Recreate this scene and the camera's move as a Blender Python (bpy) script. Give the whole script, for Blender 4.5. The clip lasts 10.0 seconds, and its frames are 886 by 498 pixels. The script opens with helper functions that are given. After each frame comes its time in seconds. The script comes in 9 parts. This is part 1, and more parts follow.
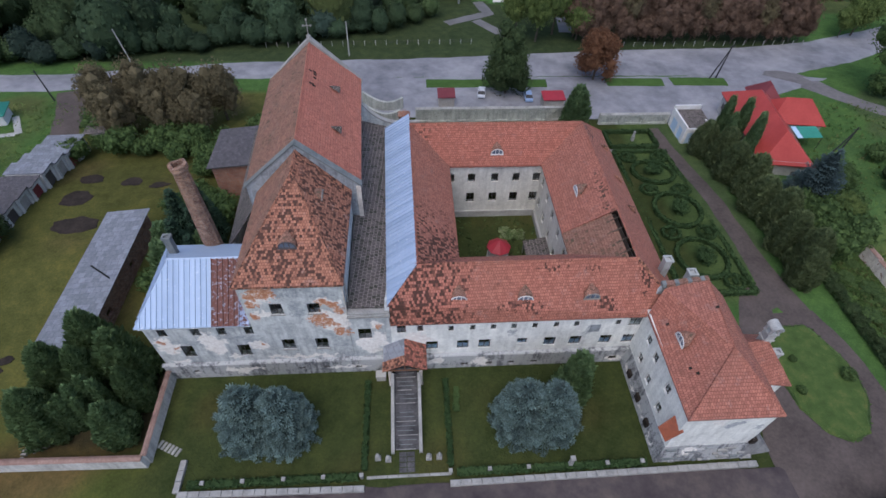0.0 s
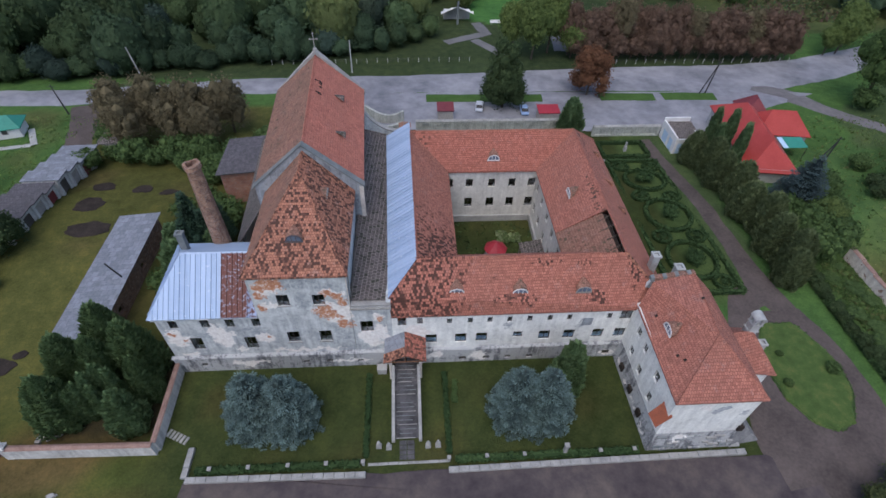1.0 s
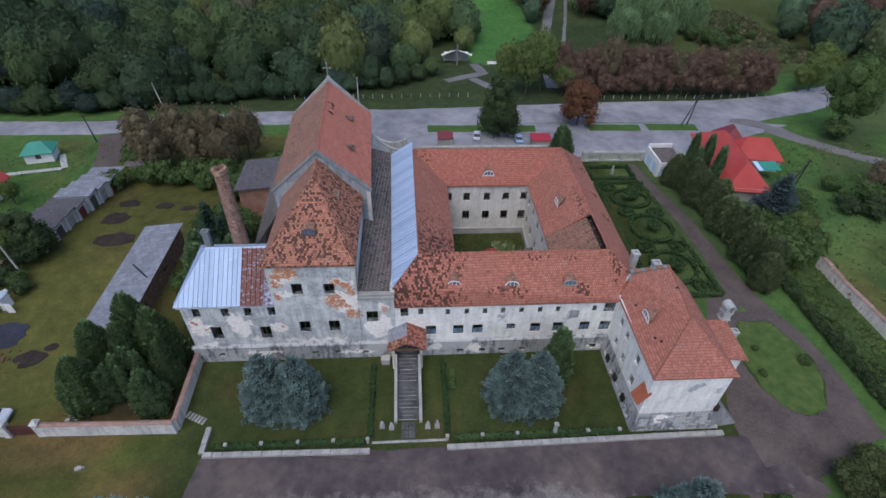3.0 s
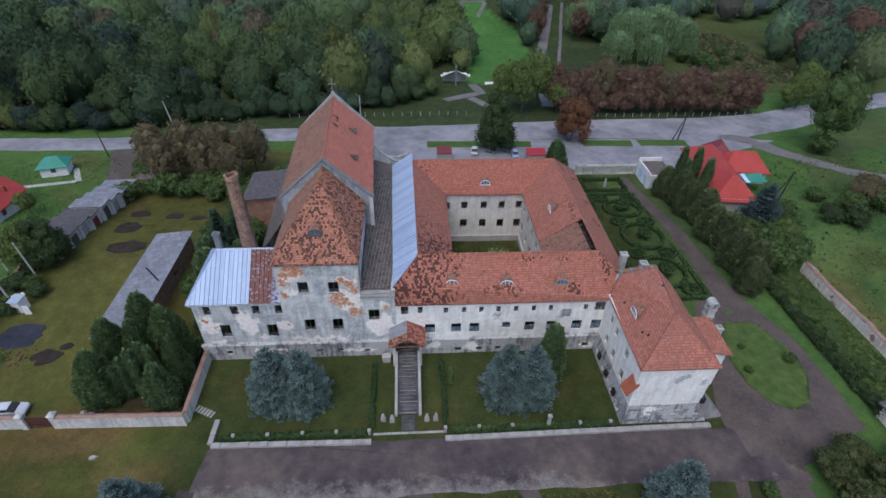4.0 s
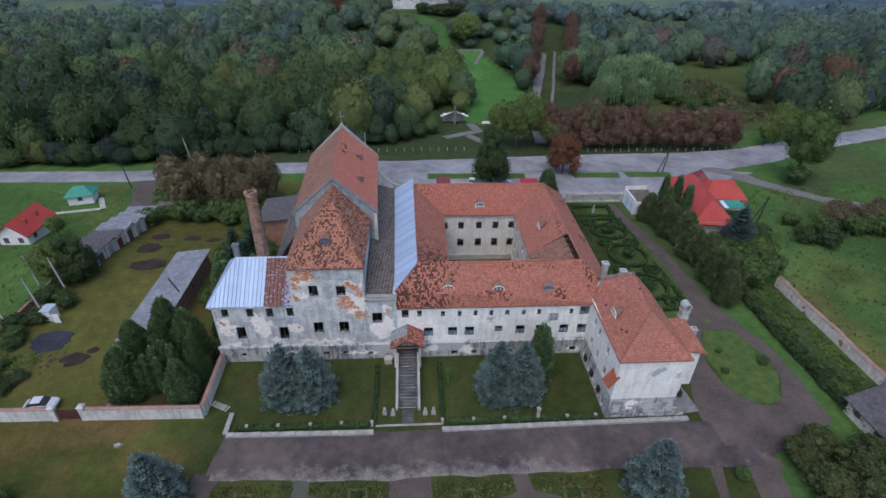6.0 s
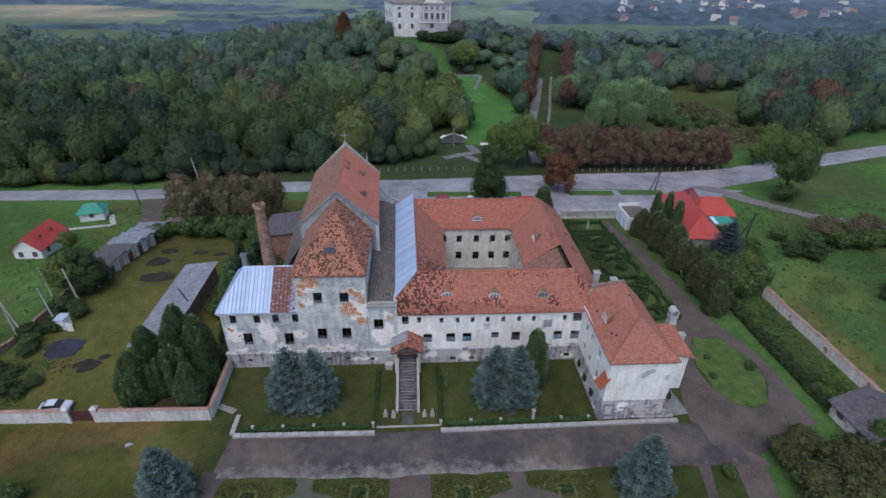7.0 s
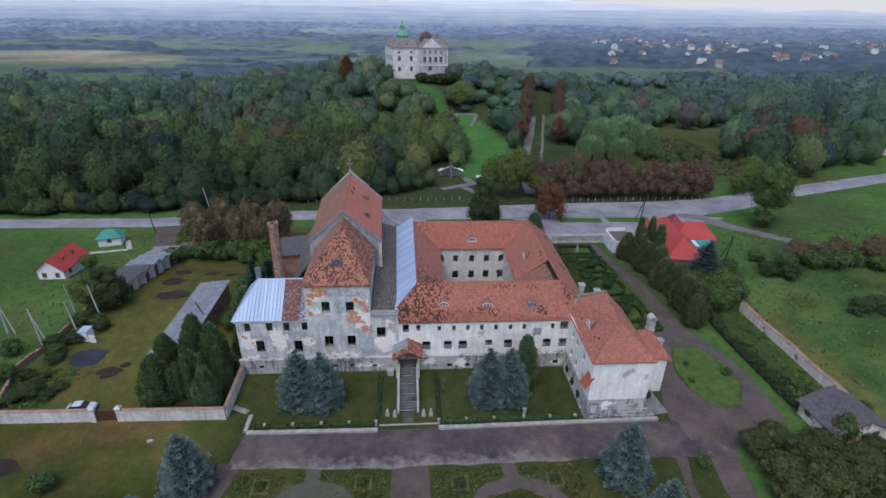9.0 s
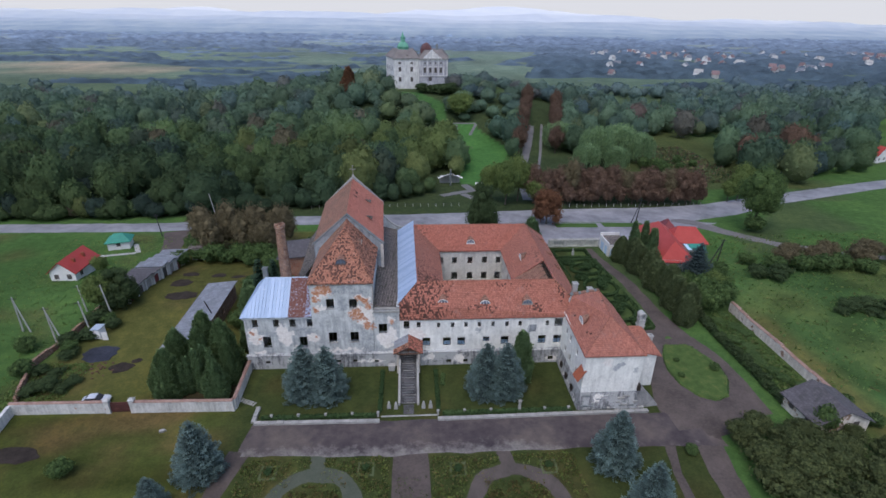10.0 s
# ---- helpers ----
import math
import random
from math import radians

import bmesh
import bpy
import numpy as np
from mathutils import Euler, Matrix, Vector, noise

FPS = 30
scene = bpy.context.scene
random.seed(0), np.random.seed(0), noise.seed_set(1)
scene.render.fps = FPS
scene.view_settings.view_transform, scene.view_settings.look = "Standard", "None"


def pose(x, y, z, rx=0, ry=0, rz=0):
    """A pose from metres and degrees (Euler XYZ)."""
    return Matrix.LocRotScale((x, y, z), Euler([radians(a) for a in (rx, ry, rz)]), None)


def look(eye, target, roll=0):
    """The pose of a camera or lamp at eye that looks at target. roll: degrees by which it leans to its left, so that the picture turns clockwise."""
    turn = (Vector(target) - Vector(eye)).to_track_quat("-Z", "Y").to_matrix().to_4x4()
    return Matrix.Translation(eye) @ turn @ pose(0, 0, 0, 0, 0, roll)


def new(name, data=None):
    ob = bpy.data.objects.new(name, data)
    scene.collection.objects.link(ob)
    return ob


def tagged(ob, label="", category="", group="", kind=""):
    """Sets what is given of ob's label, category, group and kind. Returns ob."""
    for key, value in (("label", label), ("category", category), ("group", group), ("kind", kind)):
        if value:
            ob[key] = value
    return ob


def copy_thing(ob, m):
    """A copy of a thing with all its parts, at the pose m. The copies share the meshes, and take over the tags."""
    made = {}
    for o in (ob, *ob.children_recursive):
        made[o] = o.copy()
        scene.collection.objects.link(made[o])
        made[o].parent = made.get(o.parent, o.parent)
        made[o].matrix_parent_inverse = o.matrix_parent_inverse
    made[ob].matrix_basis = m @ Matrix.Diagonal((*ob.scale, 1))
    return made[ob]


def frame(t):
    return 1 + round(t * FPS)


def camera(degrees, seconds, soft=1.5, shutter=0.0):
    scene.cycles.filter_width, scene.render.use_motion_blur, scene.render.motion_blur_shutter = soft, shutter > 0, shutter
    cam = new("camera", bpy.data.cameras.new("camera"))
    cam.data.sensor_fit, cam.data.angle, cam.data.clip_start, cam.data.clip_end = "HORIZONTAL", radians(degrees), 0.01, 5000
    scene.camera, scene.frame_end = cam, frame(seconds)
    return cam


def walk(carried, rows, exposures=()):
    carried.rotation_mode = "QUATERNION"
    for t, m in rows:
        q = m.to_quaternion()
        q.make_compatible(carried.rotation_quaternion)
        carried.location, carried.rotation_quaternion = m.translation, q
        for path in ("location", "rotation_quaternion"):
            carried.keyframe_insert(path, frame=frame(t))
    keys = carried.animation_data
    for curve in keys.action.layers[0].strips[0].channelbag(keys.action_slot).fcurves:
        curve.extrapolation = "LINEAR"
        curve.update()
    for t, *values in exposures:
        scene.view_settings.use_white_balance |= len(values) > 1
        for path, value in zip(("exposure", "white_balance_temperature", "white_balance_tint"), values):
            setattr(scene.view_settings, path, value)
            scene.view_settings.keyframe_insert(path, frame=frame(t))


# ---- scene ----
cam = camera(81.8, 10.0, 1.6)
METRES, EYE, TILT, LEAN, TURN = 42.33, 55.0, 0.0, 0.0, -4.8
ROWS = [
    (0.0, 0.0, 0.0, 0.0, 1.49, -47.5, -1.37),
    (0.5, 0.0036, -0.0453, 0.0008, 1.46, -46.33, -1.33),
    (1.0, 0.0071, -0.0957, 0.0016, 1.47, -45.07, -1.3),
    (1.5, 0.0094, -0.1428, 0.0014, 1.51, -43.87, -1.29),
    (2.0, 0.0118, -0.194, 0.0016, 1.58, -42.62, -1.3),
    (2.5, 0.0148, -0.2428, 0.0012, 1.61, -41.37, -1.27),
    (4.0, 0.0287, -0.4001, 0.0061, 1.57, -37.61, -1.12),
    (4.5, 0.0332, -0.4484, 0.0073, 1.6, -36.43, -1.07),
    (5.0, 0.0395, -0.5011, 0.0075, 1.65, -35.14, -1.01),
    (5.5, 0.0453, -0.5504, 0.0074, 1.69, -33.93, -0.95),
    (7.0, 0.06, -0.7007, 0.0107, 1.7, -29.99, -0.83),
    (7.5, 0.0637, -0.7485, 0.014, 1.66, -28.75, -0.83),
    (8.0, 0.0667, -0.7998, 0.0148, 1.59, -27.42, -0.8),
    (8.5, 0.0686, -0.8477, 0.0151, 1.52, -26.3, -0.79),
    (9.0, 0.0699, -0.8973, 0.0148, 1.47, -25.73, -0.77),
    (9.5, 0.0721, -0.9447, 0.0158, 1.46, -25.23, -0.76),
    (10.0, 0.0761, -0.9964, 0.0185, 1.48, -24.63, -0.76),
]
walk(cam, [(t, pose(0, 0, EYE, TILT, LEAN, TURN) @ pose(METRES * x, METRES * y, METRES * z, 90 + pitch, roll, yaw)) for t, x, y, z, yaw, pitch, roll in ROWS])

# ---- light: a bright overcast sky, a weak broad sun from the south-south-west ----
world = bpy.data.worlds.new("overcast_sky")
scene.world = world
world.use_nodes = True
wn = world.node_tree
sky = wn.nodes.new("ShaderNodeTexSky")
sky.sky_type = "NISHITA"
sky.sun_disc = False
sky.sun_elevation, sky.sun_rotation = radians(62), radians(203)
sky.air_density, sky.dust_density, sky.ozone_density = 1.0, 2.0, 1.5
wn.links.new(sky.outputs[0], wn.nodes["Background"].inputs[0])
wn.nodes["Background"].inputs[1].default_value = 0.15
sun = new("sun", bpy.data.lights.new("sun", "SUN"))
sun.data.energy, sun.data.angle, sun.data.color = 0.9, radians(50), (1.0, 0.97, 0.94)
sun.matrix_world = look((0, 0, 0), (0.18, 0.43, -0.88))
scene.view_settings.exposure = 0.53
scene.view_settings.use_white_balance = True
scene.view_settings.white_balance_temperature, scene.view_settings.white_balance_tint = 6400, 13


# ---- materials ----
def nodes_of(name, rough=0.85, metal=0.0):
    m = bpy.data.materials.new(name)
    m.use_nodes = True
    nt = m.node_tree
    b = nt.nodes["Principled BSDF"]
    b.inputs["Roughness"].default_value, b.inputs["Metallic"].default_value = rough, metal
    b.inputs["Specular IOR Level"].default_value = 0.25
    return m, nt, b


def nd(nt, kind, **sets):
    n = nt.nodes.new("ShaderNode" + kind)
    for k, v in sets.items():
        if k in n.inputs:
            if hasattr(v, "is_output"):
                nt.links.new(v, n.inputs[k])
            else:
                n.inputs[k].default_value = v
    return n


def where(nt, uv=False):
    if uv:
        return nt.nodes.new("ShaderNodeTexCoord").outputs["UV"]
    return nt.nodes.new("ShaderNodeNewGeometry").outputs["Position"]


def noise_of(nt, scale, detail=4.0, rough=0.6, stretch=(1, 1, 1), uv=False, dist=0.0):
    mp = nd(nt, "Mapping", Vector=where(nt, uv))
    mp.inputs["Scale"].default_value = stretch
    return nd(nt, "TexNoise", Vector=mp.outputs[0], Scale=scale, Detail=detail, Roughness=rough, Distortion=dist).outputs["Fac"]


def ramp(nt, fac, *stops):
    r = nt.nodes.new("ShaderNodeValToRGB")
    el = r.color_ramp.elements
    while len(el) < len(stops):
        el.new(0.5)
    for e, (p, c) in zip(el, stops):
        e.position = p
        e.color = (*c, 1) if isinstance(c, tuple) else (c, c, c, 1)
    nt.links.new(fac, r.inputs[0])
    return r.outputs[0]


def blend(nt, fac, a, b, kind="MIX"):
    m = nt.nodes.new("ShaderNodeMix")
    m.data_type, m.blend_type = "RGBA", kind
    for sock, v in ((m.inputs[0], fac), (m.inputs[6], a), (m.inputs[7], b)):
        if hasattr(v, "is_output"):
            nt.links.new(v, sock)
        elif isinstance(v, tuple):
            sock.default_value = (*v, 1)
        else:
            sock.default_value = v
    return m.outputs[2]


def calc(nt, op, a, b=0.0):
    m = nt.nodes.new("ShaderNodeMath")
    m.operation = op
    for sock, v in ((m.inputs[0], a), (m.inputs[1], b)):
        if hasattr(v, "is_output"):
            nt.links.new(v, sock)
        else:
            sock.default_value = v
    return m.outputs[0]


def bump(nt, b, height, strength=0.4, distance=0.05):
    n = nd(nt, "Bump", Strength=strength, Distance=distance, Height=height)
    nt.links.new(n.outputs[0], b.inputs["Normal"])


def finish(nt, b, colour):
    nt.links.new(colour, b.inputs["Base Color"])


def mottled(name, dark, light, scale=1.0, rough=0.85, metal=0.0, relief=0.03, fine=9.0, mid=None):
    """Plain surface with variation at two scales."""
    m, nt, b = nodes_of(name, rough, metal)
    b.inputs["Specular IOR Level"].default_value = 0.1 if rough > 0.84 else 0.25
    big = noise_of(nt, 0.35 * scale, 3.0)
    small = noise_of(nt, fine * scale * 0.3, 5.0, 0.7)
    f = calc(nt, "ADD", calc(nt, "MULTIPLY", big, 0.55), calc(nt, "MULTIPLY", small, 0.45))
    stops = [(0.32, dark), (0.68, light)] if mid is None else [(0.3, dark), (0.5, mid), (0.7, light)]
    finish(nt, b, ramp(nt, f, *stops))
    bump(nt, b, small, 0.5, relief)
    return m


def tile_roof(name, fresh, worn, moss, share, edge=None, row=0.33, width=0.27, joint=0.28, pale=0.0, spots=(), dull=0.4):
    """Clay tiles in rows. share: how many tiles are dark or mossy; edge: (x0, x1, y0, y1) metres over which the share rises to that of an old roof."""
    m, nt, b = nodes_of(name, 0.9)
    uv = where(nt, True)
    br = nt.nodes.new("ShaderNodeTexBrick")
    nt.links.new(uv, br.inputs["Vector"])
    br.inputs["Color1"].default_value, br.inputs["Color2"].default_value = (0, 0, 0, 1), (1, 1, 1, 1)
    br.inputs["Mortar"].default_value = (0.5, 0.5, 0.5, 1)
    for k, v in (("Scale", 1.0), ("Mortar Size", 0.028), ("Mortar Smooth", 0.4), ("Bias", 0.0), ("Brick Width", width), ("Row Height", row)):
        br.inputs[k].default_value = v
    tile = br.outputs["Color"]
    # coarser groups of tiles that weather together
    b2 = nt.nodes.new("ShaderNodeTexBrick")
    nt.links.new(uv, b2.inputs["Vector"])
    b2.inputs["Color1"].default_value, b2.inputs["Color2"].default_value = (0, 0, 0, 1), (1, 1, 1, 1)
    b2.inputs["Mortar"].default_value = (0.5, 0.5, 0.5, 1)
    for k, v in (("Scale", 1.0), ("Mortar Size", 0.0), ("Bias", 0.0), ("Brick Width", width), ("Row Height", row)):
        b2.inputs[k].default_value = v
    grp = b2.outputs["Color"]
    patch = noise_of(nt, 0.22, 4.0, 0.65)
    grain = noise_of(nt, 2.4, 4.0, 0.7)
    col = ramp(nt, tile, (0.0, tuple(min(1, 1.22 * c + 0.01) for c in fresh)), (0.5, worn), (1.0, tuple(0.62 * c for c in worn)))
    soot = (0.30 * worn[0] + 0.05, 0.45 * worn[1] + 0.045, 0.45 * worn[2] + 0.035)
    col = blend(nt, ramp(nt, patch, (0.36, 0.0), (0.66, dull)), col, soot)
    clump = noise_of(nt, 1.1, 5.0, 0.7)
    col = blend(nt, ramp(nt, clump, (0.50, 0.0), (0.66, 0.55 * dull)), col, soot)
    col = blend(nt, 0.5, col, ramp(nt, grain, (0.25, tuple(0.55 * c for c in worn)), (0.75, tuple(min(1, 1.25 * c) for c in fresh))))
    if pale:
        lich = ramp(nt, noise_of(nt, 0.9, 6.0, 0.75), (0.56, 0.0), (0.70, pale))
        col = blend(nt, lich, col, tuple(min(1, 0.5 * c + 0.16) for c in fresh))
    dark = calc(nt, "ADD", calc(nt, "MULTIPLY", grp, 0.52), calc(nt, "ADD", calc(nt, "MULTIPLY", patch, 0.34), calc(nt, "MULTIPLY", clump, 0.36)))
    level = 0.985 - share
    if edge:
        sep = nd(nt, "SeparateXYZ", Vector=where(nt))
        axis = sep.outputs[0] if edge[0] == "x" else sep.outputs[1]
        mr = nt.nodes.new("ShaderNodeMapRange")
        for k, v in (("From Min", edge[1]), ("From Max", edge[2]), ("To Min", 0.33), ("To Max", 0.0)):
            mr.inputs[k].default_value = v
        nt.links.new(axis, mr.inputs["Value"])
        dark = calc(nt, "ADD", dark, mr.outputs[0])
    if spots:
        dark = calc(nt, "ADD", dark, calc(nt, "MULTIPLY", ragged(nt, spots, 1.2, 1), 0.3))
    gate = calc(nt, "MULTIPLY", calc(nt, "SUBTRACT", dark, level), 7.0)
    gate = calc(nt, "MINIMUM", calc(nt, "MAXIMUM", gate, 0.0), 0.97)
    col = blend(nt, gate, col, blend(nt, grain, moss, tuple(1.5 * c for c in moss)))
    col = blend(nt, calc(nt, "MULTIPLY", br.outputs["Fac"], 0.7), col, tuple(min(1, joint * c) for c in worn))
    finish(nt, b, col)
    hgt = calc(nt, "SUBTRACT", calc(nt, "MULTIPLY", tile, 0.5), br.outputs["Fac"])
    bump(nt, b, hgt, 0.7, 0.05)
    return m


def ragged(nt, spots, wild=1.5, axis=2, crisp=6.0):
    """1 inside any of the ragged spots (x, z, half width, half height), on a wall that runs along x, or (x, y, ...) on a roof with axis=1."""
    pos = where(nt)
    for scale, size in ((0.55, 1.5), (1.9, 0.7)):
        wob = nd(nt, "TexNoise", Vector=pos, Scale=scale, Detail=4.0, Roughness=0.6).outputs["Color"]
        cen = nt.nodes.new("ShaderNodeVectorMath")
        cen.operation = "SUBTRACT"
        nt.links.new(wob, cen.inputs[0])
        cen.inputs[1].default_value = (0.5, 0.5, 0.5)
        mad = nt.nodes.new("ShaderNodeVectorMath")
        mad.operation = "MULTIPLY_ADD"
        nt.links.new(cen.outputs[0], mad.inputs[0])
        mad.inputs[1].default_value = (2 * size, 2 * size, 2 * size)
        nt.links.new(pos, mad.inputs[2])
        pos = mad.outputs[0]
    sep = nd(nt, "SeparateXYZ", Vector=pos)
    rag = calc(nt, "ADD", calc(nt, "MULTIPLY", noise_of(nt, 0.8, 6.0, 0.72), 0.6), calc(nt, "MULTIPLY", noise_of(nt, 2.6, 5.0, 0.75), 0.4))
    best = None
    for x, z, rx, rz in spots:
        u = calc(nt, "DIVIDE", calc(nt, "SUBTRACT", sep.outputs[0], x), rx)
        v = calc(nt, "DIVIDE", calc(nt, "SUBTRACT", sep.outputs[axis], z), rz)
        d = calc(nt, "ADD", calc(nt, "MULTIPLY", u, u), calc(nt, "MULTIPLY", v, v))
        best = d if best is None else calc(nt, "MINIMUM", best, d)
    far = calc(nt, "ADD", calc(nt, "MINIMUM", best, 4.0), calc(nt, "MULTIPLY", calc(nt, "SUBTRACT", rag, 0.5), wild * 5.0))
    gate = calc(nt, "MULTIPLY", calc(nt, "SUBTRACT", 1.0, far), crisp)
    return calc(nt, "MINIMUM", calc(nt, "MAXIMUM", gate, 0.0), 1.0)


def plaster(name, clean, stain, brick, loss=0.0, grime=0.5, layers=()):
    """Old lime plaster with grey runs, damp blotches and a little lost render. layers: (spots, dark, light) of other render or bare brick."""
    m, nt, b = nodes_of(name, 0.95)
    runs = noise_of(nt, 0.9, 6.0, 0.7, (1.8, 1.8, 0.22))
    blot = noise_of(nt, 0.33, 6.0, 0.72, dist=0.4)
    fine = noise_of(nt, 3.2, 6.0, 0.75)
    f = calc(nt, "ADD", calc(nt, "MULTIPLY", runs, 0.42), calc(nt, "ADD", calc(nt, "MULTIPLY", blot, 0.40), calc(nt, "MULTIPLY", fine, 0.18)))
    top = 0.46 + 0.12 * (1 - grime)
    col = ramp(nt, f, (0.36, tuple(0.62 * c for c in stain)), (0.44, stain), (min(0.64, top + 0.05), clean))
    col = blend(nt, 0.22, col, ramp(nt, fine, (0.3, tuple(0.6 * c for c in stain)), (0.7, clean)))
    if loss > 0:
        gone = ramp(nt, noise_of(nt, 0.55, 6.0, 0.62, dist=0.3), (0.72 - loss, 0.0), (0.74 - loss, 1.0))
        col = blend(nt, gone, col, ramp(nt, fine, (0.3, tuple(0.7 * c for c in brick)), (0.7, brick)))
    bits = noise_of(nt, 2.2, 6.0, 0.8)
    for spots, dark, light, wild, crisp in layers:
        tone = ramp(nt, bits, (0.36, dark), (0.53, light), (0.60, (0.66, 0.62, 0.57))) if dark[0] > 1.7 * dark[1] else ramp(nt, fine, (0.35, dark), (0.62, light))
        col = blend(nt, ragged(nt, spots, wild, crisp=crisp), col, tone)
    finish(nt, b, col)
    bump(nt, b, fine, 0.5, 0.03)
    return m


def brickwork(name, c1, c2, mortar, wide=0.29, high=0.085):
    m, nt, b = nodes_of(name, 0.9)
    br = nt.nodes.new("ShaderNodeTexBrick")
    nt.links.new(where(nt, True), br.inputs["Vector"])
    for k, v in (("Color1", (*c1, 1)), ("Color2", (*c2, 1)), ("Mortar", (*mortar, 1))):
        br.inputs[k].default_value = v
    for k, v in (("Scale", 1.0), ("Mortar Size", 0.012), ("Bias", 0.0), ("Brick Width", wide), ("Row Height", high)):
        br.inputs[k].default_value = v
    n = noise_of(nt, 1.2, 5.0, 0.7)
    finish(nt, b, blend(nt, ramp(nt, n, (0.4, 0.0), (0.75, 0.75)), br.outputs["Color"], tuple(0.5 * c for c in c2)))
    bump(nt, b, calc(nt, "SUBTRACT", n, br.outputs["Fac"]), 0.6, 0.03)
    return m


def leaf_mat(name, dark, light, attr=False):
    """Foliage: every leaf clump has its own tone; some light passes through."""
    m, nt, b = nodes_of(name, 0.85)
    b.inputs["Specular IOR Level"].default_value = 0.08
    geo = nt.nodes.new("ShaderNodeNewGeometry")
    isl = geo.outputs["Random Per Island"]
    nz = noise_of(nt, 0.5, 3.0)
    f = calc(nt, "ADD", calc(nt, "MULTIPLY", isl, 0.6), calc(nt, "MULTIPLY", nz, 0.4))
    if attr:
        at = nt.nodes.new("ShaderNodeAttribute")
        at.attribute_name = "tint"
        tuft = noise_of(nt, 0.9, 5.0, 0.75)
        col = blend(nt, 1.0, at.outputs["Color"], ramp(nt, f, (0.12, 0.86), (0.88, 1.14)), "MULTIPLY")
        col = blend(nt, 1.0, col, ramp(nt, tuft, (0.34, 0.80), (0.66, 1.24)), "MULTIPLY")
        bump(nt, b, tuft, 0.8, 0.5)
    else:
        oi = nt.nodes.new("ShaderNodeObjectInfo")
        col = ramp(nt, f, (0.08, dark), (0.92, light))
        col = blend(nt, calc(nt, "MULTIPLY", oi.outputs["Random"], 0.3), col, tuple(0.8 * c for c in dark))
    finish(nt, b, col)
    tr = nt.nodes.new("ShaderNodeBsdfTranslucent")
    nt.links.new(col, tr.inputs[0])
    mx = nt.nodes.new("ShaderNodeMixShader")
    mx.inputs[0].default_value = 0.30
    nt.links.new(b.outputs[0], mx.inputs[1])
    nt.links.new(tr.outputs[0], mx.inputs[2])
    nt.links.new(mx.outputs[0], nt.nodes["Material Output"].inputs[0])
    return m


def sheet_metal(name, light, dull, rust=None, amount=0.0):
    m, nt, b = nodes_of(name, 0.55, 0.1)
    a = noise_of(nt, 0.9, 4.0)
    g = noise_of(nt, 3.0, 5.0, 0.7)
    oi = nt.nodes.new("ShaderNodeObjectInfo")
    f = calc(nt, "ADD", calc(nt, "MULTIPLY", a, 0.45), calc(nt, "MULTIPLY", oi.outputs["Random"], 0.55))
    col = ramp(nt, f, (0.15, dull), (0.7, light))
    if rust:
        gate = ramp(nt, g, (0.66 - amount, 0.0), (0.72 - amount, 1.0))
        col = blend(nt, gate, col, rust)
    finish(nt, b, col)
    bump(nt, b, g, 0.25, 0.02)
    return m


TILE_NEW = tile_roof("clay_tile", (0.425, 0.162, 0.114), (0.355, 0.138, 0.102), (0.060, 0.040, 0.030), 0.06, None, pale=0.5, dull=0.42, spots=[(23.6, 46.5, 0.5, 4.0), (25.5, 60, 0.5, 2)])
TILE_NORTH = tile_roof("bright_clay_tile", (0.425, 0.150, 0.104), (0.368, 0.131, 0.095), (0.075, 0.042, 0.030), 0.02, ("x", -1.0, 7.0), pale=0.3, dull=0.3)
TILE_FRONT = tile_roof("clay_tile_front", (0.430, 0.162, 0.112), (0.360, 0.138, 0.100), (0.050, 0.026, 0.020), 0.10, ("x", 2.0, 7.6), pale=0.45, dull=0.38, spots=[(25.2, 34.3, 0.7, 1.2), (11.5, 31.9, 2.6, 0.35), (20.5, 32.0, 1.5, 0.5), (15.0, 34.9, 2.0, 0.3), (19.5, 34.6, 0.8, 0.4)])
TILE_WEST = tile_roof("clay_tile_west", (0.415, 0.168, 0.116), (0.345, 0.140, 0.102), (0.046, 0.026, 0.020), 0.10, ("y", 40.0, 49.0), pale=0.5)
TILE_OLD = tile_roof("old_clay_tile", (0.430, 0.190, 0.118), (0.320, 0.134, 0.092), (0.056, 0.030, 0.023), 0.355, None, 0.30, 0.26, pale=0.75, dull=0.45)
TILE_NAVE = tile_roof("nave_tile", (0.535, 0.192, 0.136), (0.460, 0.166, 0.122), (0.09, 0.058, 0.044), 0.03, None, pale=0.4, dull=0.35)
TILE_MOSSY = tile_roof("mossy_clay_tile", (0.330, 0.165, 0.115), (0.255, 0.128, 0.094), (0.070, 0.062, 0.040), 0.20, None, pale=0.5, dull=0.8)
SLATE_DARK = tile_roof("dark_slate", (0.115, 0.098, 0.092), (0.08, 0.068, 0.064), (0.035, 0.036, 0.028), 0.30, None, 0.46, 0.46, 4.2)
SLATE_GREY = tile_roof("fibre_slate", (0.225, 0.240, 0.275), (0.19, 0.204, 0.235), (0.10, 0.108, 0.12), 0.12, None, 0.9, 0.9, 0.5, 0.3)
OLD_SLATE = tile_roof("old_slate", (0.112, 0.104, 0.114), (0.090, 0.083, 0.092), (0.050, 0.048, 0.050), 0.16, None, 0.45, 0.45, 0.5, 0.25)
RED_SHEET = mottled("red_sheet_roof", (0.29, 0.036, 0.03), (0.40, 0.06, 0.05), 1.0, 0.45)
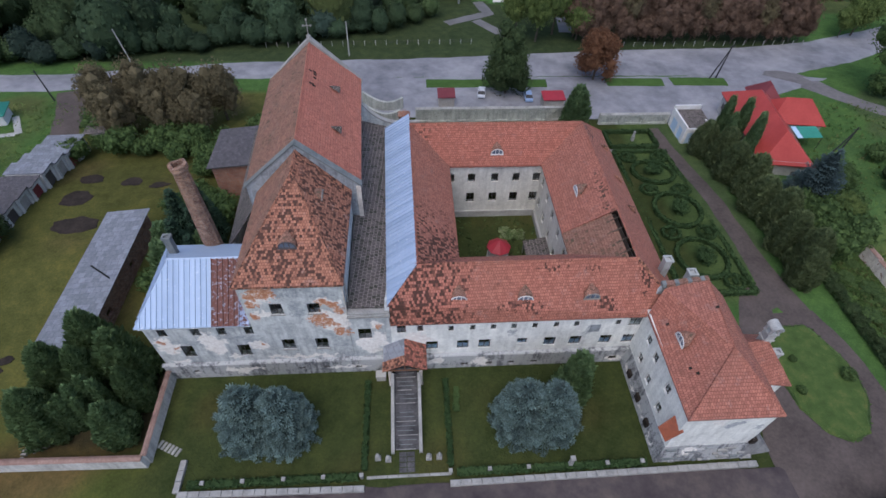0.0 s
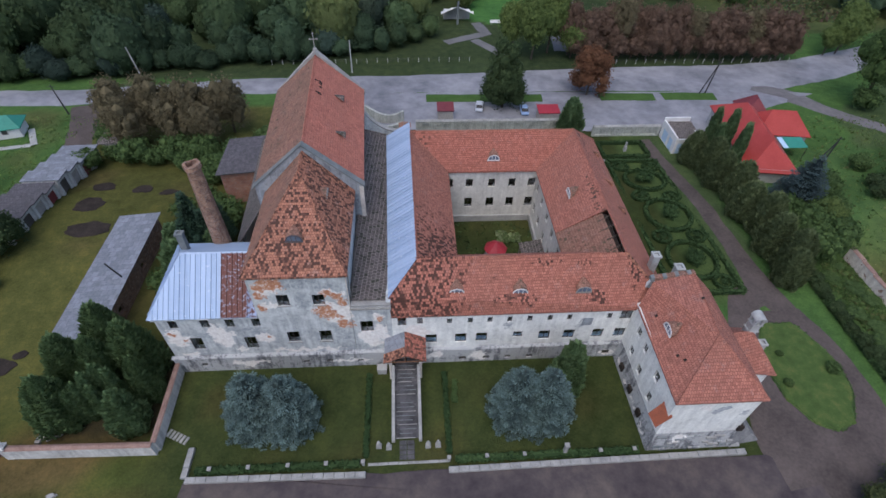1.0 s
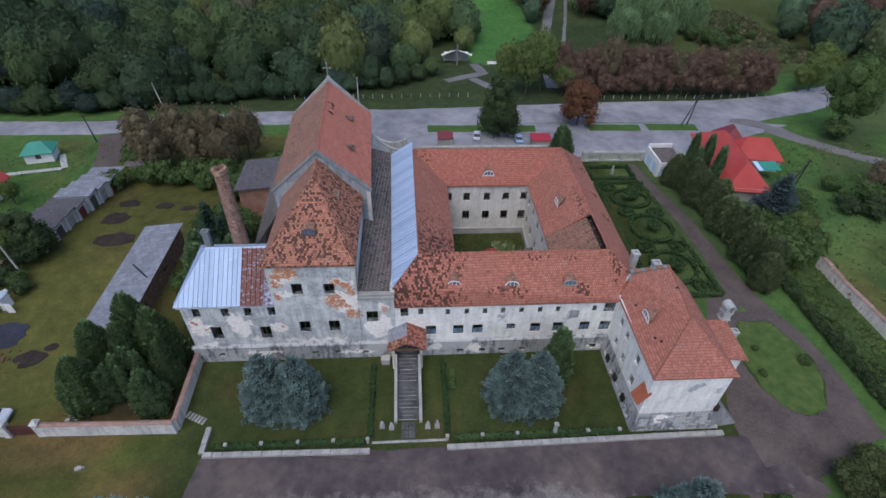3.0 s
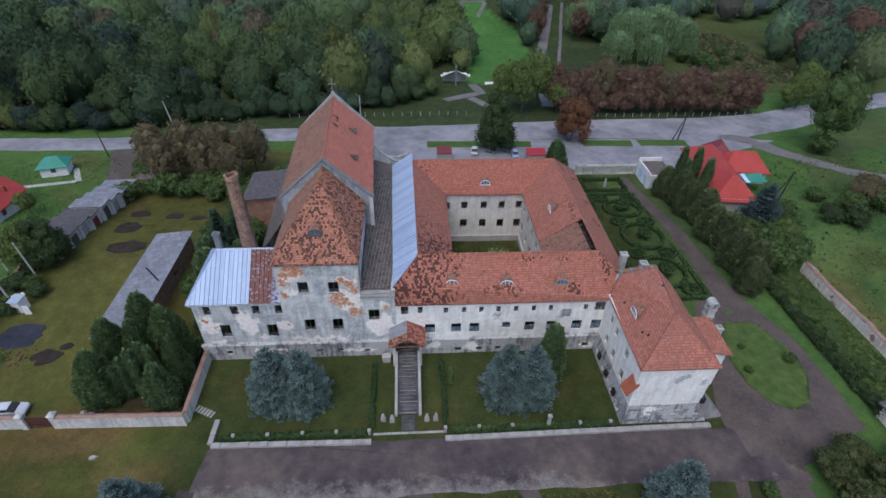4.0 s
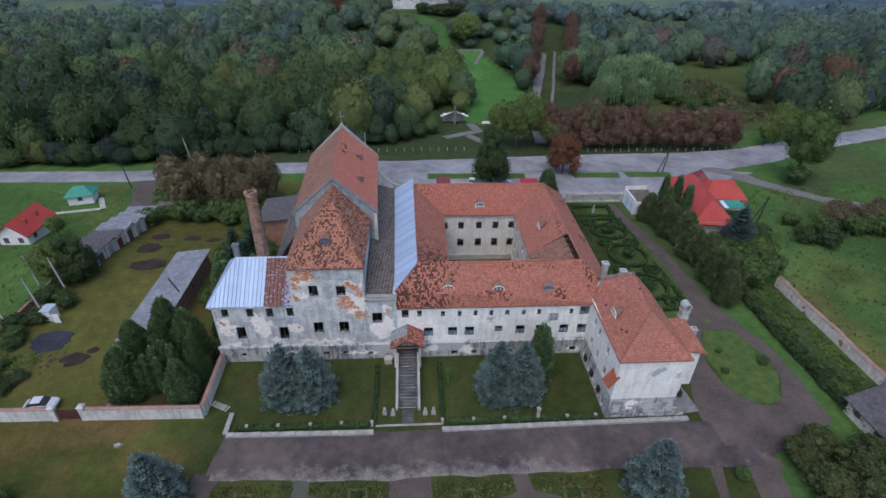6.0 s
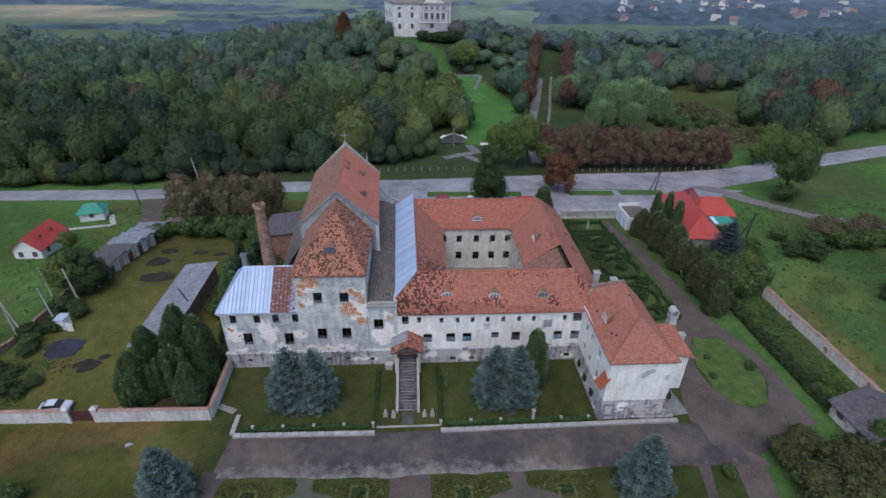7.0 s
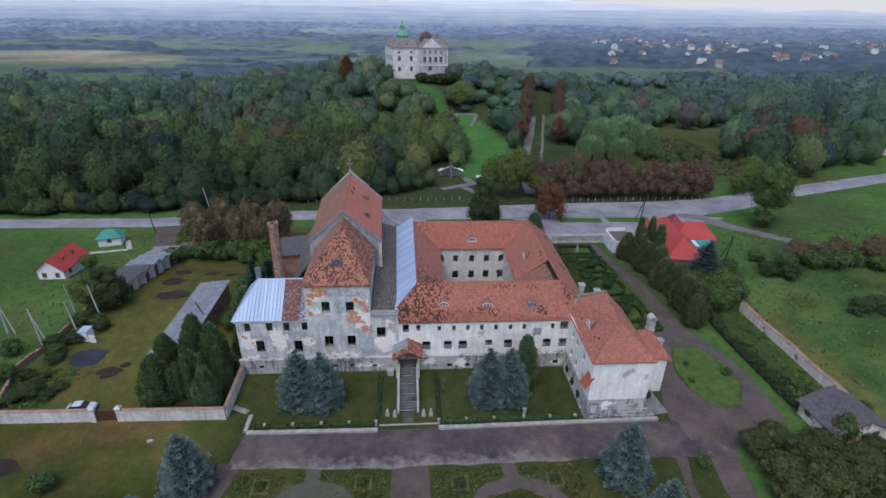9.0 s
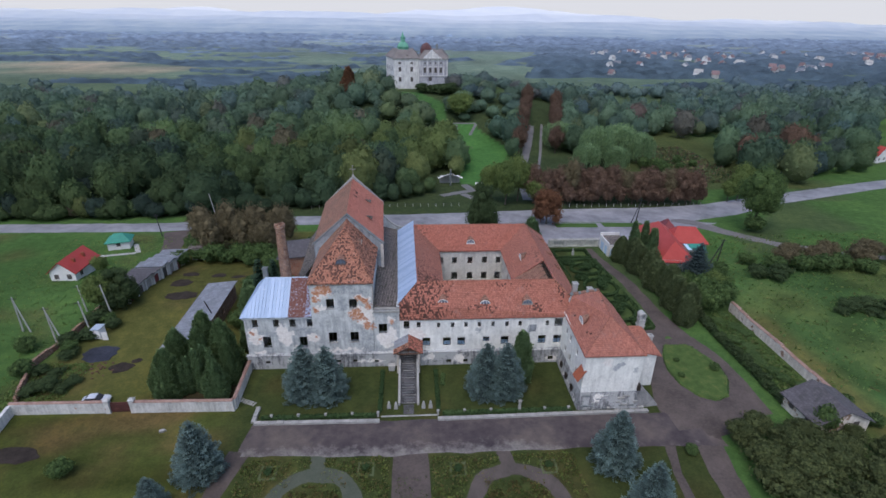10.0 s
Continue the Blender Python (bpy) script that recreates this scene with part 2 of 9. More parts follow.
BARE = ((0.28, 0.115, 0.065), (0.52, 0.25, 0.14), 1.5, 6.0)
LIME = ((0.60, 0.56, 0.52), (0.82, 0.80, 0.76), 0.75, 5.0)
GREYS = ((0.22, 0.245, 0.265), (0.38, 0.405, 0.42), 1.3, 0.9)
CEMENTED = ((0.27, 0.295, 0.32), (0.42, 0.44, 0.46), 0.5, 4.0)
WALL_WHITE = plaster("lime_plaster", (0.88, 0.885, 0.84), (0.58, 0.59, 0.565), (0.45, 0.25, 0.16), 0.0, 0.05,
                     [([(0.2, 6.2, 1.4, 0.8), (28.6, 8.3, 1.0, 0.6)], *LIME), ([(33.6, 6.8, 0.5, 0.9), (10.5, 6.6, 0.6, 1.0), (19.5, 6.2, 0.5, 1.2)], *GREYS), ([(30.3, 7.2, 0.75, 0.75), (30.9, 7.9, 0.5, 0.6)], *CEMENTED)])
WALL_GREY = plaster("weathered_plaster", (0.60, 0.63, 0.62), (0.30, 0.32, 0.335), (0.5, 0.28, 0.16), 0.0, 0.45,
                    [([(-12.5, 14.9, 3.4, 0.9), (-9.2, 14.4, 1.6, 1.0), (-11.9, 12.0, 0.9, 1.4), (-24.4, 6.6, 1.6, 1.3), (-17.9, 6.6, 1.5, 1.2), (-8.4, 6.2, 1.0, 1.2)], *GREYS),
                     ([(-27.4, 6.4, 1.2, 1.25), (-26.5, 5.7, 1.0, 0.9), (-22.5, 7.0, 1.0, 1.5), (-21.8, 5.5, 1.3, 1.4), (-17.4, 5.4, 1.0, 0.9), (-20.3, 3.6, 0.6, 0.4), (-26.6, 3.0, 0.9, 0.3), (-9.0, 13.2, 1.0, 0.8), (-9.6, 10.4, 1.6, 1.2), (-8.4, 8.8, 1.6, 0.9), (-15.6, 11.4, 0.9, 0.45), (-15.4, 14.6, 1.4, 1.1),
                       (-5.2, 5.0, 1.2, 1.6), (-4.0, 5.9, 0.7, 1.8), (-4.3, 8.9, 0.8, 0.8), (-15.0, 11.6, 1.1, 0.4), (-7.8, 10.2, 0.8, 0.9), (-8.3, 13.0, 0.7, 0.6), (-13.0, 3.1, 4.0, 0.35)], *LIME),
                     ([(-15.4, 14.9, 1.5, 0.9), (-16.3, 13.2, 0.5, 0.9), (-8.8, 12.9, 0.9, 0.8), (-8.2, 11.6, 0.6, 0.6), (-10.2, 10.3, 0.9, 1.0), (-9.4, 9.4, 1.4, 0.7), (-7.9, 8.0, 1.0, 0.7), (-16.5, 11.2, 0.6, 0.5), (-27.6, 6.7, 0.4, 0.4), (-26.3, 5.6, 0.4, 0.3), (-17.2, 5.7, 0.3, 0.25), (-3.9, 8.6, 0.4, 0.5)], *BARE)])
WALL_BASE = plaster("plinth_plaster", (0.42, 0.43, 0.43), (0.11, 0.115, 0.125), (0.3, 0.2, 0.14), 0.02, 1.0,
                    [([(7.6, 0.9, 1.3, 0.9), (2.2, 1.3, 0.9, 0.5), (23.9, 0.5, 1.2, 0.6), (-20, 1.0, 2.2, 0.5), (-8.0, 0.9, 2.4, 0.45), (28.0, 1.8, 0.8, 0.6)], *LIME)])
WALL_COURT = plaster("court_plaster", (0.72, 0.71, 0.65), (0.50, 0.49, 0.45), (0.4, 0.25, 0.2), 0.0, 0.1)
PATCH_WHITE = plaster("bare_lime", (0.68, 0.65, 0.6), (0.45, 0.40, 0.35), (0.5, 0.3, 0.2), 0.02, 0.3)
CEMENT = plaster("cement_patch", (0.33, 0.36, 0.38), (0.16, 0.17, 0.19), (0.3, 0.3, 0.3), 0.0, 0.7)
BRICK = brickwork("red_brick", (0.36, 0.15, 0.09), (0.26, 0.10, 0.065), (0.32, 0.28, 0.24))
OLD_BRICK = brickwork("old_brick", (0.37, 0.215, 0.14), (0.15, 0.075, 0.055), (0.44, 0.39, 0.33), 0.34, 0.19)
TIN = sheet_metal("tin", (0.37, 0.47, 0.62), (0.28, 0.37, 0.51), (0.54, 0.61, 0.70), 0.05)
TIN_RUST = sheet_metal("rusted_tin", (0.125, 0.048, 0.038), (0.080, 0.032, 0.028), (0.27, 0.29, 0.36), 0.10)
TIN_FLAKED = sheet_metal("flaked_tin", (0.30, 0.36, 0.50), (0.20, 0.25, 0.36), (0.115, 0.048, 0.040), 0.18)
CASTLE_WALL = plaster("castle_plaster", (0.80, 0.80, 0.77), (0.46, 0.46, 0.46), (0.4, 0.3, 0.25), 0.04, 0.25)
CASTLE_GREY = plaster("castle_grey_plaster", (0.50, 0.50, 0.52), (0.27, 0.27, 0.30), (0.4, 0.3, 0.25), 0.0, 0.5)
CASTLE_ROOF = mottled("castle_roof", (0.12, 0.11, 0.108), (0.235, 0.215, 0.205), 0.6)
CASTLE_DOME = mottled("castle_dome", (0.075, 0.035, 0.036), (0.13, 0.06, 0.058), 1.0, 0.6)
STONE = mottled("pale_stone", (0.18, 0.18, 0.172), (0.40, 0.395, 0.375), 1.8)
COPING = mottled("weathered_coping", (0.10, 0.115, 0.12), (0.23, 0.25, 0.25), 1.8)
CONCRETE = mottled("concrete", (0.27, 0.27, 0.26), (0.45, 0.45, 0.43), 1.0)
RUBBLE = mottled("dark_rubble_masonry", (0.085, 0.088, 0.092), (0.27, 0.27, 0.265), 2.2, relief=0.08, fine=14)
LIMED = mottled("limewashed_stack", (0.24, 0.25, 0.245), (0.46, 0.47, 0.455), 2.6)
STEP = mottled("worn_steps", (0.028, 0.028, 0.031), (0.135, 0.132, 0.134), 2.4)


def court_asphalt():
    """Dark damp asphalt with pale dust blown along the beds' edge."""
    m, nt, b = nodes_of("asphalt", 0.85)
    b.inputs["Specular IOR Level"].default_value = 0.12
    big, mid, fine = noise_of(nt, 0.12, 4.0), noise_of(nt, 0.7, 5.0, 0.7), noise_of(nt, 3.0, 5.0, 0.7)
    f = calc(nt, "ADD", calc(nt, "MULTIPLY", big, 0.6), calc(nt, "MULTIPLY", mid, 0.4))
    col = ramp(nt, f, (0.34, (0.040, 0.033, 0.038)), (0.5, (0.080, 0.066, 0.066)), (0.68, (0.140, 0.116, 0.098)))
    sep = nd(nt, "SeparateXYZ", Vector=where(nt))
    mr = nt.nodes.new("ShaderNodeMapRange")
    for k, v in (("From Min", 11.2), ("From Max", 14.6), ("To Min", 0.46), ("To Max", 0.0)):
        mr.inputs[k].default_value = v
    nt.links.new(sep.outputs[1], mr.inputs["Value"])
    east = nt.nodes.new("ShaderNodeMapRange")
    for k, v in (("From Min", 16.0), ("From Max", 24.0), ("To Min", 0.72), ("To Max", 1.0)):
        east.inputs[k].default_value = v
    nt.links.new(sep.outputs[0], east.inputs["Value"])
    dust = calc(nt, "SUBTRACT", calc(nt, "ADD", mr.outputs[0], mid), east.outputs[0])
    dust = calc(nt, "MINIMUM", calc(nt, "MAXIMUM", calc(nt, "MULTIPLY", dust, 1.7), 0.0), 0.5)
    col = blend(nt, dust, col, ramp(nt, fine, (0.3, (0.20, 0.19, 0.17)), (0.7, (0.36, 0.345, 0.32))))
    finish(nt, b, col)
    bump(nt, b, fine, 0.4, 0.03)
    return m


ASPHALT = court_asphalt()
ROAD = mottled("road_asphalt", (0.115, 0.118, 0.135), (0.305, 0.305, 0.325), 0.30, 0.72, fine=4)
DIRT_LANE = mottled("dirt_lane", (0.052, 0.043, 0.040), (0.120, 0.098, 0.088), 0.6, 0.9, fine=14)
GRAVEL_EDGE = mottled("pale_gravel", (0.16, 0.15, 0.14), (0.34, 0.33, 0.31), 1.0, 0.9)
SOIL = mottled("dark_soil", (0.018, 0.015, 0.013), (0.05, 0.04, 0.034), 1.5, 0.95)
WOOD = mottled("brown_wood", (0.10, 0.055, 0.035), (0.2, 0.11, 0.07), 2.0)
GREY_WOOD = mottled("weathered_wood", (0.22, 0.21, 0.19), (0.4, 0.38, 0.35), 2.0)
BARK = mottled("bark", (0.05, 0.04, 0.032), (0.12, 0.1, 0.08), 3.0)
IRON = mottled("dark_iron", (0.03, 0.03, 0.032), (0.07, 0.07, 0.072), 2.0, 0.6, 0.5)
WHITE_PAINT = mottled("white_paint", (0.55, 0.55, 0.54), (0.78, 0.78, 0.77), 1.5, 0.6)
DARK_FRAME = mottled("dark_frame", (0.05, 0.045, 0.042), (0.10, 0.09, 0.085), 2.0, 0.6)
RED_RUST = mottled("red_rust", (0.16, 0.05, 0.03), (0.34, 0.10, 0.05), 2.0, 0.7)
MAROON = mottled("maroon_paint", (0.12, 0.025, 0.03), (0.19, 0.04, 0.045), 1.5, 0.5)
GATE_RUST = mottled("gate_rust", (0.055, 0.022, 0.02), (0.10, 0.04, 0.034), 2.0, 0.7)
OLD_COPING = mottled("worn_brick_coping", (0.17, 0.10, 0.08), (0.36, 0.25, 0.21), 2.4)
SLATE_PLAIN = mottled("dull_slate", (0.072, 0.067, 0.074), (0.125, 0.117, 0.125), 1.0, 0.85)
CRIMSON = mottled("crimson_roof", (0.25, 0.022, 0.032), (0.36, 0.035, 0.05), 1.5, 0.5)
GREEN_SHEET = mottled("green_sheet", (0.025, 0.17, 0.13), (0.04, 0.26, 0.19), 1.0, 0.5)
COPPER_GREEN = mottled("green_copper", (0.09, 0.26, 0.18), (0.15, 0.38, 0.27), 1.0, 0.6)
BLUE_PAINT = mottled("blue_gate", (0.35, 0.5, 0.66), (0.5, 0.64, 0.78), 1.0, 0.6)
CAR_WHITE = mottled("car_white", (0.36, 0.39, 0.44), (0.52, 0.55, 0.60), 1.0, 0.3)
CAR_BLUE = mottled("car_blue", (0.2, 0.3, 0.5), (0.3, 0.42, 0.62), 1.0, 0.3)
TYRE = mottled("tyre", (0.012, 0.012, 0.012), (0.03, 0.03, 0.03), 1.0, 0.8)
m_glass, nt_glass, b_glass = nodes_of("window_glass", 0.06)
b_glass.inputs["Base Color"].default_value = (0.8, 0.86, 0.9, 1)
b_glass.inputs["Transmission Weight"].default_value = 1.0
GLASS = m_glass

LEAF_ANY = leaf_mat("woods_leaves", None, None, True)
LEAF_THUJA = leaf_mat("thuja_leaves", (0.056, 0.098, 0.042), (0.170, 0.250, 0.106))
LEAF_FEATHER = leaf_mat("feathery_thuja_leaves", (0.070, 0.122, 0.056), (0.190, 0.282, 0.128))
LEAF_THICKET = leaf_mat("thicket_leaves", (0.032, 0.046, 0.020), (0.135, 0.160, 0.064))
LEAF_SHADE = leaf_mat("shady_bush_leaves", (0.028, 0.050, 0.022), (0.086, 0.122, 0.052))
LEAF_GREEN = leaf_mat("green_leaves", (0.038, 0.07, 0.026), (0.125, 0.19, 0.065))
LEAF_PARK = leaf_mat("park_leaves", (0.055, 0.090, 0.028), (0.180, 0.232, 0.075))
LEAF_HEDGE = leaf_mat("hedge_leaves", (0.026, 0.054, 0.022), (0.078, 0.13, 0.05))
LEAF_BRIGHT = leaf_mat("bright_leaves", (0.100, 0.170, 0.080), (0.28, 0.41, 0.20))
LEAF_RUST = leaf_mat("rust_leaves", (0.115, 0.056, 0.032), (0.25, 0.128, 0.072))
LEAF_OLIVE = leaf_mat("olive_brown_leaves", (0.098, 0.086, 0.052), (0.176, 0.148, 0.086))
LEAF_BROWN = leaf_mat("brown_leaves", (0.104, 0.070, 0.052), (0.180, 0.118, 0.084))
LEAF_LANE = leaf_mat("lane_conifer_leaves", (0.062, 0.090, 0.042), (0.190, 0.232, 0.108))


def ground_mat():
    m, nt, b = nodes_of("grass", 1.0)
    b.inputs["Specular IOR Level"].default_value = 0.03
    at = nt.nodes.new("ShaderNodeAttribute")
    at.attribute_name = "tint"
    big = noise_of(nt, 0.06, 5.0, 0.65)
    mid = noise_of(nt, 0.5, 5.0, 0.7)
    fine = noise_of(nt, 4.0, 4.0, 0.75)
    f = calc(nt, "ADD", calc(nt, "MULTIPLY", big, 0.35), calc(nt, "ADD", calc(nt, "MULTIPLY", mid, 0.4), calc(nt, "MULTIPLY", fine, 0.25)))
    col = blend(nt, 1.0, at.outputs["Color"], ramp(nt, f, (0.29, (0.36, 0.42, 0.38)), (0.5, (0.96, 0.96, 0.96)), (0.71, (1.85, 1.58, 1.35))), "MULTIPLY")
    finish(nt, b, col)
    bump(nt, b, calc(nt, "ADD", fine, mid), 0.7, 0.12)
    return m


GRASS = ground_mat()


# ---- mesh building ----
class Build:
    """Faces gathered into one mesh, with a metre-true UV on each face."""

    def __init__(self):
        self.v, self.f, self.m = [], [], []

    def poly(self, pts, mi=0):
        n = len(self.v)
        self.v += [tuple(p) for p in pts]
        self.f.append(tuple(range(n, n + len(pts))))
        self.m.append(mi)
        return self

    def box(self, x0, y0, z0, x1, y1, z1, mi=0):
        a = [(x0, y0, z0), (x1, y0, z0), (x1, y1, z0), (x0, y1, z0), (x0, y0, z1), (x1, y0, z1), (x1, y1, z1), (x0, y1, z1)]
        for q in ((0, 3, 2, 1), (4, 5, 6, 7), (0, 1, 5, 4), (1, 2, 6, 5), (2, 3, 7, 6), (3, 0, 4, 7)):
            self.poly([a[i] for i in q], mi)
        return self

    def loft(self, rings, mi=0, caps=True):
        for a, b in zip(rings, rings[1:]):
            for i in range(len(a)):
                j = (i + 1) % len(a)
                self.poly([a[i], a[j], b[j], b[i]], mi)
        if caps:
            self.poly(rings[0][::-1], mi)
            self.poly(rings[-1], mi)
        return self

    def tube(self, p0, p1, r0, r1, n=8, mi=0):
        d = Vector(p1) - Vector(p0)
        q = d.to_track_quat("Z", "Y")
        ring = lambda p, r: [tuple(Vector(p) + q @ Vector((r * math.cos(2 * math.pi * i / n), r * math.sin(2 * math.pi * i / n), 0))) for i in range(n)]
        return self.loft([ring(p0, r0), ring(p1, r1)], mi)

    def prism(self, pts, z0, z1, mi=0):
        return self.loft([[(x, y, z0) for x, y in pts], [(x, y, z1) for x, y in pts]], mi)

    def slab(self, pts, t=0.2, mi=0, drop=None):
        """A roof face with thickness; pts anticlockwise from above."""
        low = [(x, y, z - t) for x, y, z in pts]
        self.poly(pts, mi)
        self.poly(low[::-1], mi)
        for i in range(len(pts)):
            j = (i + 1) % len(pts)
            self.poly([pts[i], low[i], low[j], pts[j]], mi)
        return self

    def obj(self, name, mats, smooth=False):
        me = bpy.data.meshes.new(name)
        me.from_pydata(self.v, [], self.f)
        mats = mats if isinstance(mats, (list, tuple)) else [mats]
        for m in mats:
            me.materials.append(m)
        me.polygons.foreach_set("material_index", self.m)
        uv = me.uv_layers.new(name="UVMap")
        co = []
        for p in me.polygons:
            n = p.normal
            if abs(n.z) > 0.995 or n.length < 0.5:
                a, b = Vector((1, 0, 0)), Vector((0, 1, 0))
            else:
                a = Vector((-n.y, n.x, 0)).normalized()
                b = n.cross(a)
            for vi in p.vertices:
                c = me.vertices[vi].co
                co += [c.dot(a), c.dot(b)]
        uv.data.foreach_set("uv", co)
        if smooth:
            me.polygons.foreach_set("use_smooth", [True] * len(me.polygons))
        me.update()
        return new(name, me)


def thing(name, at, label, category, group="", kind=""):
    e = new(name)
    e.empty_display_size = 0.5
    e.location = at
    return tagged(e, label, category, group, kind)


def part(name, b, mats, parent, label="", smooth=False):
    """One mesh, built in world places, under a thing or a part."""
    ob = b.obj(name, mats, smooth) if isinstance(b, Build) else new(name, b)
    ob.parent = parent
    if parent.parent is None:
        ob.matrix_parent_inverse = Matrix.Translation(parent.location).inverted()
    if label:
        tagged(ob, label)
    return ob


def solo(name, b, mats, label, category, kind="", group="", smooth=False):
    return tagged(b.obj(name, mats, smooth), label, category, group, kind)


def wall_of(b, p0, p1, z0, z1, thick, holes=(), mi=0, mj=None):
    """A wall with real openings; its outer side is on the right of p0 -> p1. holes: (u0, u1, z0, z1)."""
    p0, p1 = Vector((*p0, 0)), Vector((*p1, 0))
    d = (p1 - p0).normalized()
    n = Vector((d.y, -d.x, 0))
    length = (p1 - p0).length
    holes = [h for h in holes if h[1] > 0 and h[0] < length]
    us = sorted({0.0, length, *[h[0] for h in holes], *[h[1] for h in holes]})
    zs = sorted({z0, z1, *[h[2] for h in holes], *[h[3] for h in holes]})
    at = lambda u, z, o: tuple(p0 + d * u - n * o + Vector((0, 0, z)))
    solid = lambda u, z: not any(h[0] < u < h[1] and h[2] < z < h[3] for h in holes)
    for u0, u1 in zip(us, us[1:]):
        for a, c in zip(zs, zs[1:]):
            if solid((u0 + u1) / 2, (a + c) / 2):
                b.poly([at(u0, a, 0), at(u1, a, 0), at(u1, c, 0), at(u0, c, 0)], mi)
                b.poly([at(u1, a, thick), at(u0, a, thick), at(u0, c, thick), at(u1, c, thick)], mi)
    for u0, u1, a, c in holes:
        b.poly([at(u0, a, 0), at(u0, a, thick), at(u1, a, thick), at(u1, a, 0)], mi)
        b.poly([at(u0, c, 0), at(u1, c, 0), at(u1, c, thick), at(u0, c, thick)], mi)
        b.poly([at(u0, a, 0), at(u0, c, 0), at(u0, c, thick), at(u0, a, thick)], mi)
        b.poly([at(u1, a, 0), at(u1, a, thick), at(u1, c, thick), at(u1, c, 0)], mi)
    b.poly([at(0, z1, 0), at(length, z1, 0), at(length, z1, thick), at(0, z1, thick)], mi)
    return b


WIN = {}


def window(parent, x, y, z0, z1, w, turn, frame_mat=None, bars=1, deep=0.22):
    """A window in an opening whose outer face is at (x, y); turn: degrees its outer side is turned from south."""
    h = z1 - z0
    key = (round(w, 2), round(h, 2), bars, frame_mat.name if frame_mat else "")
    if key not in WIN:
        f, p, s, t = Build(), Build(), 0.07, 0.06
        f.box(-w / 2, 0, 0, -w / 2 + s, t, h).box(w / 2 - s, 0, 0, w / 2, t, h)
        f.box(-w / 2 + s, 0, 0, w / 2 - s, t, s).box(-w / 2 + s, 0, h - s, w / 2 - s, t, h)
        if bars:
            f.box(-0.03, 0.003, s, 0.03, t - 0.003, h - s)
        if bars > 1:
            f.box(-w / 2 + s, 0.006, h * 0.62, -0.03, t - 0.006, h * 0.62 + 0.05).box(0.03, 0.006, h * 0.62, w / 2 - s, t - 0.006, h * 0.62 + 0.05)
        p.box(-w / 2 + s, 0.024, s, w / 2 - s, 0.036, h - s)
        fo, po = f.obj("window", frame_mat or DARK_FRAME), p.obj("pane", GLASS)
        WIN[key] = (fo.data, po.data)
        bpy.data.objects.remove(fo)
        bpy.data.objects.remove(po)
    fo, po = new("window", WIN[key][0]), new("pane", WIN[key][1])
    a = radians(turn)
    fo.parent = parent
    fo.matrix_parent_inverse = Matrix.Translation(parent.location).inverted()
    fo.location = (x - math.sin(a) * deep, y + math.cos(a) * deep, z0)
    fo.rotation_euler = (0, 0, a)
    po.parent = fo
    return fo


# ---- terrain ----
def smooth(a, b, t):
    t = min(1, max(0, (t - a) / (b - a)))
    return t * t * (3 - 2 * t)


def level(x, y):
    """Height of the ground."""
    z = -0.4 - 1.9 * smooth(58, 80, y) - 1.3 * smooth(80, 120, y) - 2.4 * smooth(120, 180, y) - 3.0 * smooth(220, 500, y)
    r = math.hypot((x - 2) / 1.25, y - 322)
    z += 17.5 * smooth(125, 34, r)
    z += 0.35 * noise.noise((x * 0.02, y * 0.02, 1.3)) * smooth(75, 140, max(y, abs(x)))
    return z


LAWN = [(17.4, 153), (29.7, 147), (47, 187), (48, 213), (35.3, 237), (35, 243), (16, 240), (19, 221), (20.6, 191)]
SLOPE = [(-7.5, 268), (-12.5, 296), (6, 296), (8, 283), (19, 266), (20, 243), (13, 243), (3, 262)]


def inside(x, y, poly):
    c = False
    for (x0, y0), (x1, y1) in zip(poly, poly[1:] + poly[:1]):
        if (y0 > y) != (y1 > y) and x < (x1 - x0) * (y - y0) / (y1 - y0) + x0:
            c = not c
    return c


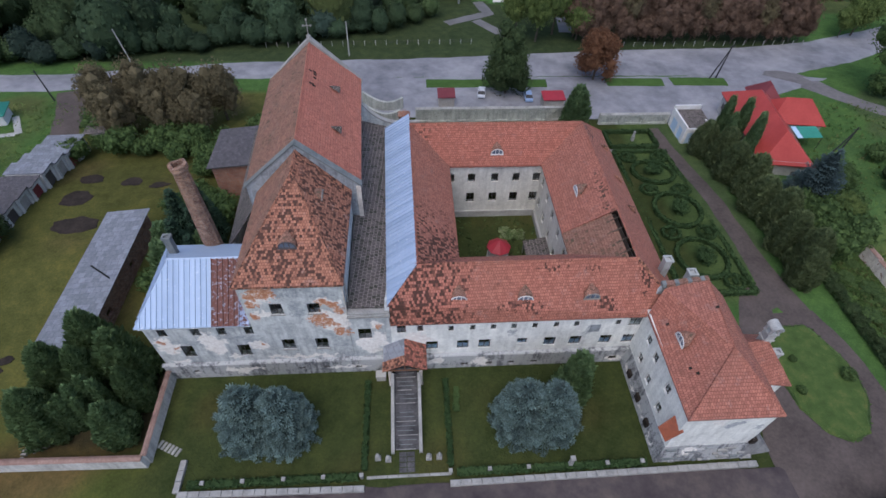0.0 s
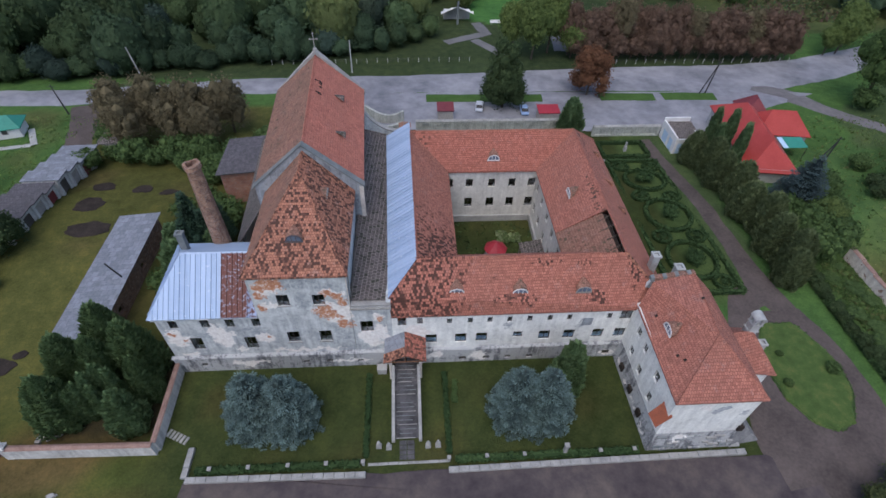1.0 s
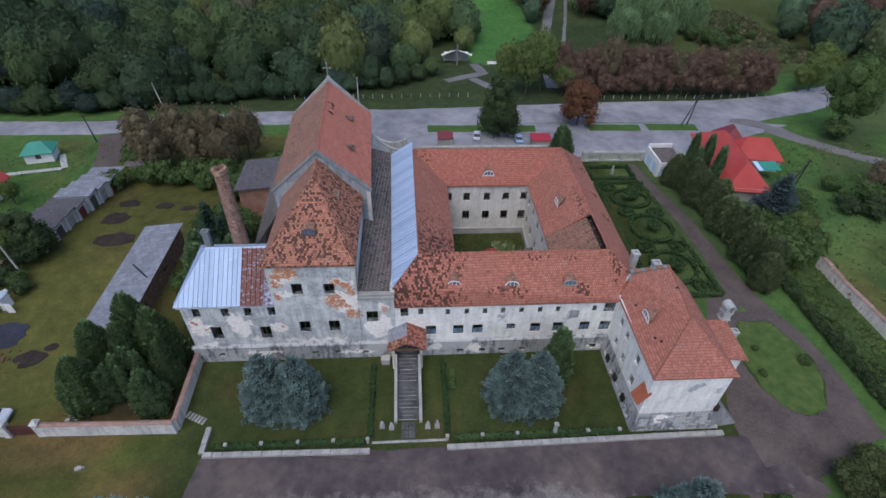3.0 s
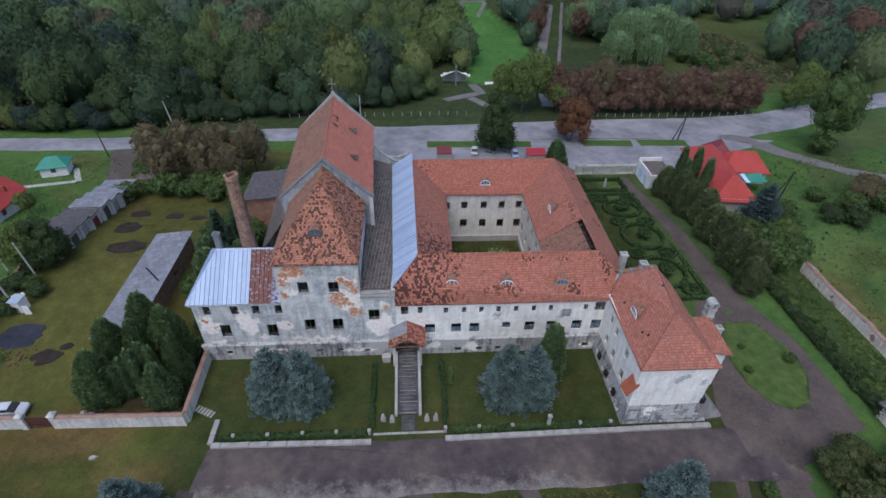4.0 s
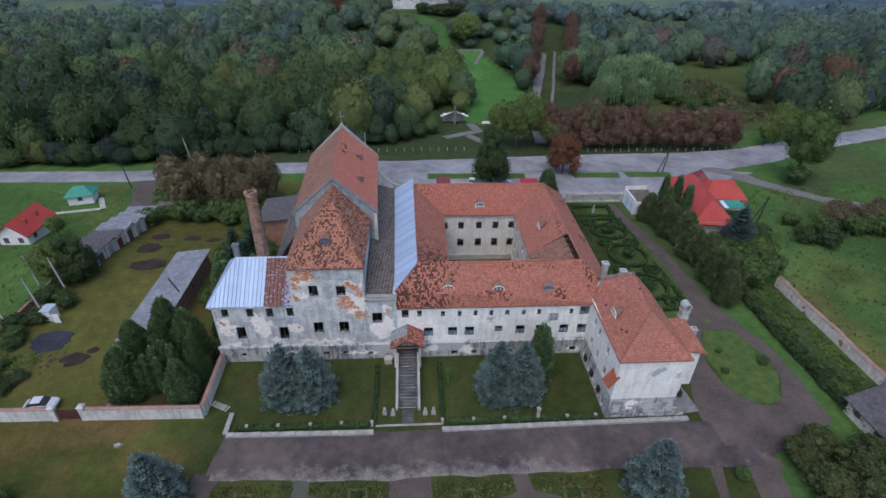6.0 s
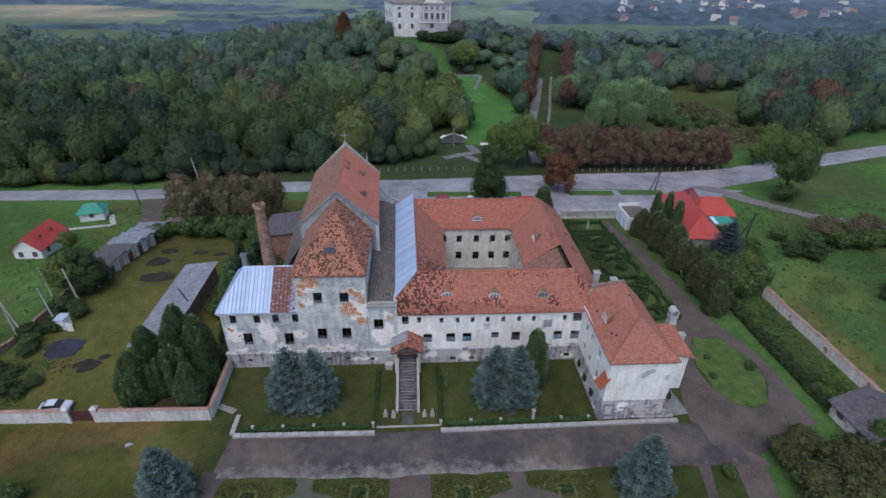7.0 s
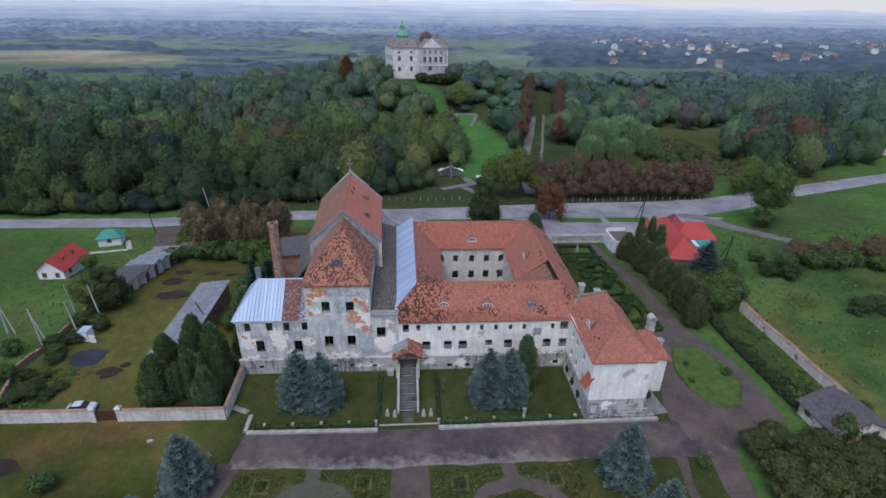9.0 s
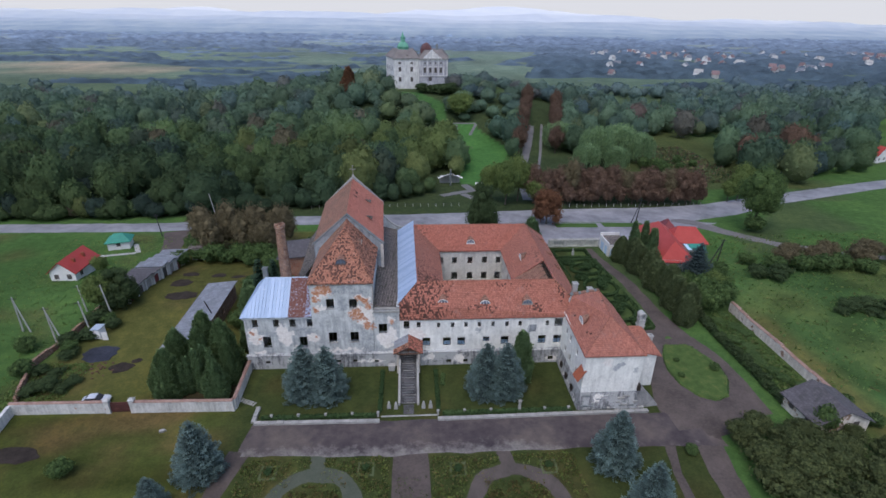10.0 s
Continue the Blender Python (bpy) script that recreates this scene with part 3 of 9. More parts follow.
def tint_at(x, y):
    """What grows there: the colour of the turf, with haze mixed in on the far plain."""
    n = noise.noise((x * 0.035, y * 0.035, 5.0))
    dry, fresh, dull, wild = (0.084, 0.088, 0.027), (0.058, 0.116, 0.034), (0.044, 0.058, 0.020), (0.060, 0.092, 0.037)
    if y < 100 and x < -25:
        w = smooth(-67, -60, x)
        c = [a * w + b * (1 - w) for a, b in zip(dry, fresh)]
        bare = smooth(0.1, 0.5, noise.noise((x * 0.09, y * 0.09, 2.0)))
        c = [a * (1 - 0.5 * bare) + b * 0.5 * bare for a, b in zip(c, (0.10, 0.074, 0.036))]
        w = smooth(20, 30, y)
        rust = smooth(-0.25, 0.45, noise.noise((x * 0.07, y * 0.12, 7.0)) + 0.4 * noise.noise((x * 0.2, y * 0.3, 3.0)))
        e = [a * (1 - rust) + b * rust for a, b in zip((0.060, 0.076, 0.021), (0.116, 0.086, 0.036))]
        e = [v * (1 + 0.5 * noise.noise((x * 0.045 + 3, y * 0.3, 1.0))) for v in e]
        c = [a * w + b * (1 - w) for a, b in zip(c, e)]
        w = smooth(-32, -26, x)
        c = [a * (1 - w) + b * w for a, b in zip(c, dull)]
        if -42 < x < -28 and 22 < y < 35:
            c = (0.040, 0.036, 0.020)
    elif y < 90 and x < 42:
        w = smooth(0.05, 0.5, noise.noise((x * 0.13, y * 0.13, 6.0)))
        c = [a * (1 - 0.55 * w) + b * 0.55 * w for a, b in zip(dull, (0.070, 0.062, 0.024))]
    elif 58 < x < 66.5 and y < 56:
        c = (0.056, 0.096, 0.030)
    elif x > 60 and y < 80:
        w = smooth(-0.15, 0.4, noise.noise((x * 0.05, y * 0.05, 4.0)))
        c = [a * w + b * (1 - w) for a, b in zip((0.086, 0.122, 0.040), (0.057, 0.112, 0.036))]
        w = smooth(0.05, 0.4, noise.noise((x * 0.11, y * 0.13, 9.0)))
        c = [a * (1 - 0.30 * w) for a in c]
        w = smooth(5.0, 1.0, abs(x - 70 - 0.03 * (47 - y))) * smooth(52, 40, y)
        c = [a * (1 - 0.6 * w) + b * 0.6 * w for a, b in zip(c, (0.135, 0.112, 0.042))]
    elif y < 90 and x < 48 and y > 38:
        c = (0.068, 0.105, 0.036)
    elif inside(x, y, LAWN):
        c = (0.060, 0.150, 0.042)
    elif inside(x, y, SLOPE):
        c = (0.050, 0.115, 0.036)
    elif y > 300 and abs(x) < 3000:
        # haze is put into the turf colour: paler and bluer with distance
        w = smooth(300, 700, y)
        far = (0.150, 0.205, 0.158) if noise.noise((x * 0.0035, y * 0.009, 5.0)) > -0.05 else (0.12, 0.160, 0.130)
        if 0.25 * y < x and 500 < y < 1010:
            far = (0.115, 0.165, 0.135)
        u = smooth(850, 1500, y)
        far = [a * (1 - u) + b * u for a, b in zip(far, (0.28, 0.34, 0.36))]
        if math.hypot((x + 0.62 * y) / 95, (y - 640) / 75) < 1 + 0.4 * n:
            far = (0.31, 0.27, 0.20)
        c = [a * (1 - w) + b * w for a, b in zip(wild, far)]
    elif y > 140 and 92 < x < 160:
        c = (0.062, 0.080, 0.030)
    elif y > 112 and x < 100:
        c = (0.040, 0.058, 0.026)
    else:
        c = fresh if n > -0.2 else wild
    return [v * (1 + 0.25 * n) for v in c]


def ground_sheet():
    def lines(core0, core1, step, lo, hi):
        a, s, out = core1, step, list(np.arange(core0, core1 + 0.1, step))
        while a < hi:
            s *= 1.22
            a += s
            out.append(a)
        a, s = core0, step
        while a > lo:
            s *= 1.22
            a -= s
            out.insert(0, a)
        return out
    xs, ys = lines(-90, 110, 2.0, -3500, 3500), lines(-10, 300, 2.0, -600, 1500)
    verts, tint = [], []
    for y in ys:
        for x in xs:
            verts.append((x, y, level(x, y)))
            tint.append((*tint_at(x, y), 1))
    nx = len(xs)
    faces = [(j * nx + i, j * nx + i + 1, (j + 1) * nx + i + 1, (j + 1) * nx + i) for j in range(len(ys) - 1) for i in range(nx - 1)]
    me = bpy.data.meshes.new("ground")
    me.from_pydata(verts, [], faces)
    me.materials.append(GRASS)
    at = me.color_attributes.new("tint", "FLOAT_COLOR", "POINT")
    at.data.foreach_set("color", [c for t in tint for c in t])
    me.polygons.foreach_set("use_smooth", [True] * len(faces))
    return tagged(new("ground", me), "gently sloping turf and meadow, olive and green", "ground", kind="structure")


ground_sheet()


def strip(b, line, widths, lift=0.05, step=2.0, ragged=0.0, cross=4):
    """A path that follows the ground: line of (x, y), with the width at each point."""
    pts, ws = [], []
    for (p, q, w0, w1) in zip(line, line[1:], widths, widths[1:]):
        n = max(1, int(math.dist(p, q) / step))
        for i in range(n):
            t = i / n
            pts.append(Vector((p[0] + (q[0] - p[0]) * t, p[1] + (q[1] - p[1]) * t)))
            ws.append(w0 + (w1 - w0) * t)
    pts.append(Vector(line[-1]))
    ws.append(widths[-1])
    rows = []
    for i, p in enumerate(pts):
        d = (pts[min(i + 1, len(pts) - 1)] - pts[max(i - 1, 0)]).normalized()
        n = Vector((d.y, -d.x))
        row = []
        for k in range(cross + 1):
            s = (k / cross - 0.5) * ws[i]
            if k in (0, cross) and ragged:
                s += ragged * noise.noise((p.x * 0.35, p.y * 0.35, k * 3.0))
            q = p + n * s
            z = level(q.x, q.y) + lift * (1 if 0 < k < cross else 0.4)
            row.append((q.x, q.y, z))
        rows.append(row)
    for a, c in zip(rows, rows[1:]):
        for k in range(cross):
            b.poly([a[k], c[k], c[k + 1], a[k + 1]])
    return b


def patch(b, poly, lift=0.05, step=2.0, ragged=0.4):
    """A flat area with a ragged rim, filled from its middle outwards."""
    rim = []
    for p, q in zip(poly, poly[1:] + poly[:1]):
        n = max(1, int(math.dist(p, q) / step))
        for i in range(n):
            t = i / n
            x, y = p[0] + (q[0] - p[0]) * t, p[1] + (q[1] - p[1]) * t
            rim.append((x + ragged * noise.noise((x * 0.4, y * 0.4, 2)), y + ragged * noise.noise((x * 0.4, y * 0.4, 9))))
    cx, cy = sum(p[0] for p in rim) / len(rim), sum(p[1] for p in rim) / len(rim)
    ks = [1.0, 0.97, 0.8, 0.6, 0.4, 0.2]
    rings = [[(cx + (x - cx) * k, cy + (y - cy) * k) for x, y in rim] for k in ks]
    lifts = [lift * 0.3] + [lift] * 5
    put = lambda p, l: (p[0], p[1], level(*p) + l)
    for a, c, la, lc in zip(rings, rings[1:], lifts, lifts[1:]):
        for i in range(len(a)):
            j = (i + 1) % len(a)
            b.poly([put(a[i], la), put(a[j], la), put(c[j], lc), put(c[i], lc)])
    b.poly([put(p, lift) for p in rings[-1]])
    return b


def paved(name, b, mat, label, category):
    return solo(name, b, mat, label, category, "structure", smooth=True)


# the public road behind the monastery, with the wide apron before it
paved("road", strip(Build(), [(-420, 108), (-160, 104), (-75, 103.5), (-38, 109), (0, 109.5), (50, 111.5), (85, 112), (105, 117), (130, 127), (190, 147), (330, 190)], [7, 7, 7.5, 8, 9, 13, 15, 12, 9.5, 9, 8], 0.10, 2.5, 0.5), ROAD, "cracked pale grey asphalt road along the monastery", "road")
paved("road_apron", patch(Build(), [(-12, 88.5), (32, 87.2), (52, 85), (66, 84), (72, 92), (96, 103), (84, 105.5), (60, 104.5), (20, 105), (-12, 105)], 0.07, 2.0, 0.3), ROAD, "grey asphalt parking apron in front of the wall", "road")
b = Build()
for x0, x1 in ((3.5, 30), (43.5, 56.5), (58.5, 71)):
    patch(b, [(x0, 100.2), (x1, 99.8), (x1 + 0.5, 103.4), (x0, 103.9)], 0.16, 1.5, 0.2)
paved("verge", b, mottled("verge_grass", (0.035, 0.075, 0.018), (0.07, 0.13, 0.035), 1.0, 0.95), "green grass islands in the road apron", "grass")
paved("side_road", strip(Build(), [(83, 107), (89, 102), (94.4, 93.5), (103, 84.8), (118, 77), (150, 66), (210, 52)], [9, 6.5, 4.6, 3.8, 3.6, 3.5, 3.5], 0.08, 2.5, 0.5), mottled("worn_lane", (0.10, 0.094, 0.098), (0.20, 0.188, 0.188), 0.5, 0.85, fine=8), "narrow worn grey side road through grass", "road")
# forecourt and lanes
paved("forecourt", patch(Build(), [(-24.6, 17.6), (25, 18.0), (39, 17.6), (44, 16), (45, 10.5), (34, 11), (21, 11.2), (-3, 10.9), (-22, 11.6), (-25.4, 11.8)], 0.06, 1.5, 0.35), ASPHALT, "dark damp asphalt forecourt", "road")
b = Build()
strip(b, [(-25, 12.5), (-26.4, 5), (-28, -8)], [3.2, 2.4, 2.4], 0.045, 1.5, 0.3)
strip(b, [(-1.1, 12), (-0.9, 3), (-0.9, -8)], [5.0, 5.2, 5.2], 0.049, 1.5, 0.2)
strip(b, [(36.5, 11.5), (35.2, 6), (34.6, -3)], [1.6, 1.3, 1.3], 0.053, 1.5, 0.3)
strip(b, [(43, 14), (41.5, 7), (40.5, -8)], [4.2, 3.6, 3.6], 0.057, 1.5, 0.3)
paved("garden_lane", b, DIRT_LANE, "dark dirt lanes between the beds", "path")
b = Build()
strip(b, [(42.5, 14.8), (49, 16.3), (53.8, 18.5), (54.3, 24), (53.6, 30), (51.8, 36), (50.2, 41), (49.8, 50), (49.2, 61), (48.3, 72), (47.2, 83)], [6, 5, 3.6, 3.2, 3.2, 3.6, 4.2, 3.0, 2.8, 2.8, 3.2], 0.095, 1.5, 0.3)
strip(b, [(41.2, 14), (40.4, 20), (41.6, 26), (43.5, 33), (46.5, 39.5), (50, 41)], [6, 4.6, 3.4, 4.0, 4.6, 4.0], 0.08, 1.5, 0.3)
paved("lane", b, DIRT_LANE, "damp grey-brown lane round the monastery", "path")
# oval lawn in the turning place
OVAL = [(46.8, 35.4), (51.2, 35.2), (53.0, 31), (53.6, 28.4), (53.0, 24.6), (50.9, 21), (48.4, 19.6), (46.0, 20.8), (44.3, 24), (44.0, 28), (44.9, 32)]
paved("turning_place", patch(Build(), [(43.2, 37), (53.4, 37.6), (55.7, 31), (55.9, 24), (55.6, 16.6), (48, 14.6), (42.4, 15.4), (41.4, 24), (42, 31)], 0.075, 1.5, 0.3), DIRT_LANE, "damp brown dirt turning place", "path")
paved("oval_lawn", patch(Build(), OVAL, 0.22, 1.0, 0.5), mottled("oval_grass", (0.036, 0.056, 0.018), (0.125, 0.130, 0.042), 2.2, 0.95, mid=(0.058, 0.100, 0.028), fine=14), "uneven green grass oval in the turning place", "grass")
# park alley towards the castle
b = Build()
strip(b, [(40.5, 128), (44.2, 161), (53.4, 195), (63, 231), (66.6, 246)], [3.5, 3.6, 3.8, 4, 4], 0.10, 3, 0.3)
strip(b, [(52.8, 165), (63.2, 205), (74, 250)], [1.3, 1.3, 1.3], 0.10, 3, 0.3)
strip(b, [(10, 134), (22, 141), (20, 150)], [3, 3.5, 3], 0.10, 2, 0.3)
strip(b, [(20, 113), (26, 124), (18, 136)], [3, 3, 3], 0.10, 2, 0.3)
strip(b, [(-11.5, 270), (-13.5, 296), (-18, 320), (-22, 336)], [4, 5, 5, 5], 0.14, 2, 0.3)
strip(b, [(21.5, 240.5), (35, 242)], [1.6, 1.6], 0.12, 2, 0.1)
strip(b, [(23.8, 239), (23.5, 227)], [1.4, 1.4], 0.14, 2, 0.1)
strip(b, [(35, 241), (30.3, 227.5)], [1.6, 1.6], 0.16, 2, 0.1)
paved("alley", b, mottled("alley_asphalt", (0.10, 0.098, 0.10), (0.18, 0.175, 0.175), 0.35, 0.8, fine=4), "pale paved walks of the castle park", "path")
b = Build()
strip(b, [(-69, 100), (-66, 90), (-63, 79), (-60, 74)], [7, 5, 5, 4], 0.07, 2, 0.6)
paved("yard_drive", b, DIRT_LANE, "rutted drive to the garages", "path")


# ---- the monastery: front ranges ----
ROOF_T = 0.22
FY = 31.4            # line of the front walls
LEFT = [(-26.75, 8.05, 9.45, 0.8), (-23.3, 8.05, 9.45, 0.8), (-20.6, 8.0, 9.4, 0.8), (-17.75, 8.0, 9.3, 0.8),
        (-25.15, 3.95, 6.0, 1.15), (-19.1, 3.8, 5.85, 1.15)]
CHOIR = [(-14.1, 11.45, 13.1, 1.1), (-10.35, 11.45, 13.0, 1.1), (-14.1, 4.8, 6.6, 1.2), (-10.45, 4.8, 6.6, 1.2)]
LINK = [(-5.6, 6.35, 8.1, 1.25)]
FRONT = [(-1.6, 7.2, 8.5, 0.85), (0.45, 7.4, 8.35, 0.55)] + [(x, 7.3, 8.1, 0.5) for x in (3.85, 6.25, 8.55, 10.85, 13.2, 15.6, 17.9, 22.65)]
FRONT += [(24.6, 7.1, 8.5, 1.2)] + [(x, 3.6, 5.1, 1.15) for x in (1.75, 5.3, 7.8, 15.4, 18.4, 21.95, 24.65)] + [(12.15, 4.2, 5.1, 0.95)]
LEFT, CHOIR, LINK, FRONT = ([(x, a - 0.1, c + 0.04, w * 1.16) for x, a, c, w in q] for q in (LEFT, CHOIR, LINK, FRONT))
CELLAR = [(-25.45, 0.7, 1.3, 0.75), (-13.4, 0.6, 1.15, 0.8), (-10.6, 0.6, 1.15, 0.8), (-6.9, 0.4, 1.0, 0.8), (5.7, 0.05, 0.7, 0.85), (8.65, 0.05, 0.7, 0.85), (11.3, 0.05, 0.7, 0.85), (14.1, 0.05, 0.7, 0.85), (23.8, 0.1, 0.95, 1.0)]


def front_wall(b, parent, x0, x1, z0, z1, wins, bars=1, frame_mat=None):
    wall_of(b, (x0, FY), (x1, FY), z0, z1, 0.7, [(x - w / 2 - x0, x + w / 2 - x0, a, c) for x, a, c, w in wins])
    for x, a, c, w in wins:
        fo = window(parent, x, FY, a, c, w, 0, frame_mat, bars, 0.09)
        if parent.name.startswith("cloister") and c < 6:
            o = Build().box(-w / 2 + 0.09, 0.09, 0.08, w / 2 - 0.09, 0.11, (c - a) * 0.52).obj("blind", BLUE_PAINT)
            o.parent = fo


def cellar_wall(parent, x0, x1, z1=2.35):
    b = Build()
    wins = [w for w in CELLAR if x0 < w[0] < x1]
    holes = [(x - w / 2 - x0, x + w / 2 - x0, a, c) for x, a, c, w in wins]
    wall_of(b, (x0, FY - 0.3), (x1, FY - 0.3), -1.0, z1, 0.3, holes)
    ledge = part("plinth", b, WALL_BASE, parent, "damp-stained projecting plinth")
    b = Build()
    b.loft([[(x0 - 0.1, FY - 0.42, z1 + 0.004), (x0 - 0.1, FY + 0.0, z1 + 0.004), (x0 - 0.1, FY + 0.0, z1 + 0.26), (x0 - 0.1, FY - 0.3, z1 + 0.12)],
            [(x1, FY - 0.42, z1 + 0.004), (x1, FY + 0.0, z1 + 0.004), (x1, FY + 0.0, z1 + 0.26), (x1, FY - 0.3, z1 + 0.12)]])
    part("ledge", b, WALL_BASE, ledge)
    for x, a, c, w in wins:
        window(parent, x, FY - 0.3, a, c, w, 0, None, 1, 0.16)


# west annex under the tin roof
annex = thing("annex", (-23, 36, -0.4), "grey plastered two-storey annex with a blue tin roof, partly rusted", "building")
b = Build()
AX0, AX1, AY1 = -28.5, -17.3, 42.5
front_wall(b, annex, AX0, AX1, 2.0, 9.85, LEFT)
wall_of(b, (AX0, AY1), (AX0, FY), -1.0, 9.85, 0.7)
wall_of(b, (AX1, AY1), (AX0, AY1), -1.0, 9.85, 0.7)
part("wall", b, WALL_GREY, annex)
cellar_wall(annex, AX0 - 0.3, AX1)
part("cornice", Build().box(AX0 - 0.25, FY - 0.22, 9.55, AX1, FY - 0.003, 9.84), WALL_GREY, annex)
b = Build()
ex, ey, ez, rz, rx, ry = -29.0, 31.1, 9.95, 14.5, -25.6, 36.6
under = Build()
under.poly([(ex, ey, ez), (AX1, ey, ez), (AX1, ry, rz - 0.05), (rx, ry, rz - 0.05)])
under.poly([(ex, 42.9, ez), (ex, ey, ez), (rx, ry, rz - 0.05)])
under.poly([(AX1, 42.9, ez), (ex, 42.9, ez), (rx, ry, rz - 0.05), (AX1, ry, rz - 0.05)])
under.poly([(ex, ey, ez - 0.12), (ex, 42.9, ez - 0.12), (AX1, 42.9, ez - 0.12), (AX1, ey, ez - 0.12)])
roof = part("roof", under, TIN, annex)


def panel(parent, quad, mat, rib=0.11, name="panel"):
    """One tin sheet of a seamed roof with a raised rib on its first side. quad: low a, low b, high b, high a."""
    la, lb, hb, ha = [Vector(p) for p in quad]
    n = (lb - la).cross(ha - la).normalized()
    s = (lb - la).normalized() * 0.09
    b = Build()
    up = lambda p, h: tuple(p + n * h)
    b.poly([up(la, 0.03), up(lb, 0.03), up(hb, 0.03), up(ha, 0.03)])
    b.poly([up(la, 0.03), up(la, -0.03), up(lb, -0.03), up(lb, 0.03)])
    b.poly([up(la, 0.03 + rib), up(la + s, 0.03 + rib), up(ha + s, 0.03 + rib), up(ha, 0.03 + rib)])
    b.poly([up(la + s, 0.03 + rib), up(la + s, 0.03), up(ha + s, 0.03), up(ha + s, 0.03 + rib)])
    b.poly([up(la, 0.03), up(la, 0.03 + rib), up(ha, 0.03 + rib), up(ha, 0.03)])
    b.poly([up(la, 0.03), up(la + s, 0.03), up(la + s, 0.03 + rib), up(la, 0.03 + rib)])
    return part(name, b, mat, parent)


hip = lambda x: ry - (rx - x) / (rx - ex) * (ry - ey) if x < rx else ry
hz = lambda x: rz - (rx - x) / (rx - ex) * (rz - ez) if x < rx else rz
x, step = ex + 0.02, 0.56
while x < AX1 - 0.05:
    x1 = min(x + step, AX1)
    mat = TIN if x < -21.4 else (TIN_RUST if x < -18.9 else TIN_FLAKED)
    panel(roof, [(x, ey, ez), (x1, ey, ez), (x1, hip(x1), hz(x1)), (x, hip(x), hz(x))], mat)
    x = x1
y = ey + 0.02
while y < 42.8:
    y1 = min(y + 0.75, 42.9)
    t = lambda q: (q - ey) / (ry - ey) if q < ry else (42.9 - q) / (42.9 - ry)
    p = lambda q: (ex + (rx - ex) * t(q), q, ez + (rz - ez) * t(q))
    panel(roof, [(ex, y1, ez), (ex, y, ez), p(y), p(y1)], TIN)
    y = y1
part("ridge_cap", Build().loft([[(rx, ry - 0.15, rz + 0.01), (rx, ry, rz + 0.14), (rx, ry + 0.15, rz + 0.01)], [(AX1, ry - 0.15, rz + 0.01), (AX1, ry, rz + 0.14), (AX1, ry + 0.15, rz + 0.01)]]), TIN, annex)


def stack(parent, x, y, z0, z1, w, d, mat, cap=0.1, name="chimney", pot=True):
    b = Build().box(x - w / 2, y - d / 2, z0, x + w / 2, y + d / 2, z1)
    c = part(name, b, mat, parent)
    b = Build()
    for (x0, y0, x1, y1) in ((x - w / 2 - cap, y - d / 2 - cap, x + w / 2 + cap, y - d / 2 + 0.12), (x - w / 2 - cap, y + d / 2 - 0.12, x + w / 2 + cap, y + d / 2 + cap),
                             (x - w / 2 - cap, y - d / 2 + 0.12, x - w / 2 + 0.12, y + d / 2 - 0.12), (x + w / 2 - 0.12, y - d / 2 + 0.12, x + w / 2 + cap, y + d / 2 - 0.12)):
        b.box(x0, y0, z1 + 0.004, x1, y1, z1 + 0.24)
    part("rim", b, mat, c)
    return c


stack(annex, -26.3, 39.3, 11.0, 14.9, 0.75, 0.65, COPING)

# the church: choir block in front, nave behind
church = thing("church", (-12.5, 50, -0.4), "old monastery church with steep red tile roofs and grey weathered walls", "church")
CX0, CX1, CZ = -17.3, -7.2, 16.35
b = Build()
front_wall(b, church, CX0, CX1, 2.0, CZ, CHOIR, 1)
wall_of(b, (CX0, 45.0), (CX0, FY), 2.0, CZ, 0.7)
wall_of(b, (CX1, FY), (CX1, 45.0), 2.0, CZ, 0.7)
part("choir_wall", b, WALL_GREY, church)
cellar_wall(church, CX0, CX1)
for i, (x, a, c, w) in enumerate(CHOIR):
    s = Build().box(x - w / 2 - 0.12, FY - 0.10, a - 0.13, x + w / 2 + 0.12, FY - 0.003, a - 0.01)
    part("sill", s, STONE, church)
AP = (-12.25, 41.6, 21.8)
b = Build()
o = 0.3
e0, e1, e2, e3 = (CX0 - o, FY - o, CZ - 0.15), (CX1 + o, FY - o, CZ - 0.15), (CX1 + o, 45.0, CZ - 0.15), (CX0 - o, 45.0, CZ - 0.15)
rd = (-12.25, 44.9, 22.0)
b.slab([e0, e1, AP], ROOF_T)
b.slab([e1, e2, rd, AP], ROOF_T)
part("choir_roof", b, TILE_OLD, church)
part("choir_roof", Build().slab([e3, e0, AP, rd], ROOF_T), TILE_MOSSY, church, "mossy west slope")
part("eaves_board", Build().box(CX0 - 0.18, FY - 0.18, CZ - 0.55, CX1 + 0.18, FY - 0.003, CZ - 0.32), STONE, church)


def gable(b, cx, w, y, z0, ze, zp, thick, mi=0):
    prof = [(cx - w, z0), (cx + w, z0), (cx + w, ze), (cx, zp), (cx - w, ze)]
    b.loft([[(x, y, z) for x, z in prof], [(x, y + thick, z) for x, z in prof]], mi)
    return b


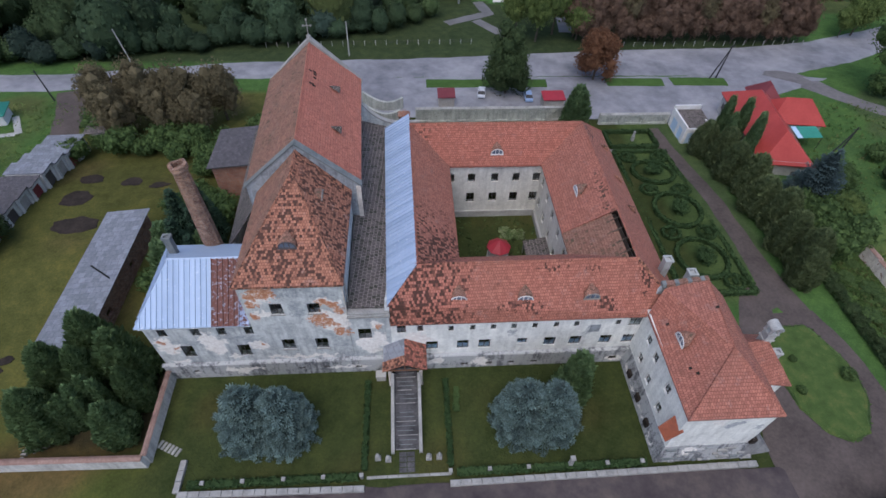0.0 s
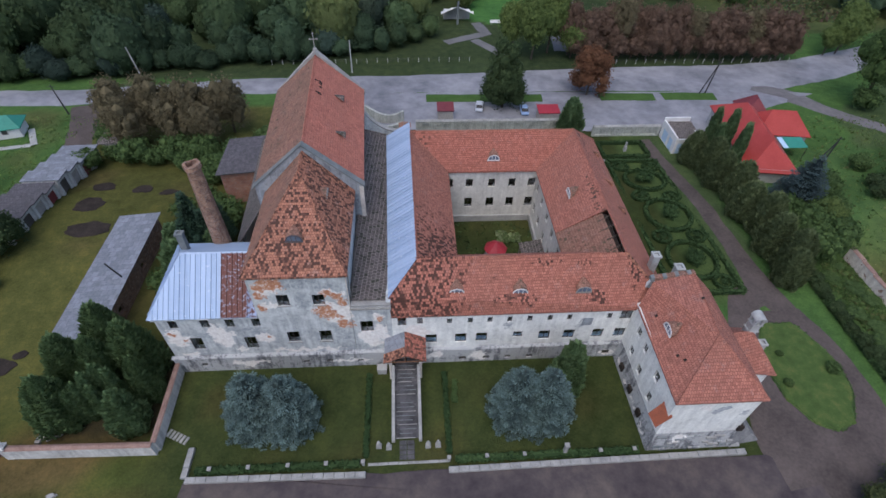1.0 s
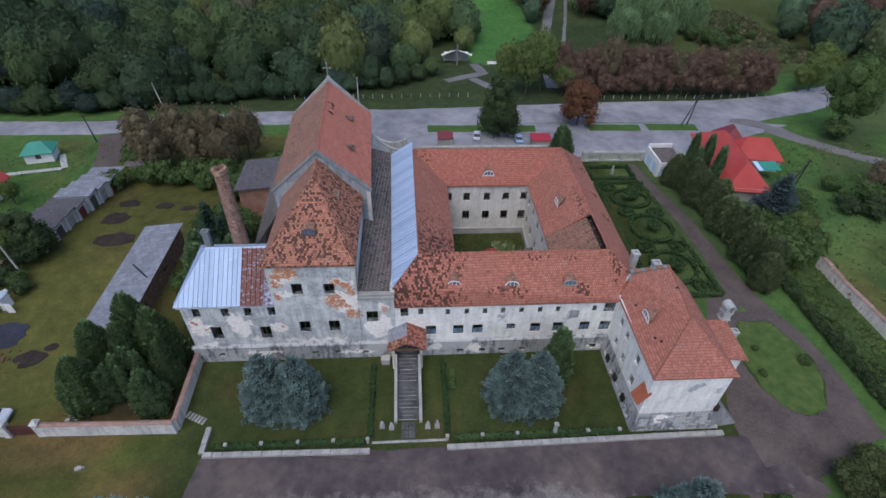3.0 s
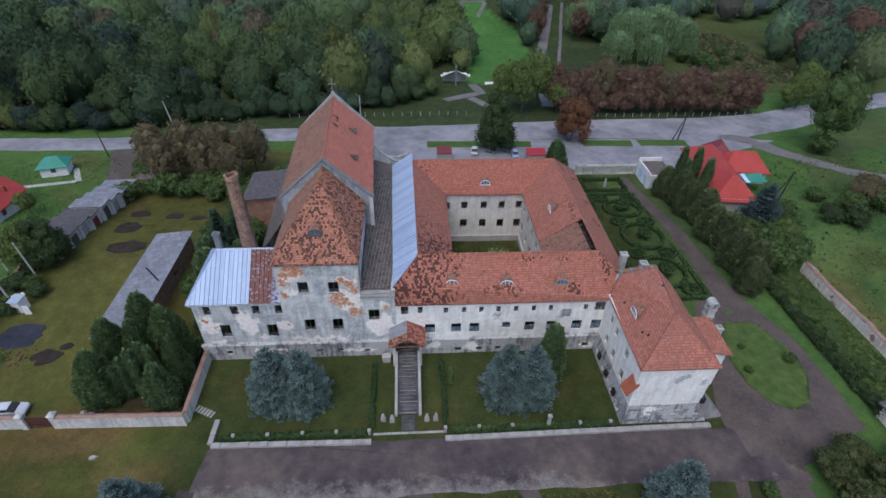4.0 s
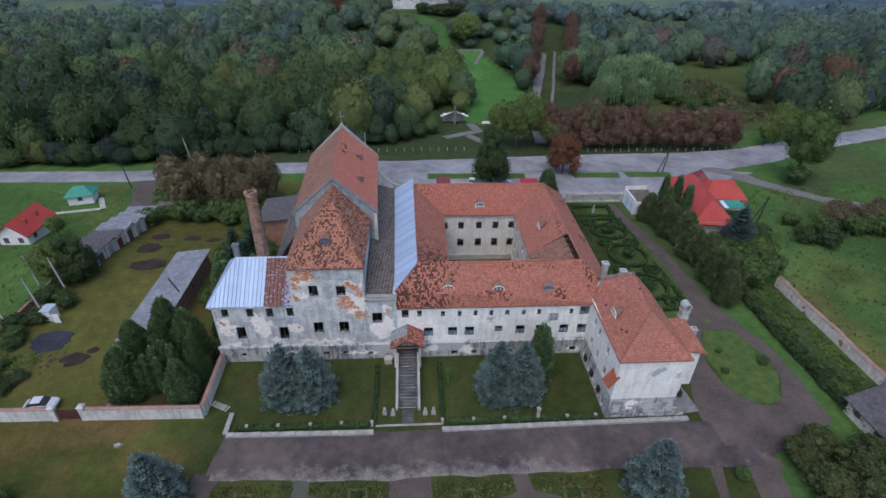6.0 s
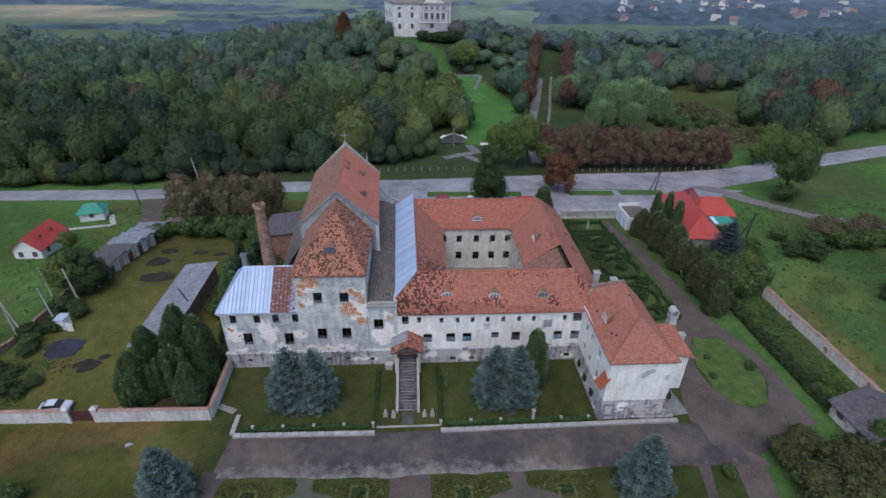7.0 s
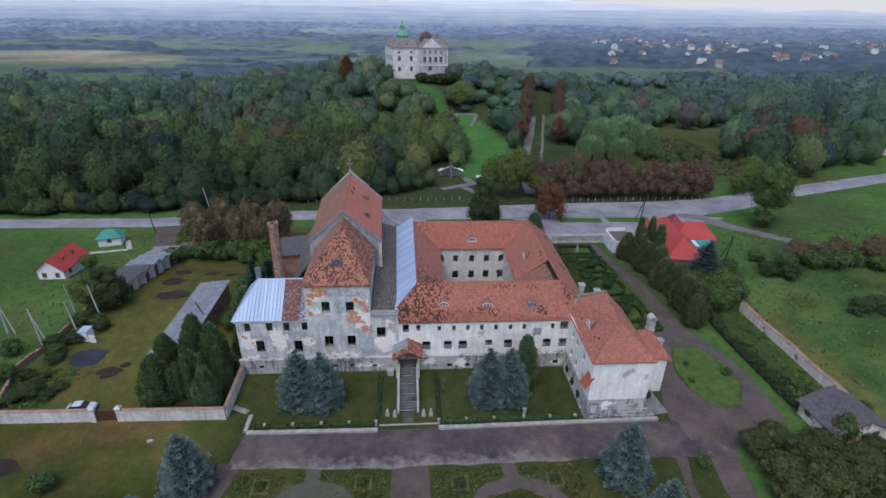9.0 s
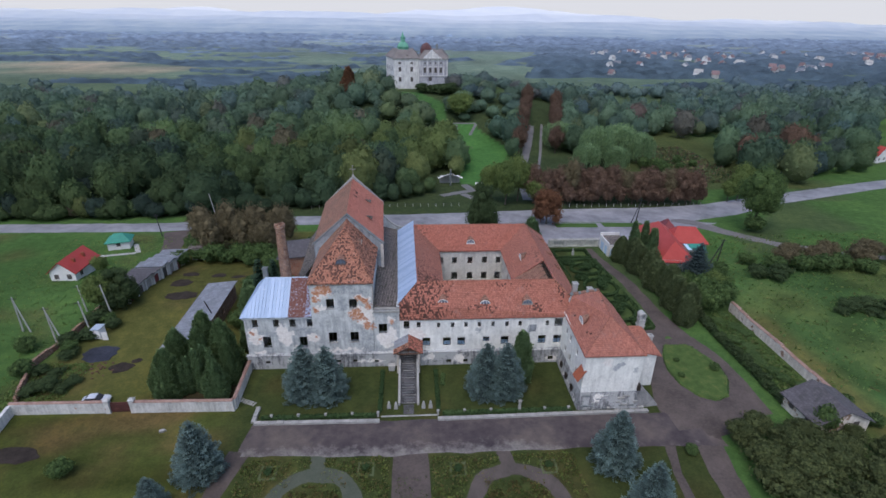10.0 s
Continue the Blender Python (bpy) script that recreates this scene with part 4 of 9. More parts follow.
SH = -0.05   # the nave stands a little askew
nx = lambda x, y: x + SH * (y - 45)
NZ, NW, NR = 16.9, 6.1, 22.3
b = Build()
wall_of(b, (-12.3 - NW, 45.8), (-12.3 - NW, 45.0), -1.0, NZ, 0.8)
for y0, y1 in ((45.6, 68.6),):
    for s in (-1, 1):
        xa, xb = nx(-12.3 + s * NW, y0), nx(-12.3 + s * NW, y1)
        inn = -s * 0.9
        b.loft([[(xa, y0, -1), (xa + inn, y0, -1), (xa + inn, y0, NZ), (xa, y0, NZ)], [(xb, y1, -1), (xb + inn, y1, -1), (xb + inn, y1, NZ), (xb, y1, NZ)]])
part("nave_wall", b, WALL_GREY, church)
part("front_gable", gable(Build(), -12.3, NW + 0.15, 44.9, 2.0, NZ + 0.1, 22.55, 0.7), CEMENT, church)
part("back_gable", gable(Build(), nx(-12.3, 69), NW + 0.15, 68.6, -2.5, NZ - 0.6, 22.4, 0.8), WALL_GREY, church)


def coping(cx, w, y, ze, zp, d, lift, half):
    b = Build()
    for s in (-1, 1):
        lo, hi = (cx + s * (w + 0.35), ze - 0.25), (cx, zp + 0.05)
        b.loft([[(lo[0], y - half, lo[1]), (lo[0], y + half, lo[1]), (lo[0], y + half, lo[1] + d), (lo[0], y - half, lo[1] + d)],
                [(hi[0], y - half, hi[1]), (hi[0], y + half, hi[1]), (hi[0], y + half, hi[1] + d), (hi[0], y - half, hi[1] + d)]])
    return b


part("gable_coping", coping(-12.3, NW + 0.15, 45.25, NZ + 0.1, 22.55, 0.2, 0, 0.45), COPING, church)
part("gable_coping", coping(nx(-12.3, 69), NW + 0.15, 69.0, NZ - 0.6, 22.4, 0.45, 0, 0.5), STONE, church)
for s in (-1, 1):
    b = Build()
    ea, eb = (nx(-12.3 + s * (NW + 0.4), 45.8), 45.75, NZ - 0.1), (nx(-12.3 + s * (NW + 0.4), 68.6), 68.6, NZ - 0.1)
    ra, rb = (-12.3, 45.75, NR), (nx(-12.3, 68.6), 68.6, NR)
    b.slab([ea, eb, rb, ra] if s > 0 else [eb, ea, ra, rb], ROOF_T)
    part("nave_roof", b, TILE_NAVE if s > 0 else TILE_MOSSY, church)
b = Build()
for i in range(60):
    ya, yb = 45.8 + i * 0.38, 45.8 + i * 0.38 + 0.36
    xa, xb = nx(-12.3, ya), nx(-12.3, yb)
    b.loft([[(xa - 0.17, ya, NR - 0.08), (xa, ya, NR + 0.13), (xa + 0.17, ya, NR - 0.08)], [(xb - 0.15, yb, NR - 0.09), (xb, yb, NR + 0.10), (xb + 0.15, yb, NR - 0.09)]])
tagged(part("ridge_tiles", b, TILE_NAVE, church), kind="stuff")
cx = nx(-12.3, 69)
b = Build().box(cx - 0.05, 68.95, 22.8, cx + 0.05, 69.05, 25.2).box(cx - 0.5, 68.96, 24.35, cx - 0.05, 69.04, 24.45).box(cx + 0.05, 68.96, 24.35, cx + 0.5, 69.04, 24.45)
b.box(cx - 0.25, 68.75, 22.6, cx + 0.25, 69.25, 23.05)
for dx, z in ((-0.5, 24.4), (0.5, 24.4), (0, 25.2)):
    b.box(cx + dx - 0.1, 68.9, z - 0.1, cx + dx + 0.1, 69.1, z + 0.1)
part("cross", b, STONE, church, "pale stone cross on the gable")


def vent(parent, x, y, z, slope, toward, mat):
    """A small eyebrow dormer vent. toward: +1 faces east, -1 west."""
    b = Build()
    run = 1.1
    pts = 7
    ring0, ring1 = [], []
    for i in range(pts):
        a = math.pi * i / (pts - 1)
        ring0.append((x + toward * run, y - 0.55 * math.cos(a), z - run * slope + 0.02 + 0.55 * math.sin(a)))
        ring1.append((x - toward * 0.1, y - 0.1 * math.cos(a), z + 0.05 + 0.1 * math.sin(a)))
    b.loft([ring0, ring1])
    return part("roof_vent", b, mat, parent)


for x, y in ((-9.4, 61.0), (-9.0, 52.4)):
    vent(church, nx(x, y), y, NR - (abs(x + 12.3)) * (NR - NZ) / 6.5 + 0.1, 0.55, 1, SLATE_DARK)
# dark slabs for the shade in holes of the ridge covering, and a bright skylight sheet
b = Build()
for i in range(8):
    y = 57.5 + random.uniform(0, 5.5)
    d = 0.25 + random.random() * 0.9
    x = nx(-12.3 + d, y)
    z = NR - d * 0.83 + 0.012
    s = 0.12 + 0.10 * random.random()
    b.slab([(x - s, y - s, z + s * 0.83), (x + s, y - s, z - s * 0.83), (x + s, y + s, z - s * 0.83), (x - s, y + s, z + s * 0.83)], 0.02)
tagged(part("missing_tiles", b, SOIL, church, "dark slabs for the shade in holes where tiles are missing"), kind="stuff")

# dark slate lean-to between church and cloister, and its front wall
link = thing("link_range", (-5.1, 46, -0.4), "narrow link range with a dark slate lean-to roof", "building")
LX0, LX1, LZ = -7.15, -3.05, 11.9
b = Build()
front_wall(b, link, LX0, LX1 + 0.3, 2.0, 10.9, LINK, 1)
wall_of(b, (LX1 + 0.3, FY), (LX1 + 0.3, 64), 2.0, 11.4, 0.5)
part("wall", b, WALL_GREY, link)
cellar_wall(link, LX0, LX1 + 0.3)
b = Build()
b.slab([(LX0 + 0.1, FY + 0.5, 11.5), (LX1 + 0.25, FY + 0.5, 11.3), (LX1 - 0.6, 64.4, 11.6), (LX0 - 0.7, 64.4, 12.8), (LX0 + 0.1, 45, 12.4)], 0.2)
part("roof", b, SLATE_DARK, link)
part("cornice", Build().box(LX0, FY - 0.25, 10.45, LX1 + 0.3, FY - 0.003, 10.7).box(LX0, FY - 0.1, 10.904, LX1 + 0.3, FY + 0.75, 11.1), STONE, link)
# curved screen wall at the far end
b = Build()
prof = []
for i in range(13):
    t = i / 12
    prof.append((-6.9 + 5.6 * t, 11.9 + 3.3 * (1 - t) ** 2.4))
n = len(prof)
ring = lambda y: [(x, y, z) for x, z in prof] + [(prof[-1][0], y, 6.0), (prof[0][0], y, 6.0)]
b.loft([ring(64.5), ring(65.0)])
sc = part("screen_wall", b, WALL_GREY, link)
b = Build()
b.loft([[(x, 64.35, z + 0.004), (x, 65.15, z + 0.004), (x, 65.15, z + 0.2), (x, 64.35, z + 0.2)] for x, z in prof])
part("coping", b, STONE, sc)

# cloister: four ranges round a court
cloister = thing("cloister", (12, 48, -0.4), "two-storey cloister ranges with red clay tile roofs round a grassed court", "building")
CE, CI, CR = 9.1, 9.6, 14.0     # eaves outside, eaves inside, ridge
WX, EX, NY, SYR = 0.3, 24.3, 61.4, 35.45
INX0, INX1, INY0, INY1 = 4.95, 18.9, 39.7, 57.6
b = Build()
front_wall(b, cloister, LX1 + 0.3, 25.4, 2.0, CE - 0.05, FRONT, 1)
part("front_wall", b, WALL_WHITE, cloister)
cellar_wall(cloister, LX1 + 0.3, 25.3)
NWIN = [(x, 6.4, 7.9, 1.05) for x in (5.6, 8.65, 12.05, 15.2, 18.2)] + [(x, 2.5, 4.25, 1.2) for x in (8.65, 12.05, 15.2, 18.2)]
b = Build()
wall_of(b, (INX0, INY1), (INX1, INY1), -1.0, CI + 0.1, 0.6, [(x - w / 2 - INX0, x + w / 2 - INX0, a, c) for x, a, c, w in NWIN])
for x, a, c, w in NWIN:
    window(cloister, x, INY1, a, c, w, 0, DARK_FRAME, 2, 0.2)
EWIN = [(y, 6.3, 7.8, 1.05) for y in (42.5, 46, 49.5, 53, 56.3)] + [(y, 2.4, 4.1, 1.15) for y in (42.5, 46, 49.5, 53, 56.3)]
wall_of(b, (INX1, INY1), (INX1, INY0), -1.0, CI + 0.1, 0.6, [(INY1 - y - w / 2, INY1 - y + w / 2, a, c) for y, a, c, w in EWIN])
for y, a, c, w in EWIN:
    window(cloister, INX1, y, a, c, w, -90, DARK_FRAME, 2, 0.2)
wall_of(b, (INX0, INY0), (INX0, INY1), -1.0, CI + 0.1, 0.6, [(y - w / 2 - INY0, y + w / 2 - INY0, a, c) for y, a, c, w in EWIN])
for y, a, c, w in EWIN:
    window(cloister, INX0, y, a, c, w, 90, DARK_FRAME, 2, 0.2)
wall_of(b, (INX1, INY0), (INX0, INY0), -1.0, CI + 0.1, 0.6)
part("court_wall", b, WALL_COURT, cloister, "cream plastered court walls")
b = Build()
b.box(INX0 + 0.003, INY1 - 0.3, -1, INX1 - 0.3, INY1 - 0.003, 0.75)
b.box(INX1 - 0.3, INY0 + 0.003, -1, INX1 - 0.003, INY1 - 0.003, 0.75)
b.box(INX0 + 0.003, INY0 + 0.003, -1, INX0 + 0.3, INY1 - 0.31, 0.75)
part("court_plinth", b, CONCRETE, cloister)
b = Build()
wall_of(b, (29.2, 33.2), (29.2, 65.4), -2.0, CE, 0.7)
wall_of(b, (29.2, 65.4), (-3.2, 65.4), -2.5, CE, 0.7)
part("outer_wall", b, WALL_WHITE, cloister)
fe, we = 31.12, -3.0
b = Build()
b.slab([(-2.75, fe, CE), (29.7, fe, CE), (EX, SYR, CR), (WX, SYR, CR), (-3.0, 31.9, 11.6)], ROOF_T)
b.slab([(EX, SYR, CR), (WX, SYR, CR), (INX0 - 0.4, INY0 + 0.4, CI), (INX1 + 0.4, INY0 + 0.4, CI)], ROOF_T)
part("front_roof", b, TILE_FRONT, cloister)
b = Build()
b.slab([(INX0 - 0.4 + 0.8, INY0 + 0.3, CI), (INX0 + 0.4, INY1 - 0.4, CI), (WX - 0.45, NY, CR), (WX, SYR, CR)], ROOF_T)
part("west_roof", b, TILE_WEST, cloister)
b = Build()
b.slab([(INX0 + 0.4, INY1 - 0.4, CI), (INX1 - 0.4, INY1 - 0.4, CI), (EX, NY, CR), (WX - 0.45, NY, CR)], ROOF_T)
b.slab([(29.7, 65.9, CE), (-3.4, 65.9, CE), (WX - 0.45, NY, CR), (EX, NY, CR)], ROOF_T)
part("north_roof", b, TILE_NORTH, cloister)
b = Build()
BRK, SUNK = 43.6, 0.34
b.slab([(INX1 - 0.4, INY1 - 0.4, CI), (INX1 - 0.4, BRK, CI), (EX, BRK - 0.4, CR), (EX, NY, CR)], ROOF_T)
b.slab([(29.7, fe, CE), (29.7, 65.9, CE), (EX, NY, CR), (EX, SYR, CR)], ROOF_T)
part("east_roof", b, TILE_NEW, cloister)
kx = 0.90
b = Build().slab([(INX1 - 0.42, BRK - 0.02, CI - 0.02), (INX1 - 0.42, INY0 + 0.3, CI - 0.02), (INX1 - 0.4 + (EX - INX1 + 0.4) * kx, SYR + 4.2 * (1 - kx), CI + (CR - CI) * kx - SUNK), (INX1 - 0.4 + (EX - INX1 + 0.4) * kx, BRK - 0.3, CI + (CR - CI) * kx - SUNK)], ROOF_T)
part("sunken_roof", b, TILE_MOSSY, cloister, "sunken brownish patch of the inner roof slope")
# soil-dark sheet stands for the shade inside the open slot
part("roof_void", Build().slab([(EX - 1.3, BRK - 0.35, CR - 1.5), (EX - 1.3, SYR + 0.6, CR - 1.5), (EX - 0.02, SYR + 0.2, CR - 0.9), (EX - 0.02, BRK - 0.35, CR - 0.9)], 0.1), SOIL, cloister, "dark sheet for the shade in the slot where ridge tiles slipped")
for k in range(4):
    yk = SYR + 1.6 + k * 1.7
    part("batten", Build().loft([[(EX - 1.25, yk, CR - 1.32), (EX - 1.25, yk + 0.1, CR - 1.32), (EX - 1.25, yk + 0.1, CR - 1.2), (EX - 1.25, yk, CR - 1.2)], [(EX - 0.05, yk, CR - 0.34), (EX - 0.05, yk + 0.1, CR - 0.34), (EX - 0.05, yk + 0.1, CR - 0.22), (EX - 0.05, yk, CR - 0.22)]]), BARK, cloister)
# west slope of the west range in tin sheets
b = Build()
tinlow = lambda y: (-2.95 - 0.025 * (y - 31.6), y, 11.85)
tinhigh = lambda y: (WX - 0.45 * (y - SYR) / 26, y, CR + 0.03)
b.poly([tinlow(31.6), (WX, SYR, CR), tinhigh(63), tinlow(63)][::-1])
b.poly([tinlow(31.6), tinlow(63), (-3.7, 63, 9.0), (-2.95, 31.6, 9.0)][::-1])
tin = part("west_tin_roof", b, TIN, cloister, "blue-grey tin sheets with standing seams")
y = 31.7
while y < 62.9:
    y1 = y + 0.62
    hy = lambda q: max(q, 0) if q > SYR else q
    hi = lambda q: tinhigh(q + 0.35) if q + 0.35 > SYR else (-2.95 + (WX + 2.95) * (q - 31.6) / (SYR - 31.6), q + 0.35 * (q - 31.6) / (SYR - 31.6), 11.85 + (CR - 11.85) * (q - 31.6) / (SYR - 31.6))
    panel(tin, [tinlow(y1), tinlow(y), hi(y), hi(y1)], TIN)
    y = y1


def ridge_line(parent, p, q, mat, size=0.17):
    p, q = Vector(p), Vector(q)
    n = int((q - p).length / 0.4)
    s = (q - p).normalized().cross(Vector((0, 0, 1))).normalized() * size
    b = Build()
    for i in range(n):
        a, c = p.lerp(q, i / n), p.lerp(q, (i + 0.94) / n)
        up = Vector((0, 0, 0.13))
        b.loft([[tuple(a - s - up * 0.6), tuple(a + up), tuple(a + s - up * 0.6)], [tuple(c - s * 0.9 - up * 0.6), tuple(c + up * 0.8), tuple(c + s * 0.9 - up * 0.6)]])
    return tagged(part("ridge_tiles", b, mat, parent), kind="stuff")


ridge_line(cloister, (WX, SYR, CR), (EX, SYR, CR), TILE_FRONT)
ridge_line(cloister, (WX, SYR, CR), (WX - 0.45, NY, CR), TILE_NEW)
ridge_line(cloister, (WX - 0.45, NY, CR), (EX, NY, CR), TILE_NEW)
ridge_line(cloister, (EX, NY, CR), (EX, SYR, CR), TILE_NEW)
ridge_line(cloister, (EX, NY, CR), (29.7, 65.9, CE + 0.05), TILE_NEW)
ridge_line(cloister, (EX, SYR, CR), (27.4, 33.0, CR - 2.8), TILE_OLD, 0.3)
ridge_line(church, (-12.25, 44.8, 22.0), AP, TILE_OLD)
ridge_line(church, AP, e0, TILE_OLD, 0.14)
ridge_line(church, AP, e1, TILE_OLD, 0.14)


# opaque panes; the reflected sky is put into their blue
DORMER_PANE = mottled("sky_blue_dormer_pane", (0.05, 0.07, 0.10), (0.16, 0.20, 0.27), 2.0, 0.3)


def dormer(parent, x, y, z, turn, frame_mat, hood=None):
    """A low eyebrow dormer: a tiled hood running back into the slope, and a broad painted window front. turn: degrees from south."""
    a = radians(turn)
    T = Matrix.Translation((x, y, z)) @ Matrix.Rotation(a, 4, "Z") @ Matrix.Translation((0, -0.15, 0.0))
    put = lambda pts: [tuple(T @ Vector(p)) for p in pts]
    arch = lambda w, h, yy, zz, n=8: [(w * math.cos(math.pi * i / n), yy, zz + h * math.sin(math.pi * i / n) ** 0.8) for i in range(n + 1)]
    d = part("dormer", Build().loft([put(arch(0.92, 0.92, 0.0, -0.12)), put(arch(0.80, 0.62, 0.55, 0.34)), put(arch(0.12, 0.10, 1.15, 1.12))]), hood or TILE_MOSSY, parent, "small arched dormer")
    part("pane", Build().loft([put(arch(0.76, 0.70, -0.04, 0.0)), put(arch(0.76, 0.70, 0.02, 0.0))]), DORMER_PANE, d)
    f = Build()
    outer, inner = arch(0.90, 0.86, -0.08, -0.06), arch(0.76, 0.70, -0.08, 0.0)
    back = lambda pts: [(p[0], -0.02, p[2]) for p in pts]
    for k in range(8):
        f.loft([put([outer[k], outer[k + 1], inner[k + 1], inner[k]]), put(back([outer[k], outer[k + 1], inner[k + 1], inner[k]]))])
    for x0, x1, z0, z1 in ((-0.92, 0.92, -0.2, -0.04), (-0.29, -0.21, 0.0, 0.62), (0.21, 0.29, 0.0, 0.62)):
        sq = [(x0, -0.1, z0), (x1, -0.1, z0), (x1, -0.1, z1), (x0, -0.1, z1)]
        f.loft([put(sq), put(back(sq))])
    part("frame", f, frame_mat, d)


slope = (CR - CE) / (SYR - fe)
for x, m in ((4.6, WHITE_PAINT), (11.8, WHITE_PAINT), (19.1, GREY_WOOD)):
    dormer(cloister, x, 32.6, CE + slope * (32.6 - fe) + (0.5 if x < 6 else 0.22), 0, m)
dormer(cloister, 12.1, 58.4, CI + (CR - CI) / (NY - INY1 + 0.4) * (58.4 - INY1 + 0.4) + 0.1, 0, WHITE_PAINT)
dormer(cloister, 21.2, 49.0, CI + (CR - CI) / (EX - INX1 + 0.4) * (21.2 - INX1 + 0.4) + 0.1, -90, WHITE_PAINT)
dormer(church, -12.3, 34.6, CZ - 0.15 + (AP[2] - CZ) / (AP[1] - FY + o) * (34.6 - FY + o) + 0.1, 0, SLATE_PLAIN)
dormer(church, -9.6, 41.0, CZ - 0.15 + 5.0 / 5.5 * (CX1 + o + 9.6) + 0.05, 90, GREY_WOOD)
for y in (46.5, 52.5, 59.5):
    vent(cloister, 27.3, y, CR - (27.3 - EX) * (CR - CE) / (29.7 - EX) + 0.1, 0.9, 1, TILE_OLD)
stack(cloister, 28.35, 36.2, 8.5, 12.6, 0.8, 0.8, LIMED)
part("corner_strip", Build().box(-6.35, 44.78, 12.2, -5.85, 44.88, 16.9), PATCH_WHITE, church)
part("corner_strip", Build().box(CX1 + 0.004, FY - 0.02, 10.9, CX1 + 0.09, FY + 0.35, CZ - 0.5), PATCH_WHITE, church)
part("downpipe", Build().tube((CX1 + 0.12, FY + 1.2, 11.6), (CX1 + 0.12, FY + 1.2, CZ - 0.4), 0.08, 0.08, 8), CONCRETE, church)
# porch over the front steps
porch = thing("porch", (-1.4, 30, -0.4), "small red tiled gabled porch over the entrance steps", "porch")
for x in (-3.3, 0.25):
    part("pier", Build().box(x, 29.0, -0.6, x + 0.35, FY - 0.31, 4.1), PATCH_WHITE, porch)
b = Build()
b.slab([(-3.75, 28.5, 4.0), (-1.35, 28.5, 5.35), (-1.35, FY - 0.01, 6.0), (-3.75, FY - 0.01, 4.6)], 0.15)
slope_w = part("roof", b, SLATE_GREY, porch, "grey slate west slope")
part("eaves_tiles", Build().slab([(-3.85, 28.42, 4.02), (-1.3, 28.42, 5.46), (-1.3, 29.5, 5.68), (-3.85, 29.5, 4.24)], 0.12), TILE_OLD, slope_w)
b = Build()
b.slab([(-1.35, 28.5, 5.35), (1.1, 28.5, 4.0), (1.1, FY - 0.01, 4.6), (-1.35, FY - 0.01, 6.0)], 0.15)
part("roof", b, TILE_NORTH, porch)
b = Build()
b.tube((-3.5, 28.6, 3.95), (-1.35, 28.6, 5.1), 0.08, 0.08, 6).tube((0.8, 28.6, 3.95), (-1.35, 28.6, 5.1), 0.08, 0.08, 6)
b.tube((-3.5, 28.6, 3.9), (0.8, 28.6, 3.9), 0.09, 0.09, 6).tube((-1.35, 28.6, 3.9), (-1.35, 28.6, 5.05), 0.07, 0.07, 6)
part("truss", b, WOOD, porch)
part("door", Build().box(-2.6, FY - 0.12, 2.0, -0.1, FY - 0.004, 4.3), WOOD, porch)

# entrance stairs with side walls
stairs = thing("stairs", (-1.3, 25.5, -0.4), "long grey stone entrance stairs between low side walls", "stairs")
NS = 19
for i in range(NS):
    t = i / NS
    y0 = 21.4 + t * 8.8 + (0.55 if i > 8 else 0)
    y1 = 21.4 + (i + 1) / NS * 8.8 + (0.55 if i >= 8 else 0)
    z1 = -0.38 + (i + 1) * 2.5 / NS
    part("step", Build().box(-2.62 + random.uniform(-0.02, 0.02), y0, -0.7, -0.02, y1 + 0.02, z1), STEP, stairs)
    part("nosing", Build().box(-2.55 + random.uniform(0, 0.5), y0 - 0.015, z1 - 0.02, -0.1 - random.uniform(0, 0.6), y0 + 0.06, z1 + 0.012), COPING if i % 3 else STONE, stairs)
for x0, x1 in ((-3.0, -2.64), (0.0, 0.36)):
    b = Build()
    b.loft([[(x0, 21.0, -0.6), (x1, 21.0, -0.6), (x1, 21.0, 0.1), (x0, 21.0, 0.1)], [(x0, 25.4, -0.6), (x1, 25.4, -0.6), (x1, 25.4, 1.25), (x0, 25.4, 1.25)],
            [(x0, 26.0, -0.6), (x1, 26.0, -0.6), (x1, 26.0, 1.3), (x0, 26.0, 1.3)], [(x0, 29.0, -0.6), (x1, 29.0, -0.6), (x1, 29.0, 2.6), (x0, 29.0, 2.6)]])
    part("side_wall", b, STONE, stairs)

# corner pavilion
pav = thing("pavilion", (30, 25, -0.4), "white corner pavilion with hipped red tile roof and battered base", "building")
PX0, PX1, PY0, PY1, PZ = 25.4, 34.3, 19.25, 33.2, 9.7
b = Build()
PW = [(y, z0, z1, w) for y, z0, z1, w in ((29.0, 6.9, 8.3, 0.9), (26.9, 6.8, 8.2, 0.9), (23.3, 6.7, 8.2, 0.95), (28.8, 3.5, 4.9, 0.95), (26.2, 3.4, 4.9, 0.95), (22.9, 3.3, 4.9, 0.95))]
wall_of(b, (PX0, PY1), (PX0, PY0), 2.6, PZ, 0.6, [(PY1 - y - w / 2, PY1 - y + w / 2, a, c) for y, a, c, w in PW])
for y, a, c, w in PW:
    window(pav, PX0, y, a, c, w, -90, None, 1, 0.25)
wall_of(b, (PX0, PY0), (PX1, PY0), 2.6, PZ, 0.6)
wall_of(b, (PX1, PY0), (PX1, PY1), 2.6, PZ, 0.6)
wall_of(b, (PX1, PY1), (PX0, PY1), 2.6, PZ, 0.6)
part("wall", b, WALL_WHITE, pav)
b = Build()
bo = 0.55
low = [(PX0 - 0.45, PY0 - bo), (PX1 + bo, PY0 - bo), (PX1 + bo, PY1), (PX0 - 0.45, PY1)]
